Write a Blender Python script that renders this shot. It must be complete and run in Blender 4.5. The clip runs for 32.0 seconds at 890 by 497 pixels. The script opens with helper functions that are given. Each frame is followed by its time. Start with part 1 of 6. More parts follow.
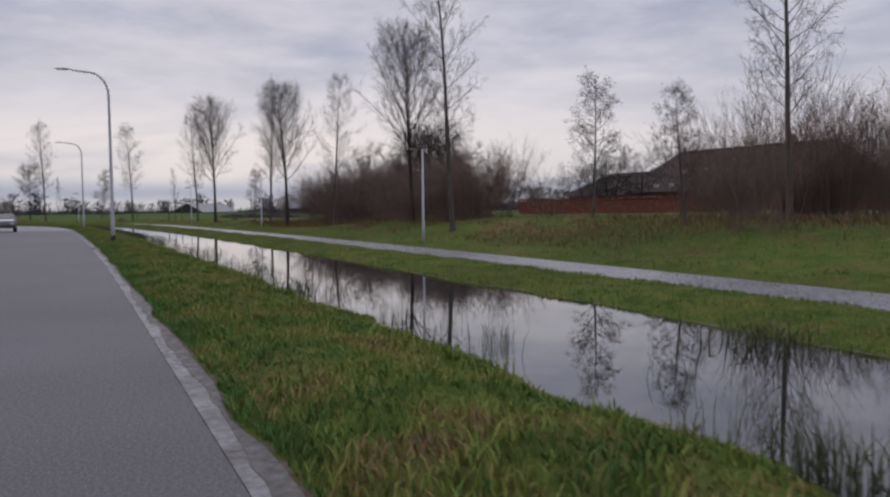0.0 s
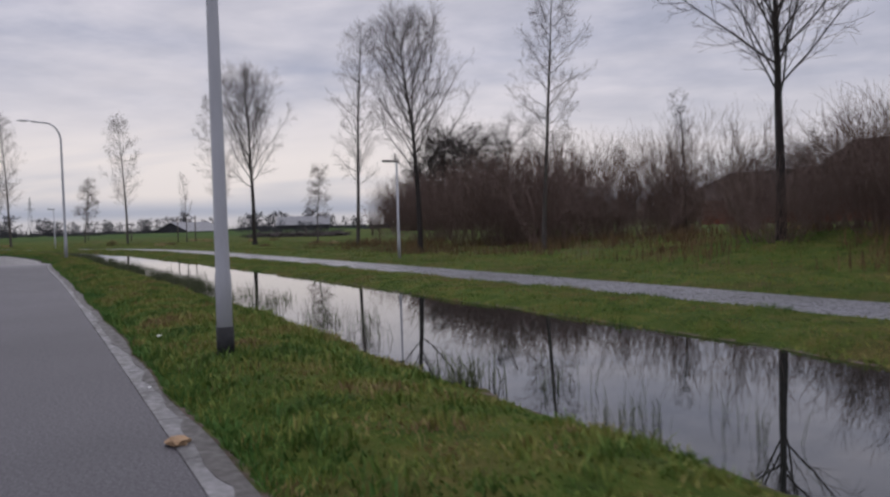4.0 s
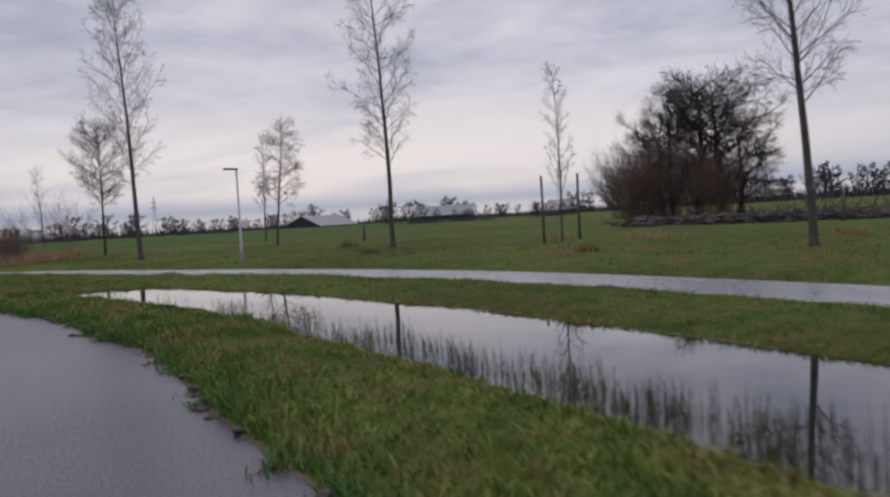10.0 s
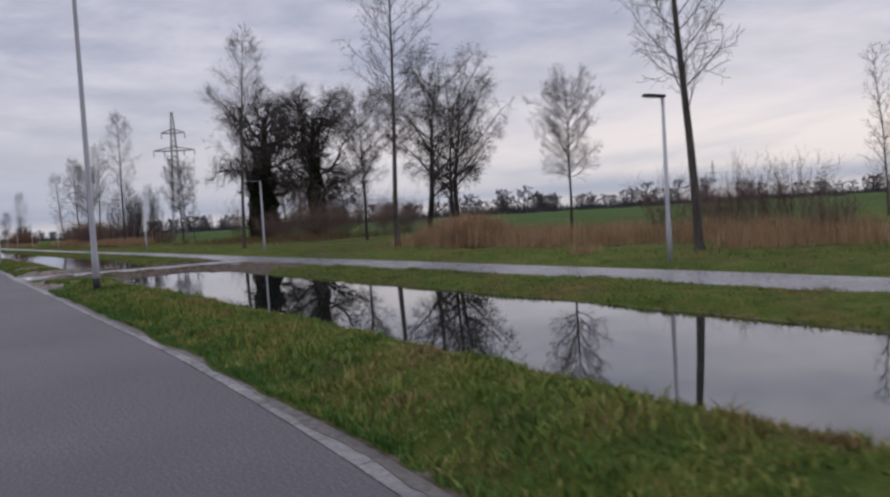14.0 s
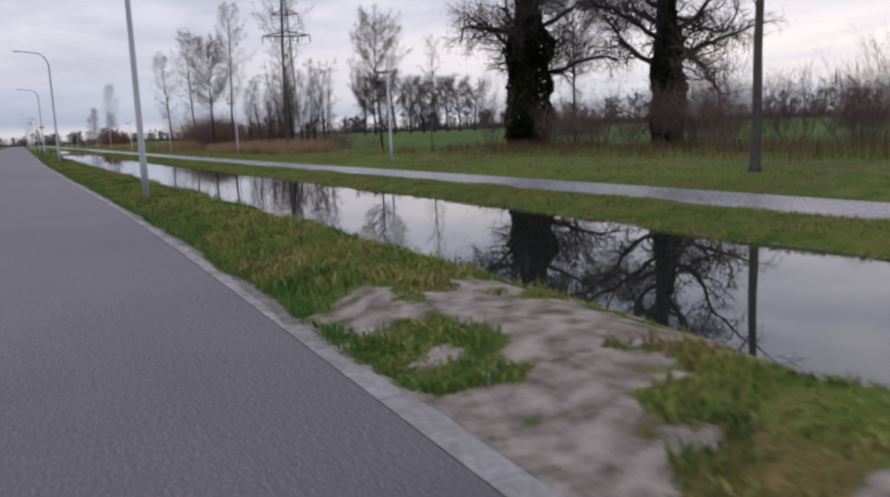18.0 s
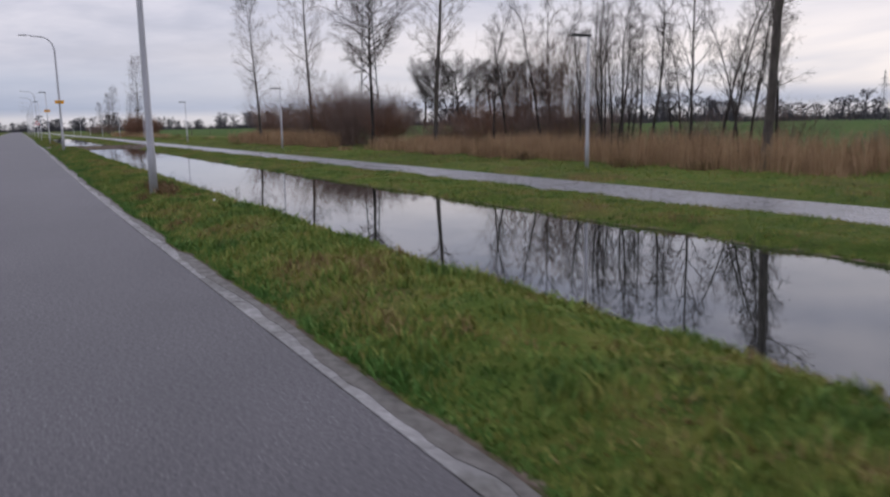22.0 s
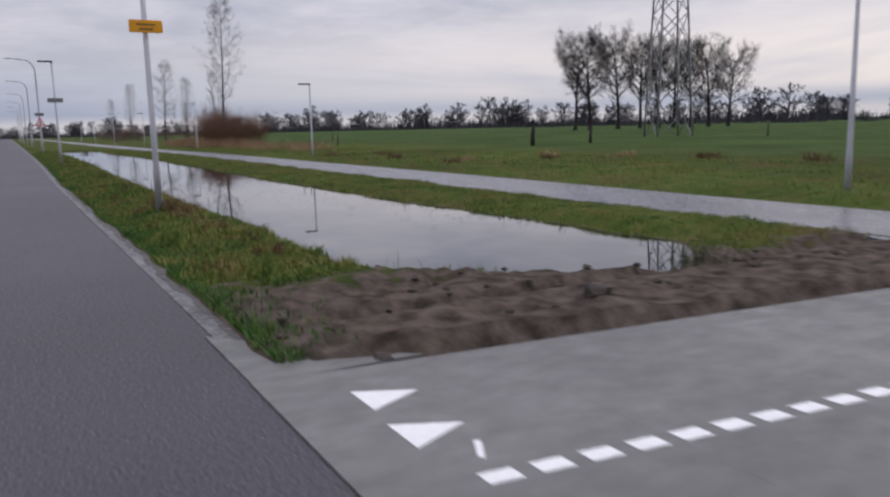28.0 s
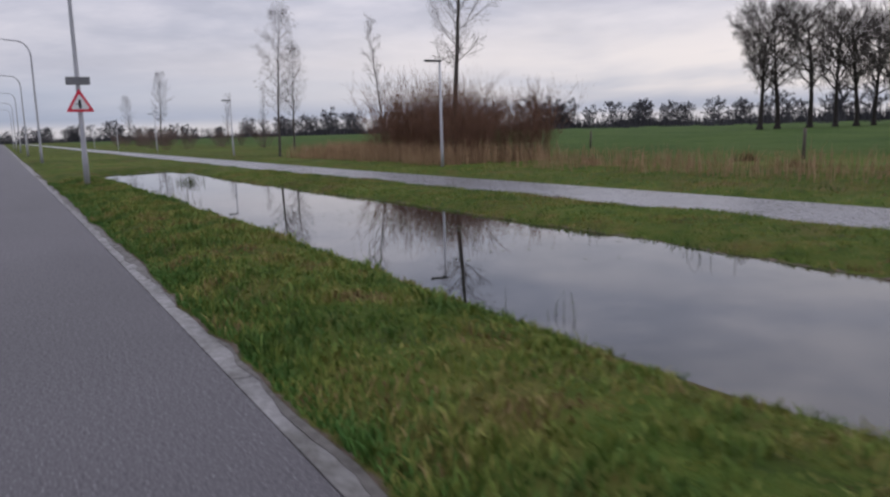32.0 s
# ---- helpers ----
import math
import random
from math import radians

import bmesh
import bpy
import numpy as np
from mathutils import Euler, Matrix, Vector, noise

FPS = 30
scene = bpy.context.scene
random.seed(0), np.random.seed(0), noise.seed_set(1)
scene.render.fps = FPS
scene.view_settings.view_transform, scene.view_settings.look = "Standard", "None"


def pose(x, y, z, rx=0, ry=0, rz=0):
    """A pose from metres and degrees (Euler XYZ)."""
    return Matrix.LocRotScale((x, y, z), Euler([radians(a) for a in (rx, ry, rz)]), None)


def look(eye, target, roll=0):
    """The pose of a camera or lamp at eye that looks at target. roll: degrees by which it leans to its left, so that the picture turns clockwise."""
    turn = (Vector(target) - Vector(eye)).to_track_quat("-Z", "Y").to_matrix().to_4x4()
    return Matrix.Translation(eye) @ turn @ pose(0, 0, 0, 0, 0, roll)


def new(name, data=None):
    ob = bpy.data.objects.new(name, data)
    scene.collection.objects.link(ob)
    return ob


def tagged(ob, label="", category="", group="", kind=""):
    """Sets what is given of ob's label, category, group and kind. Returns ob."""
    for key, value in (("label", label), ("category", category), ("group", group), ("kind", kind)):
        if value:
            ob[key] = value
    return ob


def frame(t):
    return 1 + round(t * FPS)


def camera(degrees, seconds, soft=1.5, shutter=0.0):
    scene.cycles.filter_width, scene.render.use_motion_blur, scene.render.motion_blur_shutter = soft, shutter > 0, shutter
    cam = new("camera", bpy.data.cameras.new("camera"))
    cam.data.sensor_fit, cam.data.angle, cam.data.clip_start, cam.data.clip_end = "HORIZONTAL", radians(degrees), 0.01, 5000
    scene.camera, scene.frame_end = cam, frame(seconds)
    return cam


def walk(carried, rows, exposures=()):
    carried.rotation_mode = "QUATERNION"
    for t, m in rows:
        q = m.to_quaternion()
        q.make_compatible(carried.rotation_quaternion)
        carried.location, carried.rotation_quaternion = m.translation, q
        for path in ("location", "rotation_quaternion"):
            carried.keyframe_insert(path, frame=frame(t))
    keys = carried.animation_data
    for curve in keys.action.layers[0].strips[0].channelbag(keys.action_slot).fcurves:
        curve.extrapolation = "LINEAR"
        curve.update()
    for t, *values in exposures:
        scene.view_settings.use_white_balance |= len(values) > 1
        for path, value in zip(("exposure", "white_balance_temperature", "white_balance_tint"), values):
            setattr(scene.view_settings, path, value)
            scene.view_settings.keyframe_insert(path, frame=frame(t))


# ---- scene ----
cam = camera(59.77, 32.0, soft=2.4, shutter=0.12)
PATH = [
    (0.0, pose(-16.594, 185.952, 1.496, 86.99, 0.65, 10.79)),
    (0.5, pose(-18.363, 188.243, 1.496, 87.04, 0.90, 10.60)),
    (1.0, pose(-20.172, 190.668, 1.496, 87.22, 1.19, 10.36)),
    (1.5, pose(-22.082, 193.270, 1.497, 87.41, 1.46, 10.13)),
    (2.0, pose(-24.166, 196.144, 1.499, 87.65, 1.67, 9.84)),
    (2.5, pose(-26.234, 199.187, 1.504, 87.81, 1.69, 9.62)),
    (3.0, pose(-28.505, 202.233, 1.504, 87.92, 1.69, 9.54)),
    (3.5, pose(-30.946, 205.410, 1.503, 87.98, 1.70, 9.24)),
    (4.0, pose(-33.523, 208.738, 1.501, 88.04, 1.72, 9.16)),
    (4.5, pose(-35.952, 212.066, 1.495, 88.03, 1.76, 9.27)),
    (5.0, pose(-38.439, 215.328, 1.496, 88.01, 1.83, 9.35)),
    (5.5, pose(-40.976, 218.565, 1.498, 87.98, 1.94, 9.40)),
    (6.0, pose(-43.554, 221.817, 1.498, 87.94, 2.07, 9.41)),
    (6.5, pose(-46.162, 225.125, 1.498, 87.91, 2.25, 9.39)),
    (7.0, pose(-48.791, 228.528, 1.499, 87.90, 2.47, 9.34)),
    (7.5, pose(-51.481, 232.048, 1.503, 87.84, 2.56, 9.13)),
    (8.0, pose(-54.124, 235.437, 1.508, 87.77, 2.60, 9.01)),
    (8.5, pose(-56.666, 238.933, 1.505, 87.60, 2.72, 9.25)),
    (9.0, pose(-59.799, 242.619, 1.498, 87.48, 2.95, 10.51)),
    (9.5, pose(-62.902, 246.247, 1.494, 87.45, 3.15, 13.01)),
    (10.0, pose(-66.304, 249.777, 1.493, 87.64, 3.33, 16.71)),
    (10.5, pose(-69.682, 253.129, 1.494, 87.88, 3.35, 21.51)),
    (11.0, pose(-73.458, 256.403, 1.494, 88.10, 3.33, 27.04)),
    (11.5, pose(-77.165, 259.066, 1.497, 88.10, 3.33, 31.27)),
    (12.0, pose(-81.271, 261.273, 1.499, 87.99, 3.35, 35.86)),
    (12.5, pose(-85.719, 263.415, 1.497, 87.87, 3.43, 40.50)),
    (13.0, pose(-90.428, 265.297, 1.500, 87.79, 3.41, 45.52)),
    (13.5, pose(-95.014, 266.619, 1.497, 87.67, 3.42, 50.78)),
    (14.0, pose(-99.584, 267.466, 1.493, 87.54, 3.47, 55.20)),
    (14.5, pose(-103.804, 267.895, 1.495, 87.49, 3.41, 58.14)),
    (15.0, pose(-108.182, 268.248, 1.498, 87.50, 3.34, 59.71)),
    (15.5, pose(-112.717, 268.532, 1.500, 87.41, 3.23, 60.31)),
    (16.0, pose(-117.411, 268.752, 1.500, 87.02, 3.07, 60.34)),
    (16.5, pose(-122.264, 268.913, 1.498, 86.16, 2.85, 60.21)),
    (17.0, pose(-127.278, 269.022, 1.492, 84.66, 2.53, 60.31)),
    (17.5, pose(-132.132, 269.169, 1.496, 83.02, 2.35, 60.21)),
    (18.0, pose(-137.116, 269.328, 1.498, 81.16, 2.21, 60.24)),
    (18.5, pose(-142.118, 269.574, 1.514, 80.72, 2.08, 60.24)),
    (19.0, pose(-147.117, 269.669, 1.525, 80.63, 1.95, 60.07)),
    (19.5, pose(-152.084, 269.862, 1.510, 80.63, 1.82, 59.96)),
    (20.0, pose(-157.155, 269.974, 1.502, 80.62, 1.67, 59.81)),
    (20.5, pose(-162.269, 270.031, 1.501, 80.57, 1.49, 59.60)),
    (21.0, pose(-167.964, 270.044, 1.502, 80.59, 1.32, 59.84)),
    (21.5, pose(-173.177, 270.171, 1.502, 80.74, 1.14, 60.05)),
    (22.0, pose(-178.722, 270.056, 1.503, 80.80, 0.98, 60.29)),
    (22.5, pose(-184.237, 270.157, 1.504, 80.88, 0.96, 59.94)),
    (23.0, pose(-189.990, 270.290, 1.504, 80.69, 0.99, 59.68)),
    (23.5, pose(-195.499, 270.451, 1.500, 80.63, 1.20, 59.37)),
    (24.0, pose(-201.361, 270.618, 1.495, 80.67, 1.41, 59.34)),
    (24.5, pose(-207.114, 270.753, 1.493, 80.84, 1.43, 59.66)),
    (25.0, pose(-212.918, 270.925, 1.490, 80.94, 1.48, 59.95)),
    (25.5, pose(-218.723, 271.015, 1.490, 81.05, 1.45, 59.88)),
    (26.0, pose(-224.094, 271.161, 1.495, 81.09, 1.39, 59.82)),
    (26.5, pose(-229.387, 271.338, 1.500, 81.09, 1.33, 59.75)),
    (27.0, pose(-234.954, 271.520, 1.505, 81.07, 1.28, 59.71)),
    (27.5, pose(-241.149, 271.680, 1.511, 81.04, 1.28, 59.67)),
    (28.0, pose(-248.325, 271.790, 1.513, 81.04, 1.35, 59.68)),
    (28.5, pose(-254.072, 272.004, 1.499, 80.95, 1.32, 59.56)),
    (29.0, pose(-259.752, 272.115, 1.498, 80.93, 1.36, 59.82)),
    (29.5, pose(-265.162, 272.223, 1.497, 80.83, 1.39, 59.83)),
    (30.0, pose(-271.250, 272.309, 1.495, 80.81, 1.42, 59.77)),
    (30.5, pose(-277.170, 272.438, 1.494, 80.83, 1.43, 59.90)),
    (31.0, pose(-282.833, 272.600, 1.496, 80.97, 1.49, 59.38)),
    (31.5, pose(-288.136, 272.772, 1.505, 81.05, 1.53, 59.21)),
    (32.0, pose(-293.427, 272.877, 1.506, 81.25, 1.64, 59.22)),
]
walk(cam, PATH, exposures=((0.0, -0.2), (8.0, -0.22), (14.0, -0.12), (17.0, 0.05), (18.5, 0.22), (19.2, 0.3), (20.0, 0.18), (21.0, 0.04), (22.0, 0.08), (23.0, 0.19), (24.0, 0.05), (25.0, 0.04), (28.0, -0.12), (32.0, -0.06)))

# ---- world and light ----
world = bpy.data.worlds.new("overcast_dusk")
scene.world = world
world.use_nodes = True
wn = world.node_tree
wn.nodes.clear()


def wnode(kind, **kw):
    n = wn.nodes.new(kind)
    for k, v in kw.items():
        if k in n.inputs:
            n.inputs[k].default_value = v
    return n


def wmath(op, a, b, clamp=False):
    n = wn.nodes.new("ShaderNodeMath")
    n.operation, n.use_clamp = op, clamp
    for i, s in enumerate((a, b)):
        if isinstance(s, (int, float)):
            n.inputs[i].default_value = s
        else:
            wn.links.new(s, n.inputs[i])
    return n.outputs[0]


def wramp(fac, stops):
    n = wn.nodes.new("ShaderNodeValToRGB")
    while len(n.color_ramp.elements) < len(stops):
        n.color_ramp.elements.new(0.5)
    for e, (p, c) in zip(n.color_ramp.elements, stops):
        e.position, e.color = p, (*c, 1)
    wn.links.new(fac, n.inputs[0])
    return n.outputs[0]


def wmix(fac, a, b, blend="MIX"):
    n = wn.nodes.new("ShaderNodeMix")
    n.data_type, n.blend_type = "RGBA", blend
    for s, i in ((fac, 0), (a, 6), (b, 7)):
        if isinstance(s, (int, float)):
            n.inputs[i].default_value = s
        elif isinstance(s, tuple):
            n.inputs[i].default_value = (*s, 1)
        else:
            wn.links.new(s, n.inputs[i])
    return n.outputs[2]


SUN_EL, SUN_AZ = radians(58), radians(-25)
sky = wn.nodes.new("ShaderNodeTexSky")
sky.sky_type, sky.sun_disc, sky.sun_elevation, sky.sun_rotation = "NISHITA", False, SUN_EL, SUN_AZ
coord = wn.nodes.new("ShaderNodeTexCoord")
sep = wn.nodes.new("ShaderNodeSeparateXYZ")
wn.links.new(coord.outputs["Generated"], sep.inputs[0])
up = wmath("MAXIMUM", sep.outputs[2], 0.0)
# cloud sheet: layers flattened towards the horizon
flat = wn.nodes.new("ShaderNodeVectorMath")
flat.operation = "DIVIDE"
comb = wn.nodes.new("ShaderNodeCombineXYZ")
den = wmath("ADD", up, 0.11)
for i in range(3):
    wn.links.new(den, comb.inputs[i])
wn.links.new(coord.outputs["Generated"], flat.inputs[0])
wn.links.new(comb.outputs[0], flat.inputs[1])


def wnoise(scale, detail, rough, offset, distort=0.0):
    m = wn.nodes.new("ShaderNodeMapping")
    m.inputs["Location"].default_value = offset
    m.inputs["Scale"].default_value = (1.0, 1.0, 0.25)
    wn.links.new(flat.outputs[0], m.inputs[0])
    n = wnode("ShaderNodeTexNoise", Scale=scale, Detail=detail, Roughness=rough, Distortion=distort)
    wn.links.new(m.outputs[0], n.inputs["Vector"])
    return n.outputs["Fac"]


big = wnoise(0.55, 4.0, 0.5, (3.1, 1.7, 0.0), 0.3)
small = wnoise(1.9, 7.0, 0.58, (0.4, 5.2, 0.0), 0.35)
puffs = wnoise(4.6, 6.0, 0.55, (7.4, 2.2, 0.0), 0.2)
# long flat streaks low over the horizon
squash = wn.nodes.new("ShaderNodeMapping")
squash.inputs["Scale"].default_value = (1.0, 1.0, 6.0)
wn.links.new(coord.outputs["Generated"], squash.inputs[0])
streak_n = wnode("ShaderNodeTexNoise", Scale=1.7, Detail=4.0, Roughness=0.5, Distortion=0.6)
wn.links.new(squash.outputs[0], streak_n.inputs["Vector"])
streak = streak_n.outputs["Fac"]
cloud = wmath("ADD", wmath("ADD", wmath("MULTIPLY", big, 0.30), wmath("MULTIPLY", puffs, 0.20)), wmath("ADD", wmath("MULTIPLY", small, 0.40), wmath("MULTIPLY", streak, 0.10)))
tone = wramp(cloud, [(0.40, (0.44, 0.46, 0.545)), (0.47, (0.55, 0.56, 0.645)), (0.53, (0.68, 0.675, 0.745)), (0.61, (0.86, 0.83, 0.88))])
# pale band low over the horizon, blue-grey streak right at it
low = wramp(up, [(0.0, (0.76, 0.74, 0.75)), (0.012, (0.72, 0.71, 0.74)), (0.022, (0.37, 0.44, 0.59)), (0.055, (0.42, 0.48, 0.62)), (0.085, (0.64, 0.63, 0.70)), (0.12, (0.70, 0.68, 0.73)), (0.18, (0.61, 0.60, 0.67)), (0.30, (0.54, 0.54, 0.62))])
lowmix = wramp(up, [(0.0, (0.9,) * 3), (0.06, (0.85,) * 3), (0.10, (0.5,) * 3), (0.24, (0.0,) * 3)])
tone = wmix(lowmix, tone, low)
band_tone = wramp(streak, [(0.38, (0.93, 0.94, 0.975)), (0.62, (1.06, 1.06, 1.07))])
tone = wmix(wramp(up, [(0.0, (0.6,) * 3), (0.2, (1.0,) * 3), (0.5, (0.2,) * 3)]), tone, wmix(1.0, tone, band_tone, "MULTIPLY"))
# the veiled sun brightens the low cloud round its own direction
aim = wn.nodes.new("ShaderNodeVectorMath")
aim.operation = "DOT_PRODUCT"
aim.inputs[1].default_value = (math.sin(SUN_AZ), math.cos(SUN_AZ), 0.08)
wn.links.new(coord.outputs["Generated"], aim.inputs[0])
strip = wramp(up, [(0.018, (0.0,) * 3), (0.042, (0.9,) * 3), (0.085, (1.0,) * 3), (0.16, (0.5,) * 3), (0.40, (0.22,) * 3), (0.65, (0.0,) * 3)])
glow = wmath("MULTIPLY", wmath("POWER", wmath("MAXIMUM", aim.outputs["Value"], 0.0), 2.6), strip)
glow = wmath("MULTIPLY", glow, wramp(streak, [(0.36, (0.10,) * 3), (0.58, (0.95,) * 3)]))
tone = wmix(glow, tone, (1.08, 0.98, 0.92))
# an overcast sky is about three times as bright overhead as at the horizon
lift = wramp(up, [(0.0, (0.36,) * 3), (0.36, (0.36,) * 3), (0.62, (0.78,) * 3), (1.0, (1.0,) * 3)])
tone = wmix(1.0, tone, lift, "MULTIPLY")
veil = wmix(0.12, tone, wmix(1.0, sky.outputs[0], (0.05, 0.05, 0.05), "MULTIPLY"))
bg = wnode("ShaderNodeBackground", Strength=2.5)
veil = wmix(1.0, veil, (1.0, 0.985, 1.025), "MULTIPLY")
wn.links.new(veil, bg.inputs["Color"])
out = wn.nodes.new("ShaderNodeOutputWorld")
wn.links.new(bg.outputs[0], out.inputs["Surface"])
sun = new("sun", bpy.data.lights.new("sun", "SUN"))
sun.data.energy, sun.data.angle, sun.data.color = 0.5, radians(35), (1.0, 0.95, 0.9)
sun.matrix_world = look((300 * math.sin(SUN_AZ), 300 * math.cos(SUN_AZ), 300 * math.tan(SUN_EL)), (0, 0, 0))
sun["label"] = "low veiled sun"

# ---- materials ----


def mat(name, stops, scale=4.0, detail=6.0, rough=(0.7, 0.9), bump=0.2, bump_scale=40.0, dist=0.01, metal=0.0, second=None, obj_random=0.0, stretch=(1, 1, 1), spec=0.25, large=None, coords="Object"):
    """A procedural material: a colour ramp over noise, a second scale of wear, roughness range and fine relief."""
    m = bpy.data.materials.new(name)
    m.use_nodes = True
    t = m.node_tree
    b = t.nodes["Principled BSDF"]
    b.inputs["Metallic"].default_value = metal
    b.inputs["Specular IOR Level"].default_value = spec
    c = t.nodes.new("ShaderNodeTexCoord")
    mp = t.nodes.new("ShaderNodeMapping")
    mp.inputs["Scale"].default_value = stretch
    src = t.nodes.new("ShaderNodeNewGeometry").outputs["Position"] if coords == "Position" else c.outputs[coords]
    t.links.new(src, mp.inputs[0])

    def noisy(sc, de, ro=0.6):
        n = t.nodes.new("ShaderNodeTexNoise")
        n.inputs["Scale"].default_value, n.inputs["Detail"].default_value, n.inputs["Roughness"].default_value = sc, de, ro
        t.links.new(mp.outputs[0], n.inputs["Vector"])
        return n.outputs["Fac"]

    def ramp(fac, st):
        r = t.nodes.new("ShaderNodeValToRGB")
        while len(r.color_ramp.elements) < len(st):
            r.color_ramp.elements.new(0.5)
        for e, (p, col) in zip(r.color_ramp.elements, st):
            e.position, e.color = p, (*col, 1)
        t.links.new(fac, r.inputs[0])
        return r.outputs[0]

    fine = noisy(scale, detail)
    col = ramp(fine, stops)
    if second:
        sc2, st2, lo, hi = second
        mx = t.nodes.new("ShaderNodeMix")
        mx.data_type = "RGBA"
        t.links.new(ramp(noisy(sc2, 4.0), [(lo, (0, 0, 0)), (hi, (1, 1, 1))]), mx.inputs[0])
        t.links.new(col, mx.inputs[6])
        t.links.new(ramp(noisy(scale * 1.7, 5.0), st2), mx.inputs[7])
        col = mx.outputs[2]
    if large:
        mx = t.nodes.new("ShaderNodeMix")
        mx.data_type, mx.blend_type = "RGBA", "MULTIPLY"
        mx.inputs[0].default_value = 1.0
        t.links.new(col, mx.inputs[6])
        t.links.new(ramp(noisy(large[0], 3.0), [(0.35, (large[1],) * 3), (0.65, (large[2],) * 3)]), mx.inputs[7])
        col = mx.outputs[2]
    if obj_random:
        oi = t.nodes.new("ShaderNodeObjectInfo")
        hs = t.nodes.new("ShaderNodeHueSaturation")
        mr = t.nodes.new("ShaderNodeMapRange")
        mr.inputs[3].default_value, mr.inputs[4].default_value = 1 - obj_random, 1 + obj_random
        t.links.new(oi.outputs["Random"], mr.inputs[0])
        t.links.new(mr.outputs[0], hs.inputs["Value"])
        t.links.new(col, hs.inputs["Color"])
        col = hs.outputs[0]
    t.links.new(col, b.inputs["Base Color"])
    rr = ramp(noisy(scale * 0.6, 4.0), [(0.35, (rough[0],) * 3), (0.65, (rough[1],) * 3)])
    t.links.new(rr, b.inputs["Roughness"])
    if bump:
        bp = t.nodes.new("ShaderNodeBump")
        bp.inputs["Strength"].default_value, bp.inputs["Distance"].default_value = bump, dist
        t.links.new(noisy(bump_scale, 5.0), bp.inputs["Height"])
        t.links.new(bp.outputs[0], b.inputs["Normal"])
    return m


ASPHALT = mat("damp_asphalt", [(0.30, (0.018, 0.0165, 0.020)), (0.46, (0.045, 0.0415, 0.048)), (0.58, (0.078, 0.073, 0.083)), (0.70, (0.20, 0.194, 0.208))], scale=60, detail=6, rough=(0.44, 0.68), bump=0.02, bump_scale=190, dist=0.002, second=(0.35, [(0.3, (0.036, 0.0335, 0.039)), (0.7, (0.060, 0.0565, 0.065))], 0.47, 0.66), large=(0.16, 0.82, 1.12), spec=0.32)


def wet_film(m, amount):
    """Lowers the roughness where the attribute wet says that water lies."""
    t = m.node_tree
    b = t.nodes["Principled BSDF"]
    old = b.inputs["Roughness"].links[0].from_socket
    at = t.nodes.new("ShaderNodeAttribute")
    at.attribute_name = "wet"
    k = t.nodes.new("ShaderNodeMath")
    k.operation = "MULTIPLY_ADD"
    k.inputs[1].default_value, k.inputs[2].default_value = -amount, 1.0
    t.links.new(at.outputs["Fac"], k.inputs[0])
    p = t.nodes.new("ShaderNodeMath")
    p.operation = "MULTIPLY"
    t.links.new(old, p.inputs[0])
    t.links.new(k.outputs[0], p.inputs[1])
    t.links.new(p.outputs[0], b.inputs["Roughness"])


wet_film(ASPHALT, 0.45)
GUTTER = mat("worn_concrete_band", [(0.3, (0.12, 0.117, 0.118)), (0.55, (0.175, 0.171, 0.173)), (0.8, (0.25, 0.245, 0.247))], scale=20, detail=9, rough=(0.3, 0.7), bump=0.06, bump_scale=140, dist=0.003, second=(1.3, [(0.3, (0.05, 0.047, 0.043)), (0.7, (0.12, 0.115, 0.11))], 0.45, 0.64), large=(0.8, 0.72, 1.14), obj_random=0.03, coords="Position")
PATHM = mat("wet_cycle_path_surface", [(0.3, (0.10, 0.10, 0.11)), (0.7, (0.19, 0.19, 0.205))], scale=30, rough=(0.16, 0.5), bump=0.12, bump_scale=60, dist=0.004, second=(0.5, [(0.3, (0.08, 0.08, 0.085)), (0.7, (0.13, 0.13, 0.14))], 0.45, 0.60))
SLABM = mat("brushed_concrete_slab", [(0.3, (0.125, 0.122, 0.114)), (0.7, (0.185, 0.181, 0.170))], scale=7, stretch=(1.0, 0.55, 1), rough=(0.28, 0.6), bump=0.12, bump_scale=70, dist=0.003, second=(0.55, [(0.3, (0.095, 0.095, 0.090)), (0.7, (0.15, 0.15, 0.145))], 0.42, 0.66), large=(0.9, 0.86, 1.08), obj_random=0.03)
WHITE = mat("white_road_paint", [(0.3, (0.72, 0.72, 0.71)), (0.7, (0.82, 0.82, 0.81))], scale=20, rough=(0.45, 0.6), bump=0.1)
GALV = mat("weathered_galvanised_steel", [(0.3, (0.34, 0.34, 0.355)), (0.7, (0.46, 0.46, 0.475))], scale=6, rough=(0.42, 0.6), bump=0.05, metal=0.35, stretch=(1, 1, 0.2), second=(2.5, [(0.3, (0.30, 0.29, 0.27)), (0.7, (0.38, 0.375, 0.36))], 0.55, 0.72))
GREYPAINT = mat("light_grey_lamp_paint", [(0.3, (0.36, 0.36, 0.385)), (0.7, (0.45, 0.45, 0.475))], scale=5, rough=(0.35, 0.5), bump=0.03, stretch=(1, 1, 0.2), second=(3.0, [(0.3, (0.40, 0.40, 0.40)), (0.7, (0.5, 0.5, 0.5))], 0.6, 0.75))
BLACK = mat("black_base_coating", [(0.3, (0.012, 0.012, 0.013)), (0.7, (0.03, 0.03, 0.03))], scale=12, rough=(0.5, 0.8), bump=0.1)
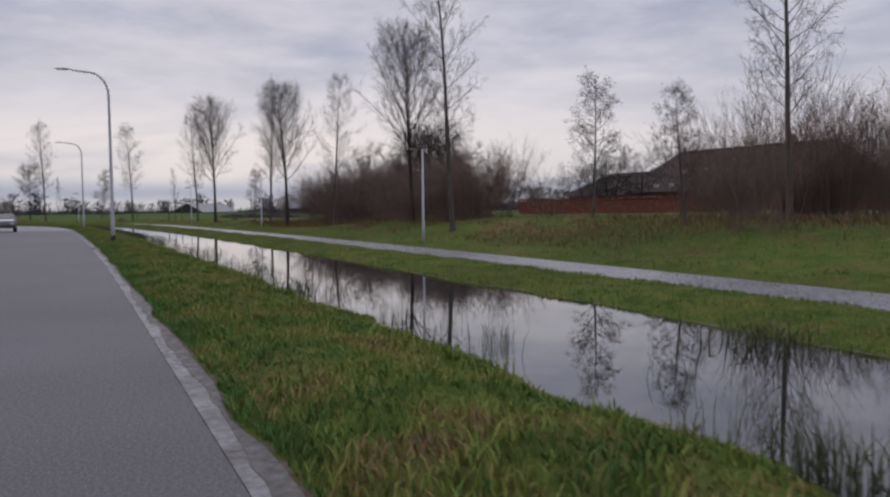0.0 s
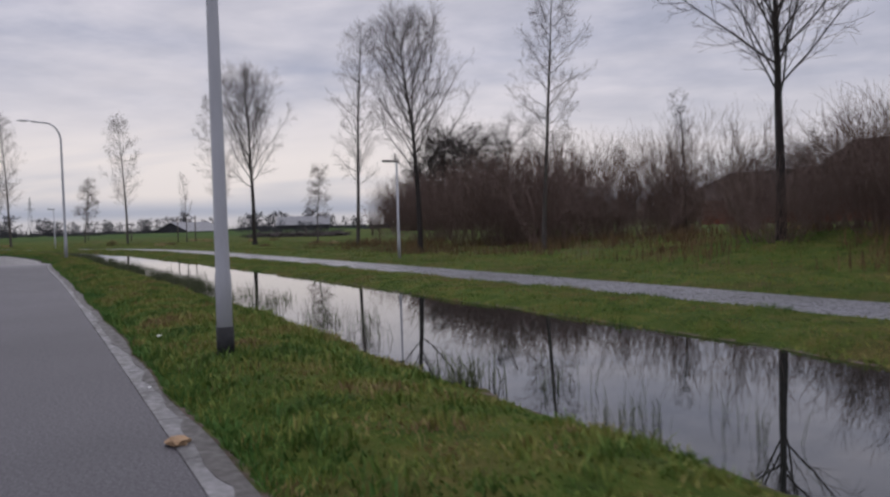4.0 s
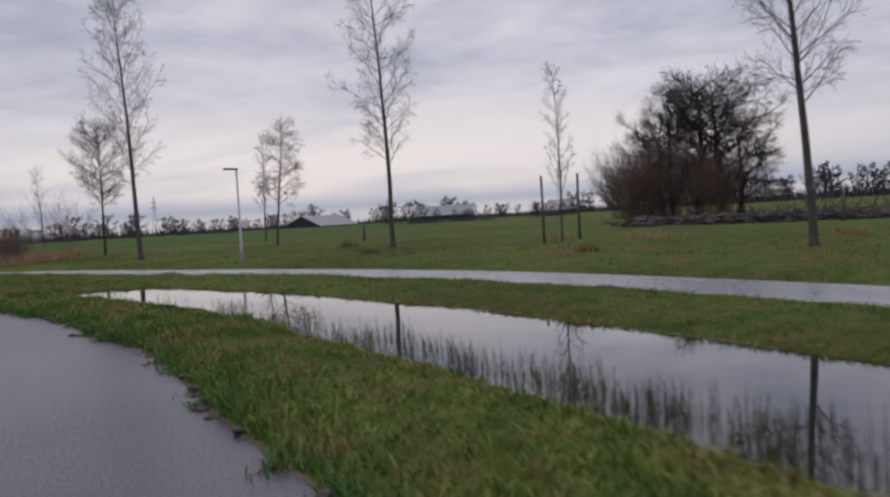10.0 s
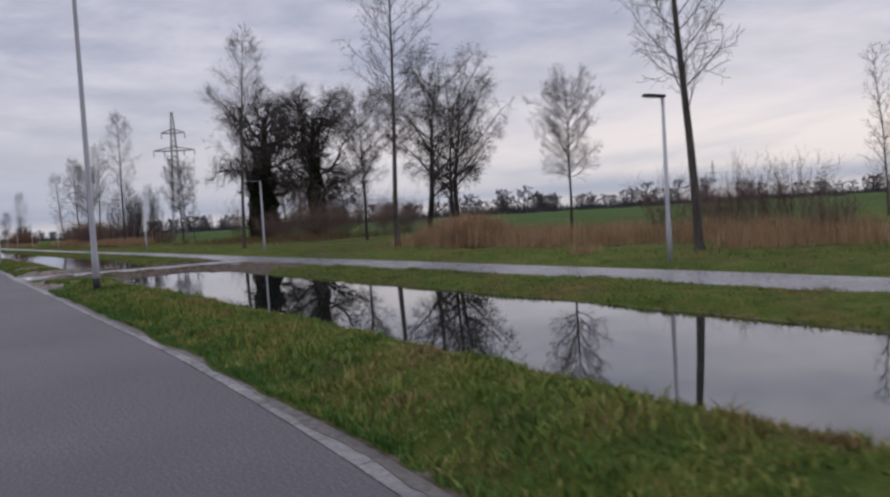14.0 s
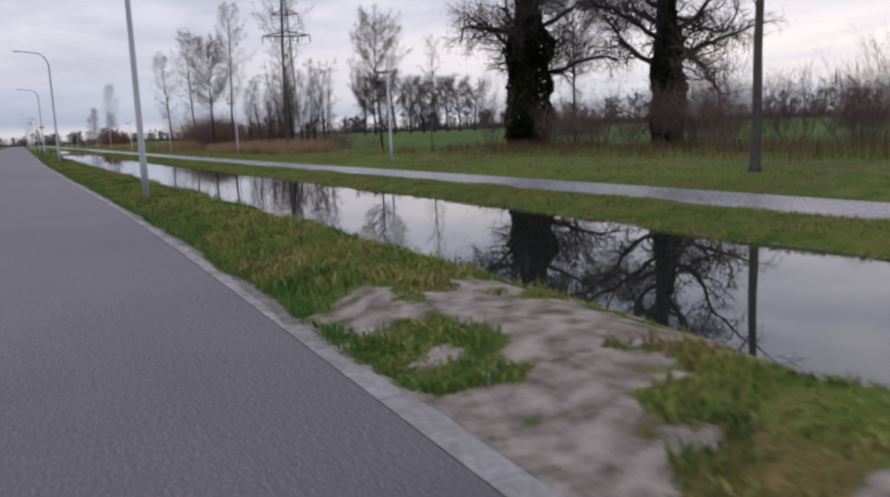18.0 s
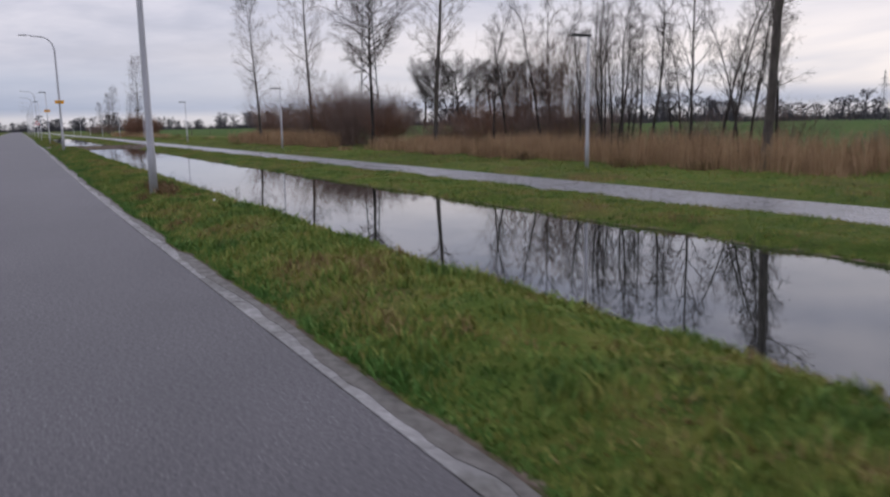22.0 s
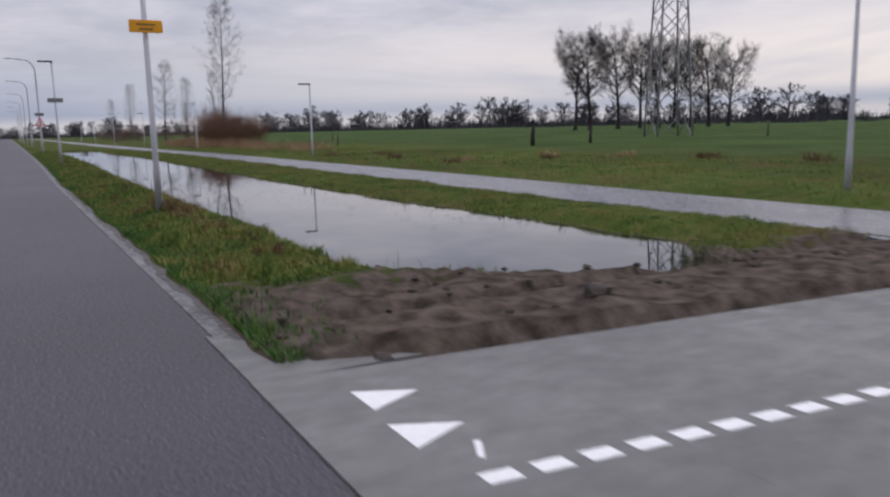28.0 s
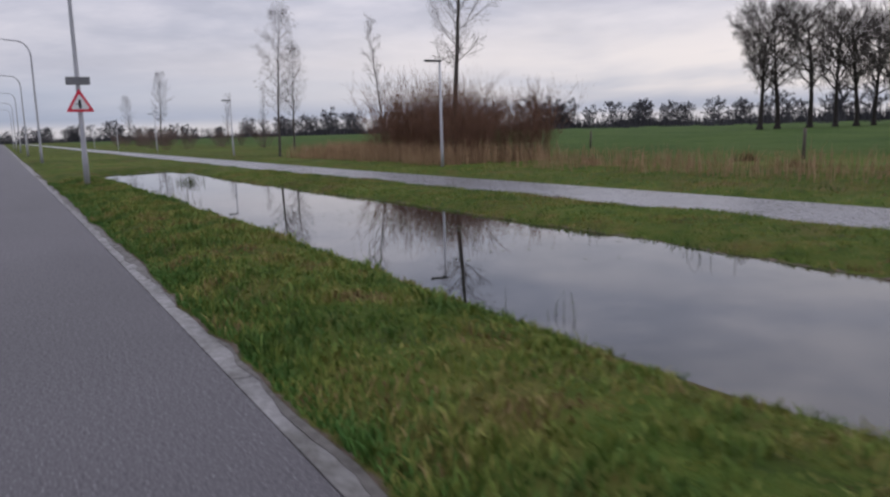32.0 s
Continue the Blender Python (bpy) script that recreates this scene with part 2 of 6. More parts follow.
LANTERN = mat("dark_grey_lantern_housing", [(0.3, (0.05, 0.05, 0.055)), (0.7, (0.085, 0.085, 0.09))], scale=8, rough=(0.35, 0.5), bump=0.03)
LENS = mat("clear_lantern_lens", [(0.3, (0.45, 0.45, 0.46)), (0.7, (0.55, 0.55, 0.56))], scale=8, rough=(0.08, 0.15), bump=0.0)
YELLOW = mat("yellow_sign_face", [(0.3, (0.78, 0.34, 0.015)), (0.7, (0.86, 0.41, 0.025))], scale=6, rough=(0.35, 0.5), bump=0.02)
RED = mat("red_sign_border", [(0.3, (0.62, 0.03, 0.06)), (0.7, (0.72, 0.05, 0.08))], scale=6, rough=(0.3, 0.45), bump=0.02)
SIGNWHITE = mat("white_sign_face", [(0.3, (0.72, 0.72, 0.73)), (0.7, (0.8, 0.8, 0.8))], scale=6, rough=(0.3, 0.45), bump=0.02)
SIGNGREY = mat("grey_sign_back", [(0.3, (0.16, 0.16, 0.17)), (0.7, (0.24, 0.24, 0.25))], scale=6, rough=(0.4, 0.6), bump=0.03, metal=0.3)
BARK = mat("grey_brown_bark", [(0.3, (0.045, 0.038, 0.034)), (0.55, (0.085, 0.073, 0.066)), (0.75, (0.14, 0.125, 0.115))], scale=5, rough=(0.8, 0.95), bump=0.6, bump_scale=14, dist=0.02, stretch=(3, 3, 0.7), second=(1.3, [(0.3, (0.06, 0.07, 0.04)), (0.7, (0.10, 0.11, 0.07))], 0.55, 0.7))
DARKBARK = mat("dark_wet_bark", [(0.3, (0.018, 0.015, 0.014)), (0.7, (0.05, 0.042, 0.038))], scale=5, rough=(0.75, 0.95), bump=0.6, bump_scale=14, dist=0.02, stretch=(3, 3, 0.7))
TWIG = mat("bare_reddish_twigs", [(0.3, (0.055, 0.043, 0.04)), (0.7, (0.105, 0.082, 0.075))], scale=3, rough=(0.8, 0.95), bump=0.0)
DARKTWIG = mat("dark_bare_twigs", [(0.3, (0.03, 0.025, 0.023)), (0.7, (0.06, 0.05, 0.046))], scale=3, rough=(0.8, 0.95), bump=0.0)
SHRUBM = mat("brown_shrub_stems", [(0.3, (0.092, 0.061, 0.052)), (0.7, (0.205, 0.145, 0.120))], scale=0.8, rough=(0.8, 0.95), bump=0.0)
REDSHRUB = mat("russet_shrub_stems", [(0.3, (0.11, 0.058, 0.038)), (0.7, (0.21, 0.115, 0.075))], scale=0.8, rough=(0.8, 0.95), bump=0.0)
IVY = mat("dark_ivy_leaves", [(0.3, (0.008, 0.011, 0.005)), (0.55, (0.020, 0.026, 0.010)), (0.75, (0.045, 0.034, 0.018))], scale=1.5, rough=(0.6, 0.8), bump=0.0, spec=0.1)
DEADLEAF = mat("withered_brown_leaves", [(0.3, (0.06, 0.042, 0.034)), (0.7, (0.15, 0.10, 0.075))], scale=2, rough=(0.7, 0.9), bump=0.0)
REED = mat("dry_tan_reed", [(0.3, (0.20, 0.125, 0.07)), (0.55, (0.34, 0.225, 0.13)), (0.75, (0.46, 0.33, 0.20))], scale=1.6, rough=(0.75, 0.9), bump=0.0)
WATERREED = mat("grey_green_water_reed", [(0.3, (0.035, 0.045, 0.018)), (0.7, (0.085, 0.095, 0.045))], scale=1.6, rough=(0.6, 0.8), bump=0.0)
# bare twigs greyed and blued: the haze of distance is in this colour
HAZYWOOD = mat("hazy_far_woodland", [(0.3, (0.040, 0.040, 0.047)), (0.7, (0.085, 0.083, 0.094))], scale=0.05, rough=(0.9, 1.0), bump=0.0)
HEDGEM = mat("russet_beech_hedge", [(0.3, (0.09, 0.032, 0.022)), (0.7, (0.19, 0.075, 0.05))], scale=3, rough=(0.8, 0.95), bump=0.0)
THATCH = mat("dark_brown_thatch", [(0.3, (0.028, 0.019, 0.018)), (0.7, (0.062, 0.044, 0.040))], scale=3, rough=(0.85, 0.98), bump=0.5, bump_scale=20, dist=0.05, stretch=(3, 3, 0.5))
BRICK = mat("red_brown_brick", [(0.3, (0.14, 0.07, 0.05)), (0.7, (0.24, 0.13, 0.10))], scale=5, rough=(0.8, 0.95), bump=0.3)
PALEROOF = mat("pale_corrugated_roof", [(0.3, (0.15, 0.15, 0.16)), (0.7, (0.24, 0.24, 0.25))], scale=0.6, rough=(0.5, 0.7), bump=0.1, stretch=(1, 4, 1))
DARKWALL = mat("dark_timber_wall", [(0.3, (0.02, 0.02, 0.024)), (0.7, (0.05, 0.05, 0.055))], scale=1, rough=(0.7, 0.9), bump=0.1)
GLASS = mat("dark_window_glass", [(0.3, (0.02, 0.025, 0.03)), (0.7, (0.05, 0.055, 0.06))], scale=1, rough=(0.05, 0.12), bump=0.0)
TIMBER = mat("weathered_timber", [(0.3, (0.06, 0.05, 0.042)), (0.7, (0.14, 0.12, 0.10))], scale=4, rough=(0.8, 0.95), bump=0.4, stretch=(2, 2, 0.4))
STEEL = mat("grey_lattice_steel", [(0.3, (0.16, 0.165, 0.175)), (0.7, (0.24, 0.245, 0.255))], scale=1, rough=(0.5, 0.7), bump=0.0, metal=0.3)


def ground_material():
    """Winter grass on the sheet, with bare wet soil where the attribute soil says so."""
    m = mat("winter_grass_and_soil", [(0.28, (0.026, 0.042, 0.010)), (0.46, (0.052, 0.080, 0.015)), (0.62, (0.085, 0.094, 0.023)), (0.8, (0.12, 0.09, 0.036))], scale=2.6, detail=10, second=(0.45, [(0.3, (0.045, 0.040, 0.014)), (0.6, (0.11, 0.085, 0.032)), (0.8, (0.17, 0.125, 0.055))], 0.50, 0.70), rough=(0.75, 0.95), bump=0.8, bump_scale=26, dist=0.05, large=(0.11, 0.75, 1.2), spec=0.04)
    t = m.node_tree
    b = t.nodes["Principled BSDF"]
    old = b.inputs["Base Color"].links[0].from_socket
    at = t.nodes.new("ShaderNodeAttribute")
    at.attribute_name = "soil"
    sn = t.nodes.new("ShaderNodeTexNoise")
    sn.inputs["Scale"].default_value, sn.inputs["Detail"].default_value = 5.0, 8.0
    c = t.nodes["Texture Coordinate"]
    t.links.new(c.outputs["Object"], sn.inputs["Vector"])
    r = t.nodes.new("ShaderNodeValToRGB")
    for e, (p, col) in zip(r.color_ramp.elements, [(0.32, (0.036, 0.027, 0.022)), (0.68, (0.135, 0.108, 0.088))]):
        e.position, e.color = p, (*col, 1)
    t.links.new(sn.outputs["Fac"], r.inputs[0])
    ad = t.nodes.new("ShaderNodeMath")
    ad.operation = "ADD"
    t.links.new(at.outputs["Fac"], ad.inputs[0])
    t.links.new(sn.outputs["Fac"], ad.inputs[1])
    st = t.nodes.new("ShaderNodeMapRange")
    st.inputs[1].default_value, st.inputs[2].default_value = 0.92, 1.08
    t.links.new(ad.outputs[0], st.inputs[0])
    mx = t.nodes.new("ShaderNodeMix")
    mx.data_type = "RGBA"
    t.links.new(st.outputs[0], mx.inputs[0])
    t.links.new(old, mx.inputs[6])
    sa = t.nodes.new("ShaderNodeAttribute")
    sa.attribute_name = "sand"
    sr = t.nodes.new("ShaderNodeValToRGB")
    for e, (p, col) in zip(sr.color_ramp.elements, [(0.32, (0.10, 0.084, 0.072)), (0.66, (0.27, 0.24, 0.215))]):
        e.position, e.color = p, (*col, 1)
    t.links.new(sn.outputs["Fac"], sr.inputs[0])
    sm = t.nodes.new("ShaderNodeMix")
    sm.data_type = "RGBA"
    t.links.new(sa.outputs["Fac"], sm.inputs[0])
    t.links.new(r.outputs[0], sm.inputs[6])
    t.links.new(sr.outputs[0], sm.inputs[7])
    t.links.new(sm.outputs[2], mx.inputs[7])
    # meadow green further off
    at2 = t.nodes.new("ShaderNodeAttribute")
    at2.attribute_name = "field"
    fr = t.nodes.new("ShaderNodeValToRGB")
    for e, (p, col) in zip(fr.color_ramp.elements, [(0.34, (0.030, 0.060, 0.014)), (0.64, (0.060, 0.092, 0.026))]):
        e.position, e.color = p, (*col, 1)
    fn = t.nodes.new("ShaderNodeTexNoise")
    fn.inputs["Scale"].default_value, fn.inputs["Detail"].default_value = 0.12, 8.0
    t.links.new(c.outputs["Object"], fn.inputs["Vector"])
    t.links.new(fn.outputs["Fac"], fr.inputs[0])
    m2 = t.nodes.new("ShaderNodeMix")
    m2.data_type = "RGBA"
    t.links.new(at2.outputs["Fac"], m2.inputs[0])
    t.links.new(mx.outputs[2], m2.inputs[6])
    t.links.new(fr.outputs[0], m2.inputs[7])
    t.links.new(m2.outputs[2], b.inputs["Base Color"])
    return m


GROUND = ground_material()


def blade_material(name, stops, patch):
    """Grass blades: colour per blade, with straw-coloured patches."""
    m = bpy.data.materials.new(name)
    m.use_nodes = True
    t = m.node_tree
    b = t.nodes["Principled BSDF"]
    b.inputs["Roughness"].default_value, b.inputs["Specular IOR Level"].default_value = 0.7, 0.2
    g = t.nodes.new("ShaderNodeNewGeometry")
    c = t.nodes.new("ShaderNodeTexCoord")
    n = t.nodes.new("ShaderNodeTexNoise")
    n.inputs["Scale"].default_value, n.inputs["Detail"].default_value, n.inputs["Roughness"].default_value = 1.0, 8.0, 0.58
    t.links.new(c.outputs["Object"], n.inputs["Vector"])
    a = t.nodes.new("ShaderNodeMath")
    a.operation = "MULTIPLY_ADD"
    a.inputs[1].default_value = 0.45
    t.links.new(g.outputs["Random Per Island"], a.inputs[0])
    s = t.nodes.new("ShaderNodeMath")
    s.operation = "MULTIPLY_ADD"
    s.inputs[1].default_value, s.inputs[2].default_value = patch, 0.22 - patch * 0.5
    t.links.new(n.outputs["Fac"], s.inputs[0])
    t.links.new(s.outputs[0], a.inputs[2])
    r = t.nodes.new("ShaderNodeValToRGB")
    while len(r.color_ramp.elements) < len(stops):
        r.color_ramp.elements.new(0.5)
    for e, (p, col) in zip(r.color_ramp.elements, stops):
        e.position, e.color = p, (*col, 1)
    t.links.new(a.outputs[0], r.inputs[0])
    t.links.new(r.outputs[0], b.inputs["Base Color"])
    return m


BLADES = blade_material("winter_grass_blades", [(0.02, (0.050, 0.096, 0.020)), (0.24, (0.088, 0.148, 0.028)), (0.46, (0.145, 0.184, 0.038)), (0.66, (0.205, 0.205, 0.051)), (0.82, (0.235, 0.182, 0.074)), (0.95, (0.15, 0.098, 0.048))], 3.0)
EDGEBLADES = blade_material("lush_edge_grass", [(0.0, (0.028, 0.075, 0.016)), (0.45, (0.062, 0.140, 0.026)), (0.8, (0.115, 0.160, 0.036)), (1.0, (0.14, 0.12, 0.05))], 1.2)
DEADGRASS = blade_material("dry_brown_weeds", [(0.0, (0.05, 0.032, 0.016)), (0.4, (0.11, 0.07, 0.035)), (0.75, (0.20, 0.13, 0.06)), (0.95, (0.10, 0.11, 0.03))], 1.2)
LITTER = mat("crumpled_white_litter", [(0.3, (0.6, 0.6, 0.58)), (0.7, (0.78, 0.78, 0.76))], scale=9, rough=(0.5, 0.8), bump=0.3)
SACK = mat("pale_tan_sacking", [(0.3, (0.28, 0.20, 0.14)), (0.7, (0.46, 0.36, 0.27))], scale=7, rough=(0.6, 0.9), bump=0.3)
ALGAE = mat("floating_green_algae", [(0.3, (0.035, 0.045, 0.02)), (0.7, (0.09, 0.10, 0.05))], scale=9, rough=(0.5, 0.8), bump=0.4)
SILT = mat("dark_wet_silt", [(0.3, (0.045, 0.041, 0.038)), (0.7, (0.105, 0.098, 0.092))], scale=14, rough=(0.4, 0.8), bump=0.4, bump_scale=60, dist=0.006)
SOIL = mat("dark_wet_soil", [(0.3, (0.032, 0.025, 0.020)), (0.7, (0.095, 0.077, 0.062))], scale=7, rough=(0.7, 0.9), bump=0.6, bump_scale=30, dist=0.02)


def water_material():
    m = bpy.data.materials.new("still_dark_water")
    m.use_nodes = True
    t = m.node_tree
    b = t.nodes["Principled BSDF"]
    b.inputs["Base Color"].default_value = (0.012, 0.013, 0.012, 1)
    b.inputs["Roughness"].default_value, b.inputs["IOR"].default_value = 0.015, 1.33
    b.inputs["Specular IOR Level"].default_value = 0.9
    c = t.nodes.new("ShaderNodeTexCoord")
    n = t.nodes.new("ShaderNodeTexNoise")
    n.inputs["Scale"].default_value, n.inputs["Detail"].default_value = 1.4, 3.0
    t.links.new(c.outputs["Object"], n.inputs["Vector"])
    bp = t.nodes.new("ShaderNodeBump")
    bp.inputs["Strength"].default_value, bp.inputs["Distance"].default_value = 0.03, 0.02
    t.links.new(n.outputs["Fac"], bp.inputs["Height"])
    t.links.new(bp.outputs[0], b.inputs["Normal"])
    # an added even mirror share brightens the reflections beyond the water's own Fresnel
    gl = t.nodes.new("ShaderNodeBsdfGlossy")
    gl.inputs["Color"].default_value, gl.inputs["Roughness"].default_value = (0.88, 0.89, 0.92, 1), 0.012
    t.links.new(bp.outputs[0], gl.inputs["Normal"])
    ms = t.nodes.new("ShaderNodeMixShader")
    ms.inputs[0].default_value = 0.09
    t.links.new(b.outputs[0], ms.inputs[1])
    t.links.new(gl.outputs[0], ms.inputs[2])
    t.links.new(ms.outputs[0], t.nodes["Material Output"].inputs["Surface"])
    return m


WATER = water_material()

# ---- builders ----


def mesh_object(name, verts, faces, material, parent=None, label=""):
    me = bpy.data.meshes.new(name)
    me.from_pydata([tuple(v) for v in verts], [], [tuple(f) for f in faces])
    me.materials.append(material)
    ob = new(name, me)
    if parent:
        ob.parent = parent
    if label:
        ob["label"] = label
    return ob


def raw_mesh(name, verts, tris, material, smooth=False):
    """A mesh from numpy arrays of points and triangles."""
    me = bpy.data.meshes.new(name)
    verts, tris = np.asarray(verts, dtype=np.float32), np.asarray(tris, dtype=np.int32)
    me.vertices.add(len(verts))
    me.vertices.foreach_set("co", verts.ravel())
    me.loops.add(tris.size)
    me.loops.foreach_set("vertex_index", tris.ravel())
    me.polygons.add(len(tris))
    me.polygons.foreach_set("loop_start", np.arange(len(tris), dtype=np.int32) * 3)
    me.update(calc_edges=True)
    if smooth:
        me.polygons.foreach_set("use_smooth", np.ones(len(tris), dtype=bool))
    me.materials.append(material)
    return me


def part(name, bm, material, parent, label=""):
    me = bpy.data.meshes.new(name)
    bm.to_mesh(me)
    bm.free()
    me.materials.append(material)
    ob = new(name, me)
    ob.parent = parent
    if label:
        ob["label"] = label
    return ob


def thing(name, x, y, z=0.0, turn=0.0, **tags):
    e = new(name)
    e.matrix_basis = pose(x, y, z, 0, 0, turn)
    return tagged(e, **tags)


def box(bm, lo, hi, bevel=0.0):
    r = bmesh.ops.create_cube(bm, size=1.0)
    for v in r["verts"]:
        v.co = Vector([(a + b) / 2 + c * (b - a) for a, b, c in zip(lo, hi, v.co)])
    if bevel:
        es = list({e for v in r["verts"] for e in v.link_edges})
        bmesh.ops.bevel(bm, geom=es, offset=bevel, segments=2, affect="EDGES")
    return bm


def tube(bm, pts, radii, sides=10, caps=True):
    """A tube through the points, with a radius at each."""
    rings = []
    ref = Vector((0.13, 0.37, 0.92))
    for i, p in enumerate(pts):
        d = (Vector(pts[min(i + 1, len(pts) - 1)]) - Vector(pts[max(i - 1, 0)])).normalized()
        a = d.cross(Vector((1, 0, 0)) if abs(d.x) < 0.9 else Vector((0, 1, 0))).normalized()
        b = d.cross(a)
        rings.append([bm.verts.new(Vector(p) + radii[i] * (math.cos(k * math.tau / sides) * a + math.sin(k * math.tau / sides) * b)) for k in range(sides)])
    for r0, r1 in zip(rings, rings[1:]):
        for k in range(sides):
            f = bm.faces.new((r0[k], r0[(k + 1) % sides], r1[(k + 1) % sides], r1[k]))
            f.smooth = True
    if caps:
        bm.faces.new(rings[0][::-1])
        bm.faces.new(rings[-1])
    return bm

# ---- the road's right edge: a smooth curve, u metres along it, v metres to its right ----
EDGE = [(19.7, 138.2), (-4.1, 170.3), (-16.0, 186.4), (-30.3, 205.7), (-43.6, 223.2), (-51.6, 233.5), (-57.9, 241.4), (-63.1, 247.8), (-69.5, 254.6), (-76.9, 260.5), (-86.3, 265.2), (-96.3, 268.4), (-102.4, 269.4), (-108.6, 269.9), (-114.7, 270.1), (-120.8, 270.3), (-131.0, 270.6), (-151.0, 271.3), (-171.5, 271.5), (-193.5, 271.7), (-222.0, 272.3), (-252.0, 273.0), (-275.0, 273.4), (-297.0, 274.0), (-330.0, 274.7), (-420.0, 276.5), (-520.0, 278.5)]


def smooth_curve(ctl, n=24):
    q = np.array(ctl)
    q = np.vstack([2 * q[0] - q[1], q, 2 * q[-1] - q[-2]])
    res = []
    for i in range(1, len(q) - 2):
        a, b, c, d = q[i - 1:i + 3]
        l0, l1, l2 = (np.linalg.norm(e) for e in (b - a, c - b, d - c))
        m1 = ((c - b) / l1 * l0 + (b - a) / l0 * l1) / (l0 + l1) * l1
        m2 = ((d - c) / l2 * l1 + (c - b) / l1 * l2) / (l1 + l2) * l1
        for s in np.linspace(0, 1, n, endpoint=False):
            h, k = s ** 3, s * s
            res.append((2 * h - 3 * k + 1) * b + (h - 2 * k + s) * m1 + (3 * k - 2 * h) * c + (h - k) * m2)
    res.append(q[-2])
    return np.array(res)


CURVE = smooth_curve(EDGE)
ALONG = np.concatenate([[0], np.cumsum(np.linalg.norm(np.diff(CURVE, axis=0), axis=1))])
TANG = np.gradient(CURVE, axis=0)
for _ in range(6):
    TANG[1:-1] = 0.5 * TANG[1:-1] + 0.25 * (TANG[:-2] + TANG[2:])
TANG /= np.linalg.norm(TANG, axis=1)[:, None]


def uv(u, v):
    """World x, y of u metres along the road's edge and v metres to its right (arrays or numbers)."""
    u, v = np.broadcast_arrays(np.asarray(u, float), np.asarray(v, float))
    x, y = (np.interp(u, ALONG, CURVE[:, i]) for i in (0, 1))
    tx, ty = (np.interp(u, ALONG, TANG[:, i]) for i in (0, 1))
    n = np.hypot(tx, ty)
    tx, ty = tx / n, ty / n
    over = np.where(u < 0, u, np.where(u > ALONG[-1], u - ALONG[-1], 0))
    return x + tx * over + ty * v, y + ty * over - tx * v


def turn_at(u):
    """Degrees about z by which local +y points along the road."""
    tx, ty = (float(np.interp(u, ALONG, TANG[:, i])) for i in (0, 1))
    return math.degrees(math.atan2(-tx, ty))


def spot(u, v):
    x, y = uv(u, v)
    return float(x), float(y)


# offsets from the edge: near and far waterline, near and far edge of the cycle path
WU = [0, 100, 120, 135, 155, 170, 178, 190, 200, 212, 225, 250, 300, 312, 323, 340, 350, 377, 385, 402, 460, 600]
W_NEAR = [2.85, 2.85, 2.45, 2.4, 2.5, 2.5, 2.9, 2.5, 2.4, 2.5, 2.45, 2.5, 2.55, 2.5, 2.7, 2.15, 2.1, 2.5, 2.5, 2.4, 2.4, 2.4]
W_FAR = [6.5, 6.5, 6.1, 5.6, 5.3, 5.3, 6.2, 6.4, 6.4, 6.2, 6.2, 6.4, 6.25, 6.4, 6.4, 6.2, 6.0, 6.2, 6.3, 5.8, 5.8, 5.8]
P_NEAR = [9.15, 9.1, 8.6, 8.35, 8.3, 8.0, 8.75, 8.85, 8.7, 8.5, 8.5, 8.6, 8.7, 8.6, 8.5, 8.3, 8.6, 8.9, 8.9, 8.5, 8.4, 8.4]
P_FAR = [11.2, 11.0, 10.6, 10.5, 10.5, 10.1, 10.9, 10.9, 10.9, 10.8, 10.6, 10.7, 10.8, 10.8, 10.8, 10.9, 11.2, 11.4, 11.4, 10.9, 10.8, 10.8]
PONDS = [(-40, 164.9, 4.25, 3.2), (175.3, 210.4, 5.0, 3), (216.3, 328.3, 4.7, 2.5), (335.2, 412, 4.9, 2.2)]


def ss(a, b, x):
    s = np.clip((x - a) / (b - a), 0, 1)
    return s * s * (3 - 2 * s)


_table = np.random.RandomState(7).rand(256, 256)


def lumps(x, y):
    """Smooth value noise in -1..1."""
    xi, yi = np.floor(x).astype(int), np.floor(y).astype(int)
    fx, fy = x - xi, y - yi
    fx, fy = fx * fx * (3 - 2 * fx), fy * fy * (3 - 2 * fy)
    g = lambda a, b: _table[a % 256, b % 256]
    return ((g(xi, yi) * (1 - fx) + g(xi + 1, yi) * fx) * (1 - fy) + (g(xi, yi + 1) * (1 - fx) + g(xi + 1, yi + 1) * fx) * fy) * 2 - 1


def pond_depth(u, v):
    """Metres inside a pond's outline (negative outside)."""
    wn_, wf_ = np.interp(u, WU, W_NEAR), np.interp(u, WU, W_FAR)
    wob = 0.14 * lumps(u * 0.9, v * 0 + 3.3) + 0.07 * lumps(u * 2.7, v * 0 + 8.1)
    wob2 = 0.12 * lumps(u * 0.8, v * 0 + 21.3) + 0.06 * lumps(u * 2.3, v * 0 + 5.1)
    across = np.minimum(v - wn_ - wob, wf_ + wob2 - v)
    best = np.full(np.shape(u), -99.0)
    for a, b, mid, pointed in PONDS:
        # the ends narrow towards mid
        half = (wf_ - wn_) / 2
        end = np.minimum(u - a, b - u)
        r = np.clip(1 - end / pointed, 0, 1)
        cut = half - np.abs(v - (mid * r + (wn_ + wf_) / 2 * (1 - r))) - half * r ** 2.2
        best = np.maximum(best, np.where(end > 0, np.minimum(np.where(r > 0, np.minimum(cut, across + 0.3), across), end), end))
    return best


def swing(u):
    """How far the asphalt and its band swing out where the bend begins."""
    return 0.2 * ss(124.5, 131.5, np.asarray(u, float)) * (np.asarray(u) < 160)


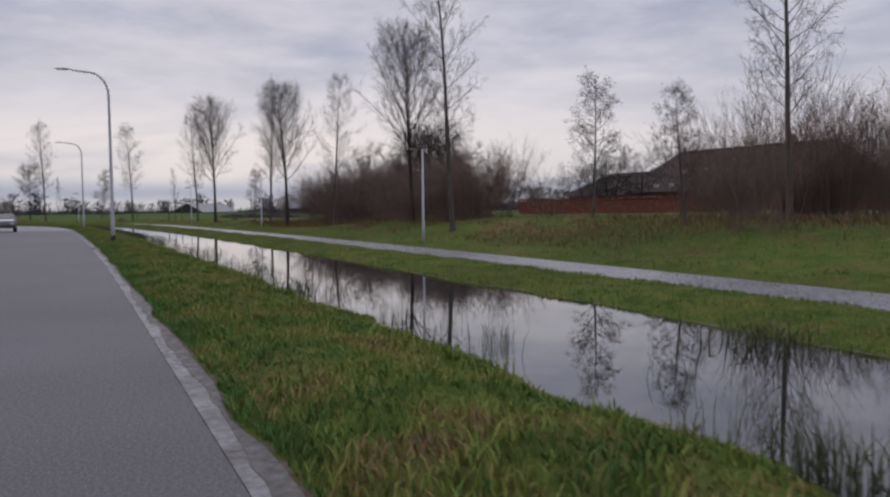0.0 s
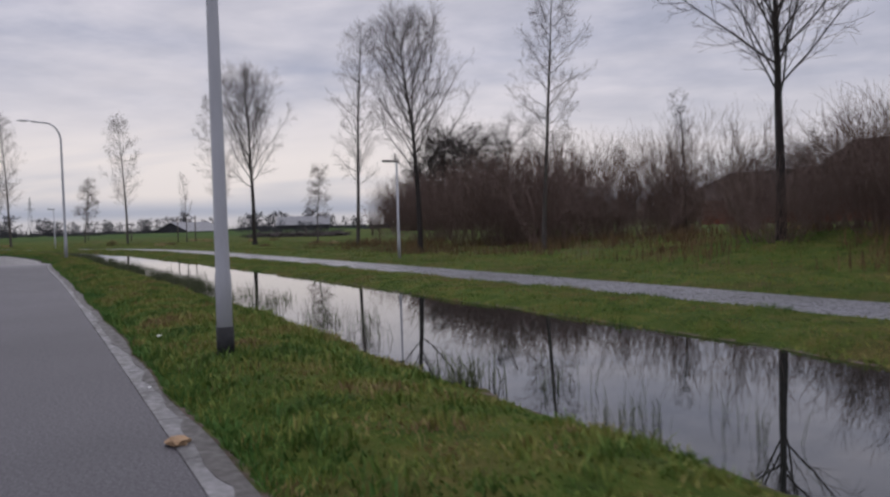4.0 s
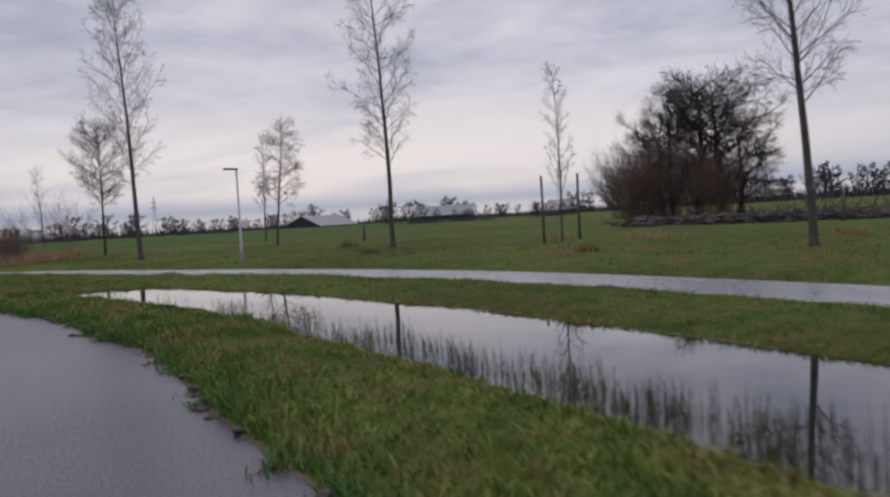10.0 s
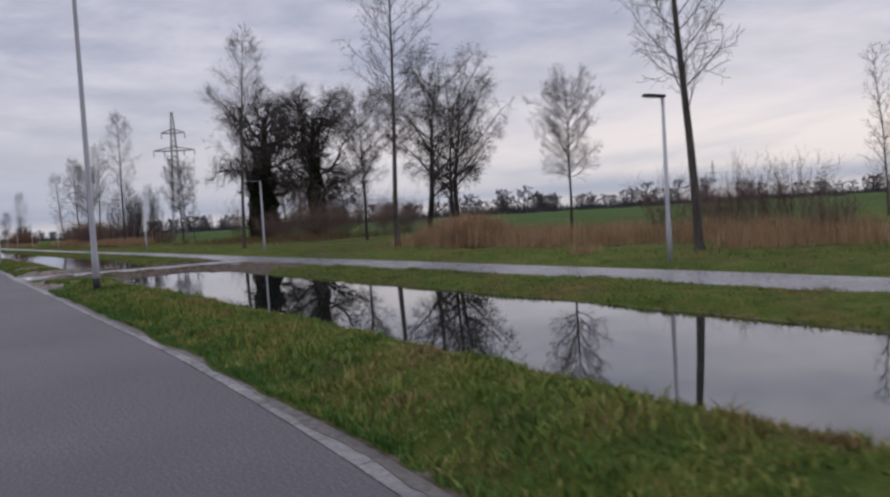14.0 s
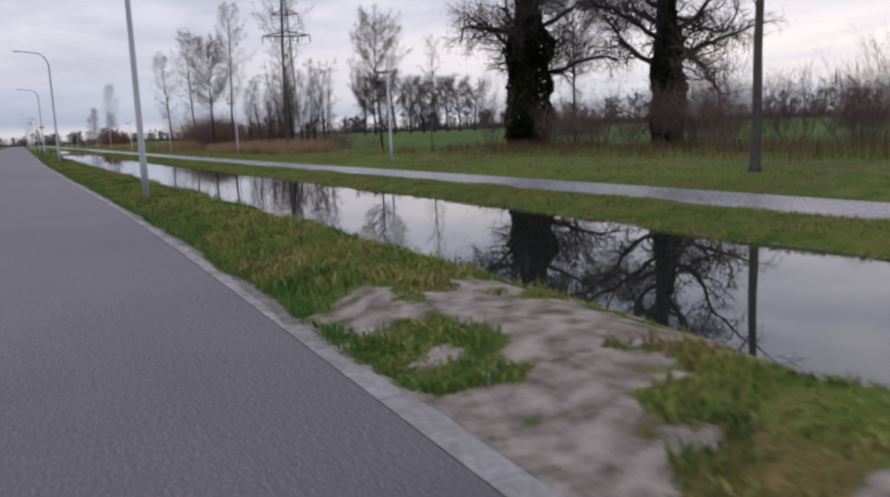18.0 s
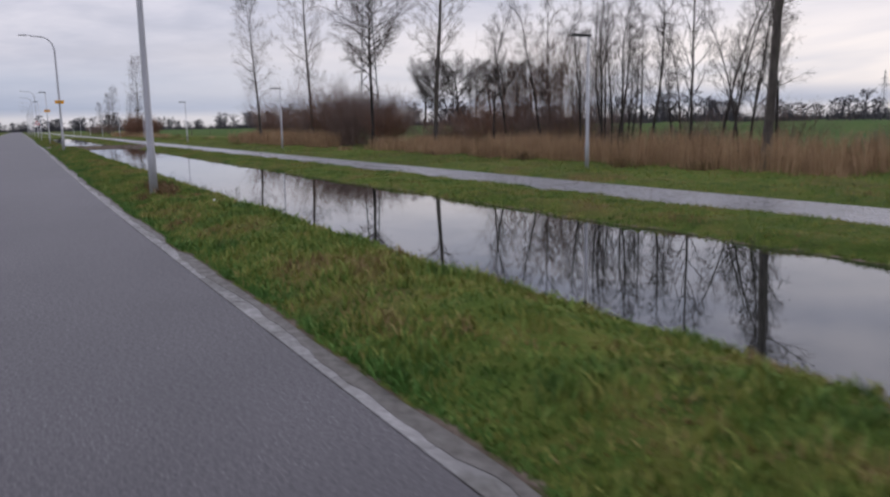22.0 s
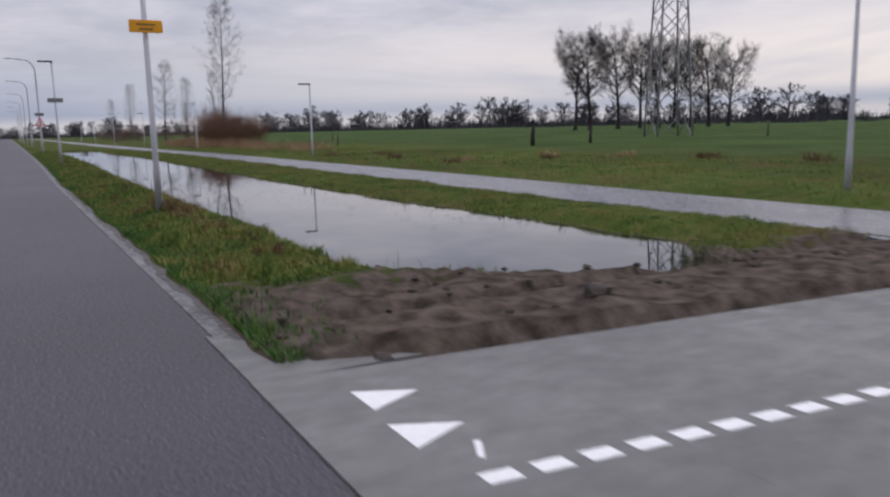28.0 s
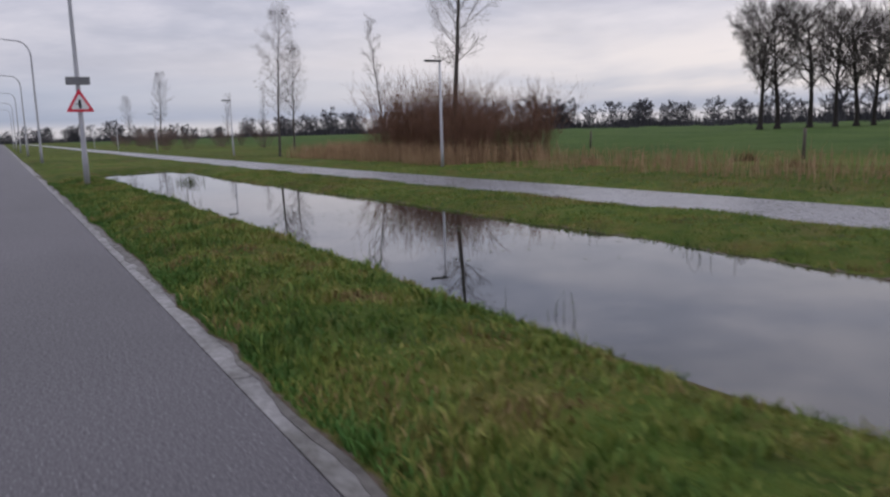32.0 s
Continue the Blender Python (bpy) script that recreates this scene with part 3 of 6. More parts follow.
def edge_in(u):
    """Where the ragged turf begins beside the asphalt: over the concrete band, or over the asphalt round the bend."""
    u = np.asarray(u, float)
    rag = 0.07 * lumps(u * 0.7, u * 0 + 2.2) + 0.06 * lumps(u * 2.4, u * 0 + 6.6) 
    bend = ss(132.4, 133.6, u) * ss(180.4, 179.2, u)
    return (0.235 + 0.045 * ss(135, 130, u) + swing(u) + 0.8 * np.minimum(rag, 0.04)) * (1 - bend) + (0.16 + 0.09 * ss(135, 137.5, u) * ss(141, 139, u) + 0.14 * ss(146, 152, u) * ss(183, 176, u) + 1.1 * rag) * bend


def rut_line(u):
    return 0.45 + 0.2 * ss(135.5, 139.5, u) + 0.03 * lumps(u * 0.8, u * 0 + 4.4)


def rut(u, v):
    """The muddy wheel rut beside the asphalt in the bend."""
    mid = rut_line(u)
    return ss(133.4, 134.8, u) * ss(143.2, 140.5, u) * ss(0.20, 0.05, np.abs(v - mid)) * (0.75 + 0.35 * lumps(u * 2.1, v * 3.0 + 7))


def crossing_dist(u, v=0.3):
    w = u + 0.1 * (np.clip(v, 0, 8) - 0.3)
    return np.minimum(np.abs(w - 214.55) - 1.65, np.abs(w - 332.2) - 1.65)


PUDDLES = ((212.11, 2.04), (211.43, 1.56))


def ground_z(u, v):
    """Height of the ground sheet."""
    u, v = np.broadcast_arrays(np.asarray(u, float), np.asarray(v, float))
    pn, pf = np.interp(u, WU, P_NEAR), np.interp(u, WU, P_FAR)
    rough_ = 0.035 * lumps(u * 1.3, v * 1.3) + 0.02 * lumps(u * 3.1 + 9, v * 3.1)
    crest = 0.13 * ss(0.35, 1.1, v) * (1 - 0.4 * ss(1.6, 2.6, v))
    bank = crest * ss(0.3, 0.8, v) + rough_ * ss(0.3, 0.9, v)
    dep = pond_depth(u, v)
    land = bank * ss(0.05, 0.6, -dep) + 0.015
    pond = -0.03 - 0.5 * ss(0, 0.9, dep)
    z = np.where(dep > 0, pond, np.where(dep > -0.6, -0.03 + (land + 0.03) * ss(0, 0.35, -dep), land))
    # level seat for the path, then the outer verge and the fields
    seat = ss(0.35, 0.0, np.maximum(pn - v, v - pf))
    z = z * (1 - seat) + 0.0 * seat
    outer = 0.10 * ss(0.1, 1.2, v - pf) + 0.06 * ss(1, 12, v - pf)
    z = np.where(v > pf, (outer + (rough_ * 1.3 + 0.05 * lumps(u * .35, v * .35)) * ss(0.1, 1.0, v - pf)), z)
    rise = 0.75 * ss(12.5, 21, v) * (1 - ss(104, 122, u)) + 0.25 * ss(14, 24, v) * ss(104, 122, u) * (1 - ss(215, 240, u))
    z = z + rise
    z = z - 1.5 * ss(48, 130, v) * ss(116, 134, u) * ss(245, 218, u)
    # flat under the crossings and the road, and low past the road's far side
    cr = ss(0.30, 0.10, crossing_dist(u, v)) * (v < 9)
    z = z * (1 - cr) + -0.10 * cr
    dug = ss(0.25, 0.55, crossing_dist(u, v)) * ss(5.2, 3.6, crossing_dist(u, v)) * ss(0.45, 0.8, v) * ss(8.2, 7.6, v) * np.where(((u > 205) & (u < 214)) | (u > 332.2) & (u < 340), 1.0, 0.0)
    z = np.where(dep < -0.3, z * (1 - dug) + (np.where(u < 214, 0.02 - 0.09 * ss(1.5, 0.4, crossing_dist(u, v)), 0.04) + 0.05 * lumps(u * 1.7, v * 1.7) + 0.03 * lumps(u * 4.3, v * 4.3) + 0.025 * lumps(u * 8.7, v * 7.1)) * dug, z)
    z = z - sum(0.11 * np.exp(-((u - a_) / 0.35) ** 2 - ((v - b_) / 0.22) ** 2) for a_, b_ in PUDDLES)
    e_ = edge_in(u)
    z = np.where(v < 0.45, 0.013 * (1 - cr) - 0.02 * cr, z)
    z = z - 0.085 * rut(u, v)
    z = np.where(v < e_ - 0.03, -0.03, z)
    z = np.where(v < -6.9, -0.03 + 0.1 * ss(6.9, 8.5, -v) + rough_, z)
    return z


def soil_amount(u, v):
    c = crossing_dist(u, v)
    wide = 5.5 + 1.8 * lumps(u * 0.5, v * 0.6)
    near = ss(wide, wide * 0.35, c) * (v < 8.2) * (v > 0.05) * (0.75 + 0.25 * ss(3.5, 0.3, c))
    near = np.where((u < 332.2) & (u > 300), np.maximum(near * (0.7 + 0.3 * ss(1.6, 0.4, c)), (v > 0.45) * (v < 8.2) * 0.95 * ss(10.5, 6.0, c) * ss(-0.12, 0.30, lumps(u * 0.9, v * 1.0) + 0.7 * lumps(u * 2.6, v * 2.6) + 0.3 * lumps(u * 6.1, v * 6.1) + 0.2 * (v - 1.7))), near)
    sandy = ss(10.5, 7.0, c + 2.2 * lumps(u * 0.8, v * 1.1)) * ss(3.4, 2.2, v + 0.5 * lumps(u * 0.6, v)) * (v > 0.1) * ((u > 214.5) & (u < 240)) * (0.30 + 0.70 * ss(-0.35, 0.10, lumps(u * 1.5 + 3, v * 1.6) + 0.5 * lumps(u * 4.1, v * 4.1)))
    near = np.where((u > 214.5) & (u < 240), np.maximum(near * (0.5 + 0.5 * ss(2.0, 0.6, c)), sandy * 0.8), near)
    # before the first crossing: sand along the kerb, a tongue of grass, bare brown earth towards the water
    patch = lumps(u * 1.7, v * 1.7) + 0.5 * lumps(u * 4.4, v * 4.4)
    strip = ss(1.05, 0.70, v + 0.12 * patch) * ss(204.0, 206.0, u) * (v > 0.05)
    earth = ss(-0.2, 0.25, v - 1.62 - 0.3 * (u - 206) + 0.15 * patch) * ss(203.5, 206.0, u + 0.6 * patch)
    first = np.maximum.reduce([strip * 0.95, earth, ss(209.7, 211.0, u + 0.5 * patch)]) * (0.72 + 0.28 * ss(-0.5, 0.1, patch)) * (v < 8.2)
    first = np.maximum(first, (0.36 + 0.30 * patch) * ss(203, 205.5, u))
    near = np.where((u > 202) & (u < 214.5), first, near)
    dep = pond_depth(u, v)
    shore = 0.55 * ss(-0.28, 0.0, dep)
    kerb = (0.56 + 0.05 * ss(132, 134, u) * ss(186, 184, u)) * ss(0.10, 0.035, v - edge_in(u)) * (v > -0.3)
    rim = 0.45 * (ss(0.18, 0.0, np.abs(v - np.interp(u, WU, P_FAR) - 0.05)) + ss(0.15, 0.0, np.abs(v - np.interp(u, WU, P_NEAR) + 0.05)))
    scrub = 0.42 * ss(14.2, 15.5, v) * ss(24, 19, v) * np.clip(ss(104, 110, u) * ss(136, 128, u) + ss(188, 192, u) * ss(262, 250, u) + ss(283, 288, u) * ss(332, 326, u), 0, 1)
    return np.clip(np.maximum.reduce([near * 0.85, shore, kerb, rim, scrub, rut(u, v)]), 0, 1)


us = np.concatenate([[-2500, -900, -350, -160, -80], np.arange(-40, 30, 5.0), np.unique(np.round(np.concatenate([np.arange(30, 430, 0.4), np.arange(203, 222, 0.1), np.arange(321, 341, 0.1)]), 2)), np.arange(432, 640, 6.0), [700, 850, 1100, 1600, 2400, 3400]])
vs = np.concatenate([[-45, -30, -20, -13, -9, -7.4, -6.9, -6.6, -3.0, -0.4, 0.3, 0.35, 0.4], np.arange(0.45, 7.2, 0.15), np.arange(7.3, 12.2, 0.22), np.arange(12.6, 24, 0.7), [25, 27, 30, 34, 40, 48, 60, 80, 110, 160, 240, 380, 650, 1100, 1900, 3200]])
UU, VV = np.meshgrid(us, vs, indexing="ij")
E_IN = edge_in(us)
k_in = int(np.argmin(np.abs(vs - 0.3)))
VV[:, k_in - 1] = E_IN - 0.035
for k in range(3):
    VV[:, k_in + k] = E_IN + (0.45 - E_IN) * k / 3
GX, GY = uv(UU, VV)
GZ = ground_z(UU, VV)
nu, nv = UU.shape
idx = np.arange(nu * nv).reshape(nu, nv)
a, b, c, d = idx[:-1, :-1].ravel(), idx[1:, :-1].ravel(), idx[1:, 1:].ravel(), idx[:-1, 1:].ravel()
tris = np.concatenate([np.stack([a, d, c], 1), np.stack([a, c, b], 1)])
me = raw_mesh("ground", np.stack([GX, GY, GZ], -1).reshape(-1, 3), tris, GROUND, smooth=True)
soil = me.attributes.new("soil", "FLOAT", "POINT")
soil.data.foreach_set("value", soil_amount(UU, VV).astype(np.float32).ravel())
sand = me.attributes.new("sand", "FLOAT", "POINT")
sand.data.foreach_set("value", (np.where(UU < 214, 0.3 + 0.6 * ss(1.5, 0.9, VV), 0.85) * ss(204, 206, UU) * ss(228, 224, UU) * ss(3.6, 2.0, VV)).astype(np.float32).ravel())
field = me.attributes.new("field", "FLOAT", "POINT")
field.data.foreach_set("value", (ss(19, 34, VV + 4 * lumps(UU * .2, VV * .2)) * (0.4 + 0.6 * ss(190, 215, UU)) * (1 - 0.45 * ss(40, 30, VV) * ss(230, 200, UU))).astype(np.float32).ravel())
ground = tagged(new("ground", me), "green winter grass ground with muddy patches and meadows", "ground", kind="structure")

plain = mesh_object("ground_beyond_road", [(-4000, -4000, -0.9), (4000, -4000, -0.9), (4000, 4000, -0.9), (-4000, 4000, -0.9)], [(0, 1, 2, 3)], GROUND)
tagged(plain, "flat grassland on the far side of the road", "ground", kind="structure")


def ribbon(name, ustations, v0, v1, z, material, label, category, thick=0.0):
    """A strip between two offsets along the road's edge, with a little thickness."""
    x0, y0 = uv(ustations, v0)
    x1, y1 = uv(ustations, v1)
    n = len(ustations)
    top = np.concatenate([np.stack([x0, y0, np.full(n, z)], 1), np.stack([x1, y1, np.full(n, z)], 1)])
    low = top - (0, 0, thick)
    verts = np.concatenate([top, low])
    faces = []
    for i in range(n - 1):
        faces += [(i, i + 1, n + i + 1, n + i)[::-1], (2 * n + i, i, i + 1, 2 * n + i + 1)[::-1], (n + i, 3 * n + i, 3 * n + i + 1, n + i + 1)[::-1]]
    ob = mesh_object(name, verts, faces, material)
    return tagged(ob, label, category, kind="structure")


su = np.concatenate([np.arange(-300, 30, 20.0), np.arange(30, 640, 1.0), np.arange(650, 2600, 50.0)])
road = ribbon("road", su, np.full(len(su), -6.6), np.where((su > 143.5) & (su < 179.5), 0.48, np.where((su > 132.5) & (su < 144), 0.33, 0.045 + swing(su) * (su < 133))), 0.0, ASPHALT, "damp dark grey asphalt road with fine aggregate", "road", 0.08)
wet = road.data.attributes.new("wet", "FLOAT", "POINT")
wet.data.foreach_set("value", np.tile(ss(127, 134, su) * ss(178, 150, su), 4).astype(np.float32))
path = ribbon("cycle_path", su, np.interp(su, WU, P_NEAR), np.interp(su, WU, P_FAR), 0.028, PATHM, "wet grey cycle path running beside the ditch", "path", 0.1)
# far edge band of the road
ribbon("far_edge_band", su, np.full(len(su), -6.9), np.full(len(su), -6.6), 0.004, GUTTER, "worn concrete band along the far road edge", "kerb", 0.08)

# water, level, one sheet a pond
for (a_, b_, mid, pt) in PONDS:
    pu = np.arange(max(a_, -40) - 0.5, b_ + 0.6, 1.0)
    w = ribbon("water", pu, np.interp(pu, WU, W_NEAR) - 0.5, np.interp(pu, WU, W_FAR) + 0.5, -0.03, WATER, "still dark ditch water mirroring sky and bare trees", "water")

pu = np.arange(133.6, 143, 0.4)
ribbon("puddle", pu, rut_line(pu) - 0.24, rut_line(pu) + 0.24, -0.046, WATER, "muddy water standing in a wheel rut", "puddle")

# shallow puddles in the dug earth beside the crossings
for a_, b_ in PUDDLES:
    pu = np.linspace(a_ - 0.4, a_ + 0.4, 9)
    ribbon("puddle", pu, np.full(9, b_ - 0.28), np.full(9, b_ + 0.28), float(ground_z(a_, b_)) + 0.022, WATER, "shallow puddle in dug wet earth", "puddle")

# ---- crossings from the cycle path to the road ----


def polygon_slab(name, outline, z, thick, material, parent, label=""):
    bm = bmesh.new()
    vs_ = [bm.verts.new((*spot(u, v), z)) for u, v in outline]
    f = bm.faces.new(vs_)
    if f.normal.z < 0:
        f.normal_flip()
    f.normal_update()
    if f.normal.z < 0:
        bmesh.ops.reverse_faces(bm, faces=[f])
    r = bmesh.ops.extrude_face_region(bm, geom=[f])
    for e in r["geom"]:
        if isinstance(e, bmesh.types.BMVert):
            e.co.z -= thick
    bmesh.ops.recalc_face_normals(bm, faces=bm.faces[:])
    return part(name, bm, material, parent, label)


for cu, side in ((214.55, 0), (332.2, 1)):
    cross = tagged(new("path_crossing"), "grey brushed concrete side path crossing to the road with white markings", "path crossing", kind="structure")
    h = 1.65
    apron = 1.3
    skew = -0.1
    pn = float(np.interp(cu, WU, P_NEAR))
    sk = lambda q: [(a_ + skew * (b_ - 0.3), b_) for a_, b_ in q]
    # slabs laid across the side path, joint by joint
    cuts = [-0.005, 1.5, 3.2, 4.9, 6.4]
    for v0, v1 in zip(cuts, cuts[1:]):
        polygon_slab("slab", sk([(cu - h, v0 + .0004), (cu + h, v0 + .0004), (cu + h, v1 - .0004), (cu - h, v1 - .0004)]), 0.014, 0.12, SLABM, cross)
    for s_ in (-1, 1):
        polygon_slab("apron", [(cu + s_ * h, 0.0), (cu + s_ * (h + apron), 0.0), (cu + s_ * (h + 0.75), 0.42), (cu + s_ * (h + 0.3), 0.8), (cu + s_ * h, 1.15)], 0.0125, 0.12, SLABM, cross)
    # thin soil-coloured strips paint the shade on the wet, earthy slab sides
    for s_ in (-1, 1):
        polygon_slab("slab_edge", sk([(cu + s_ * h, 1.16), (cu + s_ * (h + 0.012), 1.16), (cu + s_ * (h + 0.012), 6.39), (cu + s_ * h, 6.39)]), 0.009, 0.13, SOIL, cross, "dark strip for the shaded, wet and earthy slab side")
    flare = [(cu - h, 6.405), (cu + h, 6.405), (cu + h + .25, 7.0), (cu + h + .8, 7.6), (cu + h + 1.6, 8.0), (cu + h + 2.8, pn + 0.02), (cu - h - 3.0, pn + 0.02), (cu - h - 1.6, 8.05), (cu - h - .8, 7.6), (cu - h - .25, 7.0)]
    polygon_slab("flare", sk(flare), 0.019, 0.12, PATHM, cross, "wet grey mouth of the side path")
    # centre line, two give-way triangles and a short bar
    lc = cu - (0.26 if side == 0 else 0.14)
    v_s = 0.5
    for k in range(15):
        v0 = v_s + 0.258 * k
        polygon_slab("centre_dash", sk([(lc - .055, v0), (lc + .055, v0), (lc + .055, v0 + 0.165), (lc - .055, v0 + 0.165)]), 0.018, 0.004, WHITE, cross, "short white dash of the centre line")
    for k, v0 in ((0.45, 0.41), (1.02, 0.44)):
        polygon_slab("give_way_triangle", [(cu + k - .17, v0), (cu + k, v0 + 0.35), (cu + k + .17, v0)][::-1], 0.018, 0.004, WHITE, cross, "white give-way triangle")
    if side == 0:
        polygon_slab("give_way_bar", [(cu - .80, 0.42), (cu - .42, 0.42), (cu - .42, .57), (cu - .80, .57)], 0.018, 0.004, WHITE, cross, "short white bar")
    else:
        polygon_slab("corner_mark", [(lc + .16, 0.62), (lc + .19, 0.60), (lc + .36, .68), (lc + .34, .71)], 0.018, 0.004, WHITE, cross, "thin white corner mark")

# ---- street furniture ----


def tall_lamp(u, v, black_base=False, reach=1.5, high=0.0):
    """Road lamp: tapered column that bends over the road, with a flat lantern."""
    x, y = spot(u, v)
    z = float(ground_z(u, v)) - 0.05
    t = thing("street_lamp", x, y, z, turn_at(u), label="tall pale grey street lamp bent over the road" if not black_base else "tall pale grey street lamp with a black base sleeve", category="street lamp", group="street lamps along the road")
    bm = bmesh.new()
    pts, rad = [(0, 0, 0.0), (0, 0, 0.9), (0, 0, 0.95), (0, 0, 6.4 + high)], [0.085, 0.085, 0.075, 0.05]
    for i in range(1, 9):
        a_ = i / 8 * radians(82)
        pts.append((-0.75 * (1 - math.cos(a_)), 0, 6.4 + high + 0.95 * math.sin(a_)))
        rad.append(0.048 - 0.001 * i)
    pts.append((-reach + 0.1, 0, pts[-1][2] + 0.06))
    rad.append(0.036)
    tube(bm, pts, rad, 12)
    part("column", bm, GREYPAINT, t)
    if black_base:
        bm = bmesh.new()
        tube(bm, [(0, 0, -0.02), (0, 0, 0.36)], [0.092, 0.092], 14)
        part("base_sleeve", bm, BLACK, t, "black coated base sleeve")
    bm = bmesh.new()
    box(bm, (-0.022, 0.07, 0.35), (0.022, 0.09, 0.62), 0.006)
    part("service_hatch", bm, GREYPAINT, t)
    bm = bmesh.new()
    zz = pts[-1][2]
    r = bmesh.ops.create_uvsphere(bm, u_segments=14, v_segments=8, radius=1.0)
    for q in r["verts"]:
        q.co = Vector((-reach - 0.22 + q.co.x * 0.36, q.co.y * 0.11, zz + 0.02 + (q.co.z * 0.065 if q.co.z > 0 else q.co.z * 0.02)))
    head = part("lantern", bm, GALV, t, "flat grey lantern")
    bm = bmesh.new()
    box(bm, (-reach - 0.45, -0.08, zz - 0.015), (-reach - 0.1, 0.08, zz + 0.004), 0.005)
    part("lens", bm, LENS, head)
    return t


def post_lamp(u, v, height=3.85, kind="cycle path", lean=0.0):
    """Short straight post with a flat lantern reaching over the path."""
    x, y = spot(u, v)
    z = float(ground_z(u, v)) - 0.05
    t = thing("post_lamp", x, y, z, turn_at(u), label="slim pale grey lamp post with a flat lantern", category="lamp post", group="lamp posts beside the " + kind)
    bm = bmesh.new()
    tube(bm, [(0, 0, 0), (0, 0, 0.8), (0, 0, 0.84), (0, 0, height)], [0.062, 0.062, 0.052, 0.038], 12)
    part("column", bm, GREYPAINT if kind == "cycle path" else GALV, t)
    bm = bmesh.new()
    box(bm, (-0.016, 0.05, 0.3), (0.016, 0.066, 0.5), 0.004)
    part("service_hatch", bm, GREYPAINT, t)
    bm = bmesh.new()
    box(bm, (-0.62, -0.085, height - 0.005), (0.06, 0.085, height + 0.065), 0.025)
    head = part("lantern", bm, LANTERN, t, "flat dark grey lantern")
    bm = bmesh.new()
    box(bm, (-0.56, -0.06, height - 0.012), (-0.22, 0.06, height - 0.003), 0.003)
    part("lens", bm, LENS, head)
    return t


for u, v, blk in ((96.7, 1.0, True), (135.1, 1.38, False), (167.85, 1.34, False), (201.7, 1.0, True), (237.7, 0.85, False), (277.0, 1.05, False), (317.6, 1.1, False), (400.0, 1.05, False), (428.5, 1.0, False), (457, 1.0, False), (486, 1.0, False), (515, 1.0, False), (544, 1.0, False)):
    tall_lamp(u, v, blk, high=0.9 if 200 < u < 203 else 0.3 if 237 < u < 239 else 0.0)
for u, v in ((343.7, 1.1), (371.9, 0.95)):
    post_lamp(u, v, 4.9, "road")
for u, v in ((60.0, 12.3), (88.9, 12.3), (116.2, 12.2), (144.0, 12.8), (168.3, 12.5), (192.8, 12.0), (220.4, 12.1), (248.4, 12.4), (278.0, 13.4), (309.2, 13.5), (338.6, 12.9), (369.5, 13.0), (399.7, 13.1), (429.3, 13.0), (460, 13.0), (491, 13.0), (522, 13.0)):
    post_lamp(u, v)


def clamp_bands(t, zs, r=0.075):
    for z in zs:
        bm = bmesh.new()
        tube(bm, [(0, 0, z - 0.02), (0, 0, z + 0.02)], [r, r], 12)
        part("clamp", bm, GALV, t)


def warning_sign(u, v, z, size=0.72, plate=False):
    """Triangular crossroads warning sign facing oncoming traffic."""
    x, y = spot(u, v)
    t = thing("warning_sign", x, y, z, turn_at(u), label="red-bordered triangular crossroads warning sign clamped to a lamp post", category="traffic sign", group="crossroads warning signs")
    hgt = size * 0.88

    def tri_mesh(s, y0, y1, round_=0.06):
        bm = bmesh.new()
        pts = []
        for k, (cx, cz) in enumerate(((-size / 2, 0), (size / 2, 0), (0, hgt))):
            cx, cz = cx * s, (cz - hgt * 0.34) * s
            ang = [210, 330, 90][k]
            for j in range(-3, 4):
                a_ = radians(ang + j * 20)
                pts.append((cx * (1 - round_ * 2.4 / s / size * 0.5) + round_ * .5 * math.cos(a_), cz * (1 - round_ * 2.4 / s / size * 0.5) + round_ * .5 * math.sin(a_)))
        f = bm.faces.new([bm.verts.new((px, y0, pz)) for px, pz in pts])
        r = bmesh.ops.extrude_face_region(bm, geom=[f])
        for e in r["geom"]:
            if isinstance(e, bmesh.types.BMVert):
                e.co.y = y1
        bmesh.ops.recalc_face_normals(bm, faces=bm.faces[:])
        return bm

    part("border", tri_mesh(1.0, -0.105, -0.09), RED, t, "red border")
    part("face", tri_mesh(0.66, -0.112, -0.104), SIGNWHITE, t, "white face")
    bm = bmesh.new()
    box(bm, (-0.036, -0.117, -0.13), (0.036, -0.112, 0.12), 0.002)
    part("symbol", bm, BLACK, t, "black upright crossroads symbol")
    bm = bmesh.new()
    box(bm, (-0.115, -0.117, -0.02), (-0.036, -0.112, 0.008))
    part("symbol_bar", bm, BLACK, t)
    clamp_bands(t, (-0.12, 0.2), 0.088)
    if plate:
        bm = bmesh.new()
        box(bm, (-0.33, -0.11, 0.55), (0.33, -0.09, 0.78), 0.01)
        part("plate", bm, SIGNGREY, t, "dark grey rear-facing plate")
    return t


def yellow_sign(u, v, z):
    x, y = spot(u, v)
    t = thing("diversion_sign", x, y, z, turn_at(u), label="small yellow diversion sign clamped to a lamp post", category="traffic sign", group="yellow signs on lamp posts")
    bm = bmesh.new()
    box(bm, (-0.27, -0.11, -0.105), (0.27, -0.09, 0.105), 0.012)
    part("panel", bm, YELLOW, t)
    bm = bmesh.new()
    for z0, w in ((0.03, 0.15), (-0.045, 0.11)):
        box(bm, (-w, -0.116, z0 - 0.012), (w, -0.1105, z0 + 0.012))
    part("lettering", bm, TIMBER, t, "two faded unreadable lines")
    clamp_bands(t, (0.0,), 0.08)
    return t


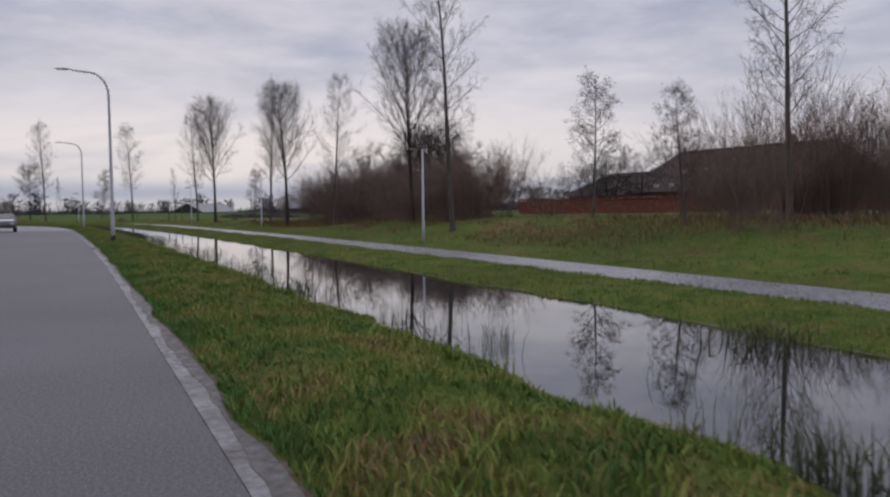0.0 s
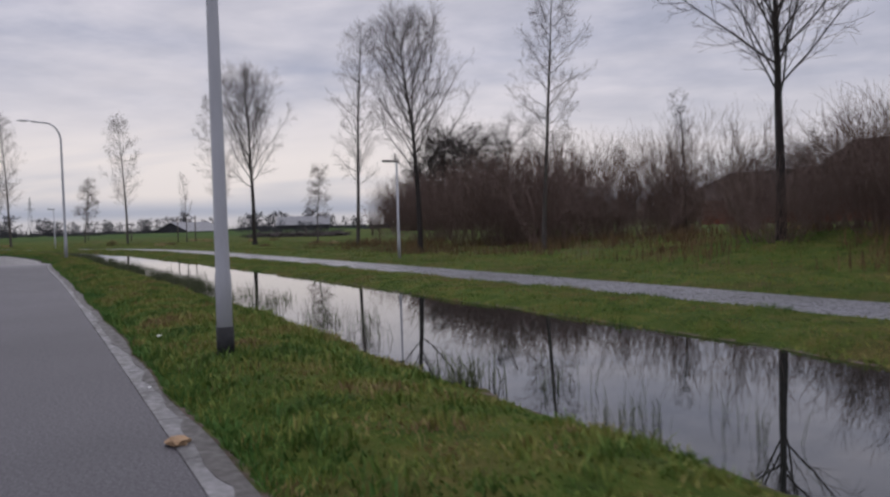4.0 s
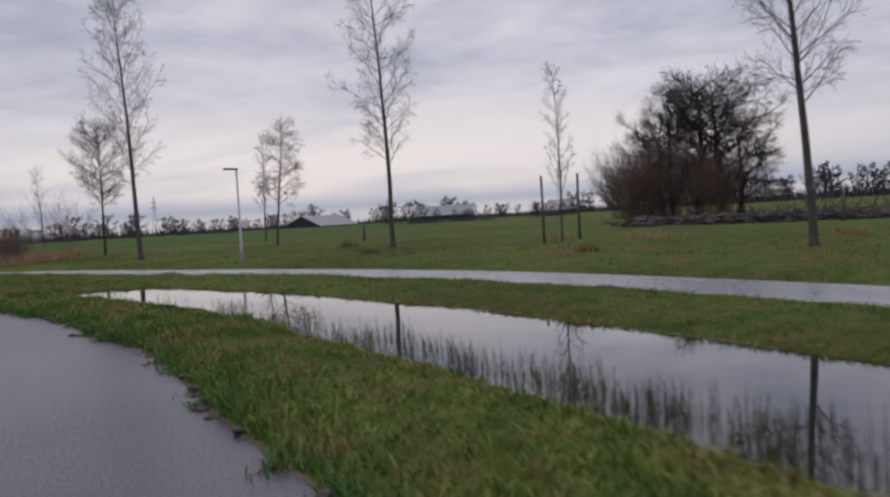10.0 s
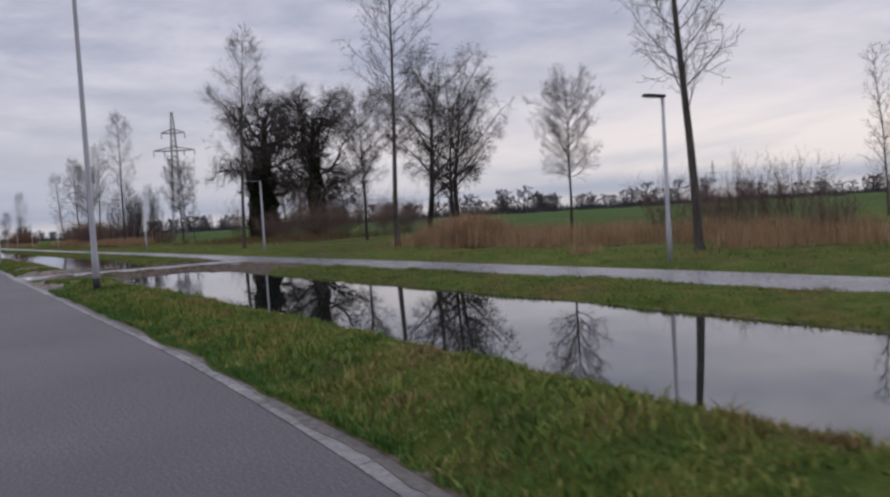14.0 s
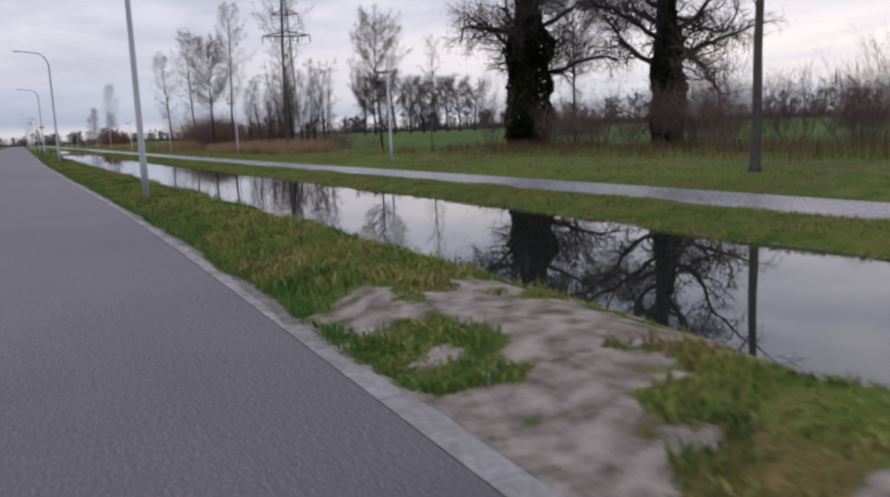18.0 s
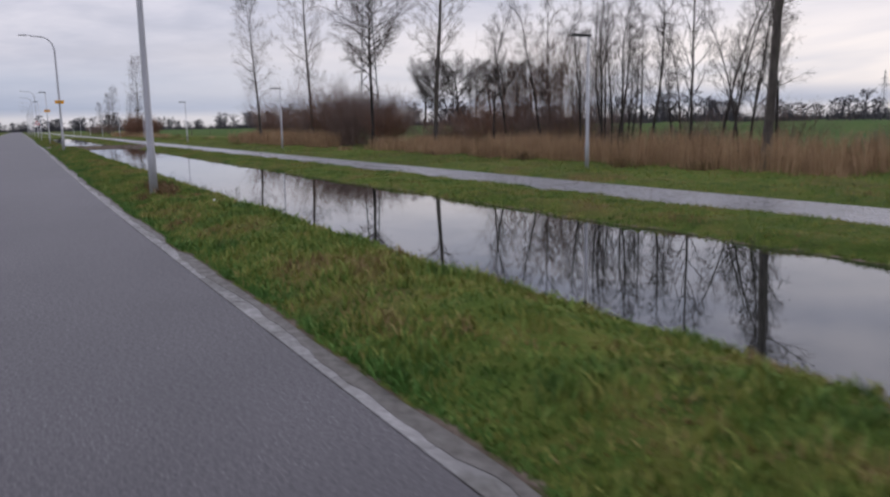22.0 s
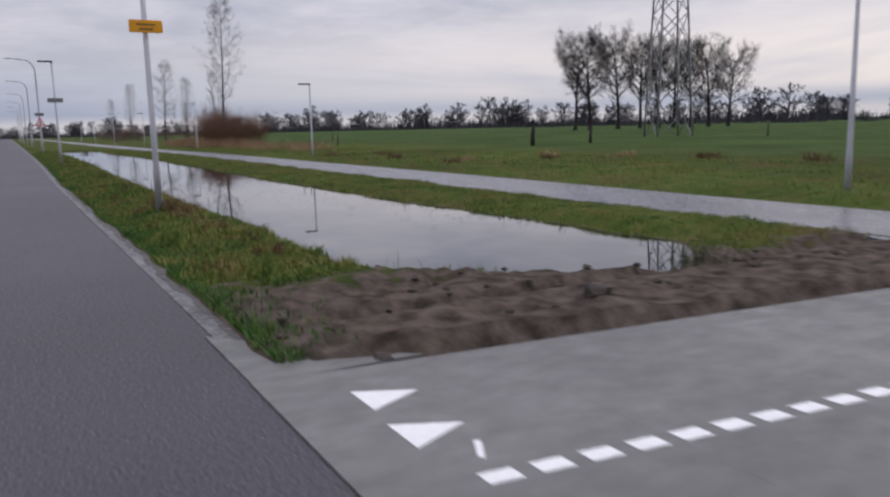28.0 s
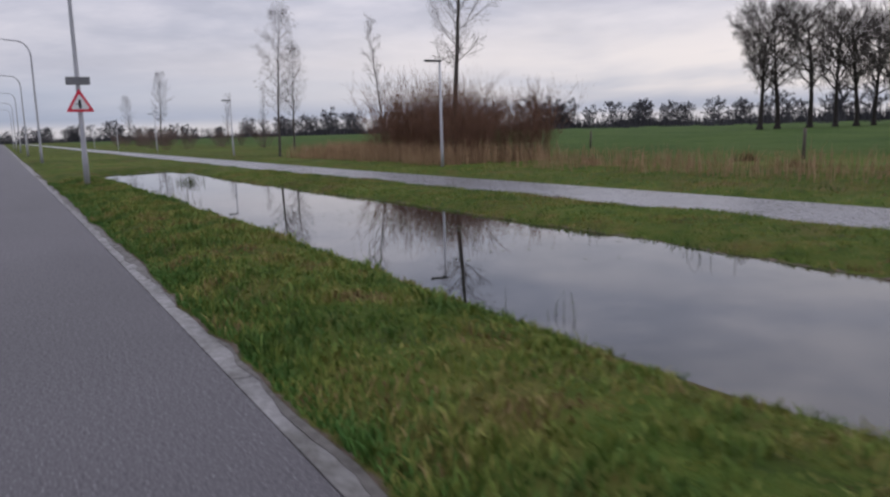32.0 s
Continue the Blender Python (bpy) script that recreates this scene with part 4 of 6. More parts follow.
warning_sign(167.85, 1.34, 2.78, 0.74)
warning_sign(400.0, 1.05, 2.55, 0.74, True)
yellow_sign(317.6, 1.1, 3.31)
yellow_sign(343.7, 1.1, 3.30)
pl = thing("rear_plate", *spot(371.9, 0.95), 3.2, turn_at(372), label="dark grey back of a sign plate clamped to a lamp post", category="traffic sign")
bm = bmesh.new()
box(bm, (-0.34, -0.1, -0.1), (0.34, -0.08, 0.1), 0.01)
part("panel", bm, SIGNGREY, pl)
clamp_bands(pl, (0.0,), 0.07)

# manhole cover in the bend
cover = thing("manhole_cover", *spot(171.0, -1.25), 0.004, turn_at(171), label="round dark iron manhole cover set in the asphalt", category="manhole cover")
bm = bmesh.new()
tube(bm, [(0, 0, -0.03), (0, 0, 0.004)], [0.42, 0.42], 36)
part("frame", bm, SIGNGREY, cover)
bm = bmesh.new()
tube(bm, [(0, 0, 0.003), (0, 0, 0.010)], [0.35, 0.35], 36)
lid = part("lid", bm, BLACK, cover)
for a_ in range(-4, 5):
    w_ = math.sqrt(max(0.0, 0.32 ** 2 - (a_ * 0.07) ** 2))
    bm = bmesh.new()
    box(bm, (-w_, a_ * 0.07 - 0.014, 0.009), (w_, a_ * 0.07 + 0.014, 0.016), 0.002)
    part("rib", bm, SIGNGREY, lid)

# ---- trees ----


class Wood:
    """Collects branch tubes: thick ones round, twigs three-sided."""

    def __init__(self):
        self.rows = {}

    def seg(self, p0, p1, r0, r1, sides):
        self.rows.setdefault(sides, []).append((p0[0], p0[1], p0[2], p1[0], p1[1], p1[2], r0, r1))

    def arrays(self):
        """Points and triangles of all the tubes."""
        vs_, ts_, n0 = [], [], 0
        for sides, rows in self.rows.items():
            q = np.array(rows)
            p0, p1, r0, r1 = q[:, 0:3], q[:, 3:6], q[:, 6], q[:, 7]
            d = p1 - p0
            d /= np.maximum(np.linalg.norm(d, axis=1), 1e-6)[:, None]
            ref = np.where(np.abs(d[:, 2:3]) > 0.7, (0.31, 0.95, 0.08), (0.05, 0.1, 0.99))
            a_ = np.cross(d, ref)
            a_ /= np.maximum(np.linalg.norm(a_, axis=1), 1e-6)[:, None]
            b_ = np.cross(d, a_)
            ang = np.arange(sides) * (math.tau / sides)
            ring = np.cos(ang)[None, :, None] * a_[:, None] + np.sin(ang)[None, :, None] * b_[:, None]
            v = np.concatenate([p0[:, None] + ring * r0[:, None, None], p1[:, None] + ring * r1[:, None, None]], 1)
            i0 = np.arange(sides)
            j0 = (i0 + 1) % sides
            t = np.concatenate([np.stack([i0, j0, j0 + sides], 1), np.stack([i0, j0 + sides, i0 + sides], 1)])
            ts_.append((t[None] + (n0 + np.arange(len(q)) * 2 * sides)[:, None, None]).reshape(-1, 3))
            vs_.append(v.reshape(-1, 3))
            n0 += len(q) * 2 * sides
        return np.concatenate(vs_), np.concatenate(ts_)

    def mesh(self, name, material, smooth=True):
        return raw_mesh(name, *self.arrays(), material, smooth)


class Leaves:
    def __init__(self):
        self.p, self.s = [], []

    def add(self, p, s):
        self.p.append(p)
        self.s.append(s)

    def mesh(self, name, material, rs):
        p, s = np.array(self.p), np.array(self.s)[:, None]
        n = len(p)
        d1, d2 = rs.normal(size=(n, 3)), rs.normal(size=(n, 3))
        d1 /= np.linalg.norm(d1, axis=1)[:, None]
        d2 /= np.linalg.norm(d2, axis=1)[:, None]
        v = np.stack([p - d1 * s, p + d2 * s * 0.55, p + d1 * s, p - d2 * s * 0.55], 1).reshape(-1, 3)
        i = np.arange(n)[:, None] * 4
        return raw_mesh(name, v, np.concatenate([i + (0, 1, 2), i + (0, 2, 3)]), material)


def unit(x, y, z):
    l = math.sqrt(x * x + y * y + z * z) or 1e-6
    return x / l, y / l, z / l


def grow(rs, wood, twigs, p, d, length, radius, level, spec, tips):
    """One limb: bends as it goes, and forks into smaller ones."""
    steps = spec["steps"][level]
    wan, rise, tap, fine = spec["wander"][level], spec["rise"][level], spec["taper"][level], spec["fine"]
    d = unit(*d)
    p = tuple(p)
    pts, dirs = [p], [d]
    jit = (rs.normal(size=(steps, 3)) * wan).tolist()
    st = length / steps
    for a_, b_, c_ in jit:
        d = unit(d[0] + a_, d[1] + b_, d[2] + c_ + rise)
        p = (p[0] + d[0] * st, p[1] + d[1] * st, p[2] + d[2] * st)
        pts.append(p)
        dirs.append(d)
    for i in range(steps):
        r0 = radius * (1 - i / steps * tap)
        r1 = radius * (1 - (i + 1) / steps * tap)
        if level <= 1:
            wood.seg(pts[i], pts[i + 1], r0, r1, 8 if level == 0 else 5)
        else:
            twigs.seg(pts[i], pts[i + 1], max(r0, fine), max(r1, fine * 0.7), 3)
    if level == len(spec["kids"]):
        tips.append(pts[-1])
        tips.append(pts[len(pts) // 2])
        return
    n = spec["kids"][level]
    lo, hi = spec["from"][level]
    rnd, nrm = rs.rand(n, 3).tolist(), rs.normal(size=(n, 4)).tolist()
    for k in range(n):
        f = lo + (hi - lo) * (k + rnd[k][0]) / n
        i = min(int(f * steps), steps - 1)
        g = f * steps - i
        q = tuple(a_ + (b_ - a_) * g for a_, b_ in zip(pts[i], pts[i + 1]))
        w, ax = dirs[i], nrm[k]
        if level == 0:
            az = k * 2.4 + rnd[k][1] * 0.8
            side = (math.cos(az), math.sin(az), 0.0)
        else:
            side = unit(w[1] * ax[2] - w[2] * ax[1], w[2] * ax[0] - w[0] * ax[2], w[0] * ax[1] - w[1] * ax[0])
        ang = radians(spec["angle"][level] + ax[3] * 8)
        ca, sa = math.cos(ang), math.sin(ang)
        nd = (w[0] * ca + side[0] * sa, w[1] * ca + side[1] * sa, w[2] * ca + side[2] * sa)
        shape = spec["shape"](f) if level == 0 else 1 - 0.55 * f
        grow(rs, wood, twigs, q, nd, spec["len"][level] * shape * (0.75 + 0.45 * rnd[k][2]), radius * spec["thin"][level] * (1 - 0.5 * f), level + 1, spec, tips)


POPLAR = dict(height=13, radius=0.14, steps=(14, 6, 4, 3), wander=(0.022, 0.08, 0.13, 0.17), rise=(0.02, 0.075, 0.05, 0.03), taper=(0.92, 0.8, 0.7, 0.6), kids=(50, 9, 5), **{"from": ((0.28, 0.99), (0.15, 0.97), (0.2, 0.97))}, angle=(58, 42, 44), len=(2.55, 1.0, 0.5), thin=(0.17, 0.48, 0.6), fine=0.0055, shape=lambda f: (0.34 + 0.80 * math.sin(math.pi * min(1, max(0, (f - 0.18) / 0.84)))) * (1 - 0.45 * f ** 4))
VASE = dict(height=10.5, radius=0.165, steps=(12, 7, 5, 3), wander=(0.03, 0.07, 0.11, 0.15), rise=(0.02, 0.085, 0.06, 0.04), taper=(0.9, 0.8, 0.7, 0.6), kids=(40, 14, 7), **{"from": ((0.36, 0.98), (0.12, 0.97), (0.15, 0.97))}, angle=(43, 36, 40), len=(4.5, 1.6, 0.75), thin=(0.26, 0.42, 0.55), fine=0.005, shape=lambda f: (0.50 + 0.60 * math.sin(math.pi * min(1, max(0, (f - 0.12) / 0.86)))) * (1 - 0.35 * f ** 3))
ROUND = dict(height=8.3, radius=0.11, steps=(12, 6, 4, 3), wander=(0.02, 0.07, 0.11, 0.14), rise=(0.02, 0.035, 0.03, 0.02), taper=(0.92, 0.8, 0.7, 0.6), kids=(50, 13, 7), **{"from": ((0.38, 0.98), (0.15, 0.97), (0.15, 0.97))}, angle=(62, 38, 42), len=(2.55, 1.05, 0.5), thin=(0.30, 0.45, 0.55), fine=0.0055, shape=lambda f: 0.30 + 0.85 * math.sin(math.pi * min(1, max(0, (f - 0.30) / 0.74))) ** 0.8)
OAK = dict(height=12, radius=0.62, steps=(10, 10, 7, 5), wander=(0.06, 0.27, 0.30, 0.30), rise=(0.02, 0.045, 0.03, 0.0), taper=(0.72, 0.74, 0.7, 0.6), kids=(25, 18, 13), **{"from": ((0.30, 1.0), (0.14, 0.98), (0.12, 0.98))}, angle=(62, 52, 52), len=(6.1, 2.7, 1.15), thin=(0.34, 0.40, 0.42), fine=0.0085, shape=lambda f: 0.6 + 0.6 * math.sin(math.pi * min(1, max(0, (f - 0.12) / 0.98))))
FIELD = dict(height=10.2, radius=0.30, steps=(10, 8, 6, 4), wander=(0.03, 0.11, 0.16, 0.2), rise=(0.02, 0.05, 0.04, 0.03), taper=(0.85, 0.78, 0.7, 0.6), kids=(22, 13, 8), **{"from": ((0.34, 1.0), (0.2, 0.98), (0.15, 0.98))}, angle=(58, 44, 46), len=(5.0, 2.4, 1.1), thin=(0.40, 0.42, 0.5), fine=0.014, shape=lambda f: 0.35 + 0.75 * math.sin(math.pi * min(1, max(0.1, (f - 0.22) / 0.95))))
GROVE = dict(height=11.0, radius=0.34, steps=(10, 8, 6, 4), wander=(0.04, 0.12, 0.18, 0.2), rise=(0.02, 0.03, 0.02, 0.0), taper=(0.85, 0.78, 0.7, 0.6), kids=(26, 13, 8), **{"from": ((0.10, 1.0), (0.2, 0.98), (0.15, 0.98))}, angle=(60, 44, 48), len=(4.6, 2.0, 0.95), thin=(0.36, 0.42, 0.5), fine=0.014, shape=lambda f: 0.55 + 0.65 * math.sin(math.pi * min(1, max(0.0, f))))
ALDER = dict(height=11.0, radius=0.24, steps=(11, 9, 6, 5), wander=(0.07, 0.14, 0.18, 0.2), rise=(0.02, 0.035, -0.01, -0.09), taper=(0.85, 0.8, 0.7, 0.6), kids=(18, 13, 9), **{"from": ((0.22, 0.98), (0.15, 0.97), (0.15, 0.97))}, angle=(54, 46, 50), len=(4.9, 2.0, 1.05), thin=(0.40, 0.42, 0.5), fine=0.0085, shape=lambda f: 0.55 + 0.6 * math.sin(math.pi * min(1, max(0, (f - 0.1) / 1.0))))
SAPLING = dict(height=6.6, radius=0.05, steps=(10, 5, 3, 2), wander=(0.03, 0.08, 0.12, 0.12), rise=(0.02, 0.12, 0.06, 0.05), taper=(0.92, 0.8, 0.7, 0.6), kids=(26, 5, 3), **{"from": ((0.25, 0.98), (0.2, 0.95), (0.2, 0.95))}, angle=(38, 36, 40), len=(1.5, 0.5, 0.3), thin=(0.35, 0.5, 0.6), fine=0.005, shape=lambda f: 1.05 - 0.7 * f)
YOUNG = dict(SAPLING, radius=0.055, kids=(20, 5, 4), wander=(0.05, 0.10, 0.14, 0.16), len=(1.6, 0.6, 0.35), angle=(40, 40, 44), fine=0.0045)
LEAFY = dict(height=6.9, radius=0.08, steps=(11, 5, 3, 3), wander=(0.03, 0.09, 0.14, 0.16), rise=(0.02, 0.0, -0.04, -0.08), taper=(0.92, 0.8, 0.7, 0.6), kids=(28, 7, 4), **{"from": ((0.30, 0.98), (0.2, 0.97), (0.2, 0.97))}, angle=(60, 40, 45), len=(2.1, 0.75, 0.4), thin=(0.32, 0.5, 0.55), fine=0.0055, shape=lambda f: 1.15 - 0.95 * f)

TREE_KINDS = {}


def tree_meshes(kind, spec, variants, bark, twig, leaf=None, seed=0, ivy=False, split=1):
    out_ = []
    for k in range(variants):
        rs = np.random.RandomState(seed + k * 17 + 3)
        wood, twigs, tips = Wood(), Wood(), []
        leads = split if np.isscalar(split) else split[k % len(split)]
        for s in range(leads):
            lean = np.array((rs.normal() * 0.03, rs.normal() * 0.03, 1.0)) if leads == 1 else np.array((math.cos(s * 2.4) * 0.2, math.sin(s * 2.4) * 0.2, 1.0))
            base = np.array((0.0, 0.0, 0.0)) if leads == 1 else np.array((math.cos(s * 2.4), math.sin(s * 2.4), 0)) * 0.25
            grow(rs, wood, twigs, base, lean, spec["height"] * (1 - 0.12 * s), spec["radius"] * (1 - 0.2 * s), 0, spec, tips)
        # root flare
        for a_ in range(5):
            d = np.array((math.cos(a_ * 1.256), math.sin(a_ * 1.256), 0))
            wood.seg(d * spec["radius"] * 1.5 - (0, 0, 0.12), d * spec["radius"] * 0.25 + (0, 0, spec["radius"] * 2.2), spec["radius"] * 0.35, spec["radius"] * 0.5, 5)
        meshes = {"trunk": wood.mesh(kind + "_trunk", bark), "crown": twigs.mesh(kind + "_crown", twig)}
        if leaf:
            lv = Leaves()
            q = np.repeat(np.array(tips), leaf[1], axis=0)
            lv.p, lv.s = q + rs.normal(size=q.shape) * leaf[2], rs.uniform(*leaf[3], len(q))
            meshes["leaves"] = lv.mesh(kind + "_leaves", leaf[0], rs)
        if ivy:
            lv = Leaves()
            wide_, top_, n_ = (1.5, 1.05)[k % 2], (8.2, 7.4)[k % 2], 17000
            zz, az = top_ * 1.08 * rs.rand(n_), rs.rand(n_) * math.tau
            bulge = 0.80 + 0.28 * lumps(az * 1.3 + k * 7, zz * 0.7) + 0.20 * lumps(az * 3.3, zz * 1.9 + 5)
            fade = 0.42 + 0.58 * ss(top_ * 1.08, top_ * 0.55, zz)
            rr = wide_ * bulge * fade * (0.80 + 0.22 * rs.rand(n_)) * np.minimum(1.0, 0.8 + 0.25 * zz)
            lv.p, lv.s = np.stack([rr * np.cos(az), rr * np.sin(az), zz + 0.05], 1), rs.uniform(0.09, 0.17, n_)
            meshes["ivy"] = lv.mesh(kind + "_ivy", IVY, rs)
        out_.append(meshes)
    TREE_KINDS[kind] = out_


tree_meshes("poplar", POPLAR, 4, BARK, TWIG, seed=11)
tree_meshes("spreading_tree", VASE, 3, DARKBARK, TWIG, seed=41)
tree_meshes("round_tree", ROUND, 2, DARKBARK, TWIG, seed=71)
tree_meshes("oak", OAK, 2, DARKBARK, DARKTWIG, leaf=(DARKTWIG, 3, 0.30, (0.025, 0.05)), seed=101, ivy=True)
tree_meshes("field_tree", FIELD, 3, DARKBARK, DARKTWIG, seed=131)
tree_meshes("grove_tree", GROVE, 2, DARKBARK, DARKTWIG, leaf=(DARKTWIG, 4, 0.35, (0.025, 0.05)), seed=141)
tree_meshes("alder", ALDER, 2, DARKBARK, DARKTWIG, leaf=(DARKTWIG, 2, 0.16, (0.025, 0.05)), seed=151, split=(1, 2))
tree_meshes("sapling", SAPLING, 2, BARK, TWIG, seed=171)
tree_meshes("leafy_tree", LEAFY, 2, BARK, TWIG, leaf=(DEADLEAF, 2, 0.08, (0.028, 0.05)), seed=191)
tree_meshes("young_alder", YOUNG, 3, DARKBARK, DARKTWIG, leaf=(DARKTWIG, 1, 0.08, (0.012, 0.028)), seed=211)


def plant(kind, x, y, height, z=None, label="", category="tree", group="", turn=None, wide=1.0, variant=None):
    """One tree at x, y, scaled to its height."""
    spec_h = {"poplar": 13.6, "spreading_tree": 11.2, "round_tree": 8.8, "oak": 15.0, "field_tree": 12.9, "young_alder": 6.9, "grove_tree": 13.2, "alder": 12.5, "sapling": 6.8, "leafy_tree": 7.1}[kind]
    k = plant.count.get(kind, 0)
    plant.count[kind] = k + 1
    kinds = TREE_KINDS[kind]
    meshes = kinds[(k if variant is None else variant) % len(kinds)]
    if z is None:
        z = float(ground_at(x, y))
    t = new(kind)
    s = height / spec_h
    t.matrix_basis = pose(x, y, z - 0.03, 0, 0, (k * 137.5) % 360 if turn is None else turn) @ Matrix.Diagonal((s * wide, s * wide, s, 1))
    tagged(t, label, category, group)
    for n, me_ in meshes.items():
        o = new(n, me_)
        o.parent = t
    return t


plant.count = {}


def ground_at(x, y):
    """Height of the ground at a place in the world."""
    d2 = (CURVE[:, 0] - x) ** 2 + (CURVE[:, 1] - y) ** 2
    i = int(d2.argmin())
    tx, ty = TANG[i]
    rx, ry = x - CURVE[i, 0], y - CURVE[i, 1]
    return float(ground_z(ALONG[i] + rx * tx + ry * ty, rx * ty - ry * tx))


ROW = "roadside poplars"
for x, y, h in ((-46.2, 254.1, 13.4), (-34.5, 238.1, 10.8), (-63.0, 271.5, 13.0), (-78.6, 282.4, 13.4), (-93.3, 284.0, 14.6), (-113.1, 285.3, 14.2), (-130.2, 286.0, 14.6), (-150.6, 286.2, 15.2), (-192.5, 287.7, 15.4), (-212.9, 289.0, 14.0), (-232.4, 289.7, 14.2), (-242.8, 289.0, 12.5), (-23.2, 222.5, 14.6), (-9.8, 215.0, 13.8), (-323.5, 291.3, 14.0), (-342, 289.4, 9.8), (-352, 294, 8.5), (-425, 298, 12), (-480, 302, 11)):
    plant("poplar", x, y, h, label="tall slender bare poplar on the grass verge", category="poplar", group=ROW, wide=0.88)
for x, y, h in ((-40.4, 244.0, 10.8), (-57.5, 265.3, 12.8), (-27.5, 232.4, 11.4)):
    plant("spreading_tree", x, y, h, label="bare tree with a wide vase-shaped crown of ascending branches", category="tree", group="spreading bare trees on the verge", wide=0.92)
for x, y, h in ((-101.0, 290.4, 8.4), (-122.6, 289.7, 6.4), (-141.0, 290.4, 9.0), (-186.7, 292.6, 9.0), (-220.6, 289.1, 11.5), (-180.2, 304.5, 11.5)):
    plant("round_tree", x, y, h, label="young bare tree with a rounded crown", category="tree", group="young round-crowned trees", wide=0.82)
plant("oak", -176.9, 298.1, 16.2, label="old oak with its trunk wrapped in dark ivy", category="oak", group="ivy-clad oaks", variant=0)
plant("oak", -166.6, 299.4, 14.0, label="old oak with its trunk wrapped in dark ivy", category="oak", group="ivy-clad oaks", variant=1)
plant("alder", -145.6, 298.1, 12.4, label="dark bare alder with fine drooping twigs", category="alder", variant=0)
plant("alder", -141.5, 297.5, 10.6, label="forked dark bare alder leaning outwards", category="alder", variant=1)
for x, y, h in ((-70.6, 279.6, 6.8), (-96.2, 302.0, 8.0), (-115.1, 300.1, 7.0), (-336, 294, 8.0), (-400, 302, 7), (-372, 298, 6), (-175.7, 290.5, 6.5)):
    plant("sapling", x, y, h, label="thin bare young tree between stakes", category="sapling", group="thin saplings")
for x, y, h in ((-16.6, 223.4, 6.9), (-13.4, 214.2, 5.0), (-88.7, 290.2, 7.3), (-51.2, 261.6, 5.6)):
    plant("leafy_tree", x, y, h, label="small tree with withered brown leaves still hanging", category="tree", group="small trees with dead leaves")
# the tree row on the meadow
for f, h in ((0.0, 19), (0.09, 19.5), (0.26, 20), (0.40, 18.5), (0.52, 19.5), (0.62, 18), (0.74, 19), (0.86, 18.5), (1.0, 17.8)):
    plant("field_tree", -369.5 + 4.9 * f, 372.6 + 38.6 * f, h, z=0.1, label="tall bare tree in a row on the meadow", category="tree", group="tree row on the meadow", wide=0.86)

# ---- shrubs, reeds, grass ----


def shrub_meshes(name, seed, height, spread, stems, material, splay=0.5, forks=4):
    """Many thin stems that rise and fork from one stool."""
    rs = np.random.RandomState(seed)
    w, fine = Wood(), Wood()
    for s in range(stems):
        az, q = rs.rand() * math.tau, rs.rand() ** 0.6
        p = np.array((math.cos(az), math.sin(az), 0)) * q * spread * 0.35
        d = np.array((math.cos(az) * splay * q, math.sin(az) * splay * q, 1.0)) + rs.normal(size=3) * 0.08
        l = height * rs.uniform(0.6, 1.0)
        r = 0.014 * rs.uniform(0.6, 1.2)
        for i in range(5):
            d = d / np.linalg.norm(d) + rs.normal(size=3) * 0.08
            n = p + d / np.linalg.norm(d) * l / 5
            w.seg(p, n, r * (1 - i * 0.15), r * (0.85 - i * 0.15), 3)
            if i >= 1:
                for _ in range(forks):
                    e = d / np.linalg.norm(d) + rs.normal(size=3) * 0.36
                    e /= np.linalg.norm(e)
                    m = n + e * l * rs.uniform(0.10, 0.24)
                    fine.seg(n, m, 0.0055, 0.004, 3)
                    e2 = e + rs.normal(size=3) * 0.35
                    fine.seg(m, m + e2 / np.linalg.norm(e2) * l * 0.12, 0.004, 0.0032, 3)
            p = n
    return {"stool": w.mesh(name + "_stool", material, False), "crown": fine.mesh(name + "_crown", material, False)}


SHRUBS = {"brown": [shrub_meshes("shrub", 5 + k, 3.6, 2.4, 44, SHRUBM, 0.55) for k in range(3)], "russet": [shrub_meshes("shrub", 25 + k, 4.0, 2.6, 60, REDSHRUB, 0.38) for k in range(2)], "dense": [shrub_meshes("dense_shrub", 85 + k, 3.8, 3.0, 84, SHRUBM, 0.62, 5) for k in range(2)], "upright": [shrub_meshes("upright_shrub", 65 + k, 5.0, 1.8, 34, SHRUBM, 0.26, 5) for k in range(3)], "tall": [shrub_meshes("tall_shrub", 45 + k, 6.0, 2.2, 26, SHRUBM, 0.34) for k in range(3)]}


def shrub(kind, x, y, h, wide=1.0, label="", group=""):
    k = shrub.count = shrub.count + 1
    o = new("shrub")
    for n_, me_ in SHRUBS[kind][k % len(SHRUBS[kind])].items():
        q_ = new(n_, me_)
        q_.parent = o
        tagged(q_, kind="stuff")
    s = h / {"brown": 3.9, "russet": 4.2, "tall": 6.3, "upright": 5.3, "dense": 4.0}[kind]
    o.matrix_basis = pose(x, y, ground_at(x, y) - 0.03, 0, 0, k * 97) @ Matrix.Diagonal((s * wide, s * wide, s, 1))
    return tagged(o, label or "dense bare brown roadside shrub", "shrub", group or "shrub belt")


shrub.count = 0
rs = np.random.RandomState(77)
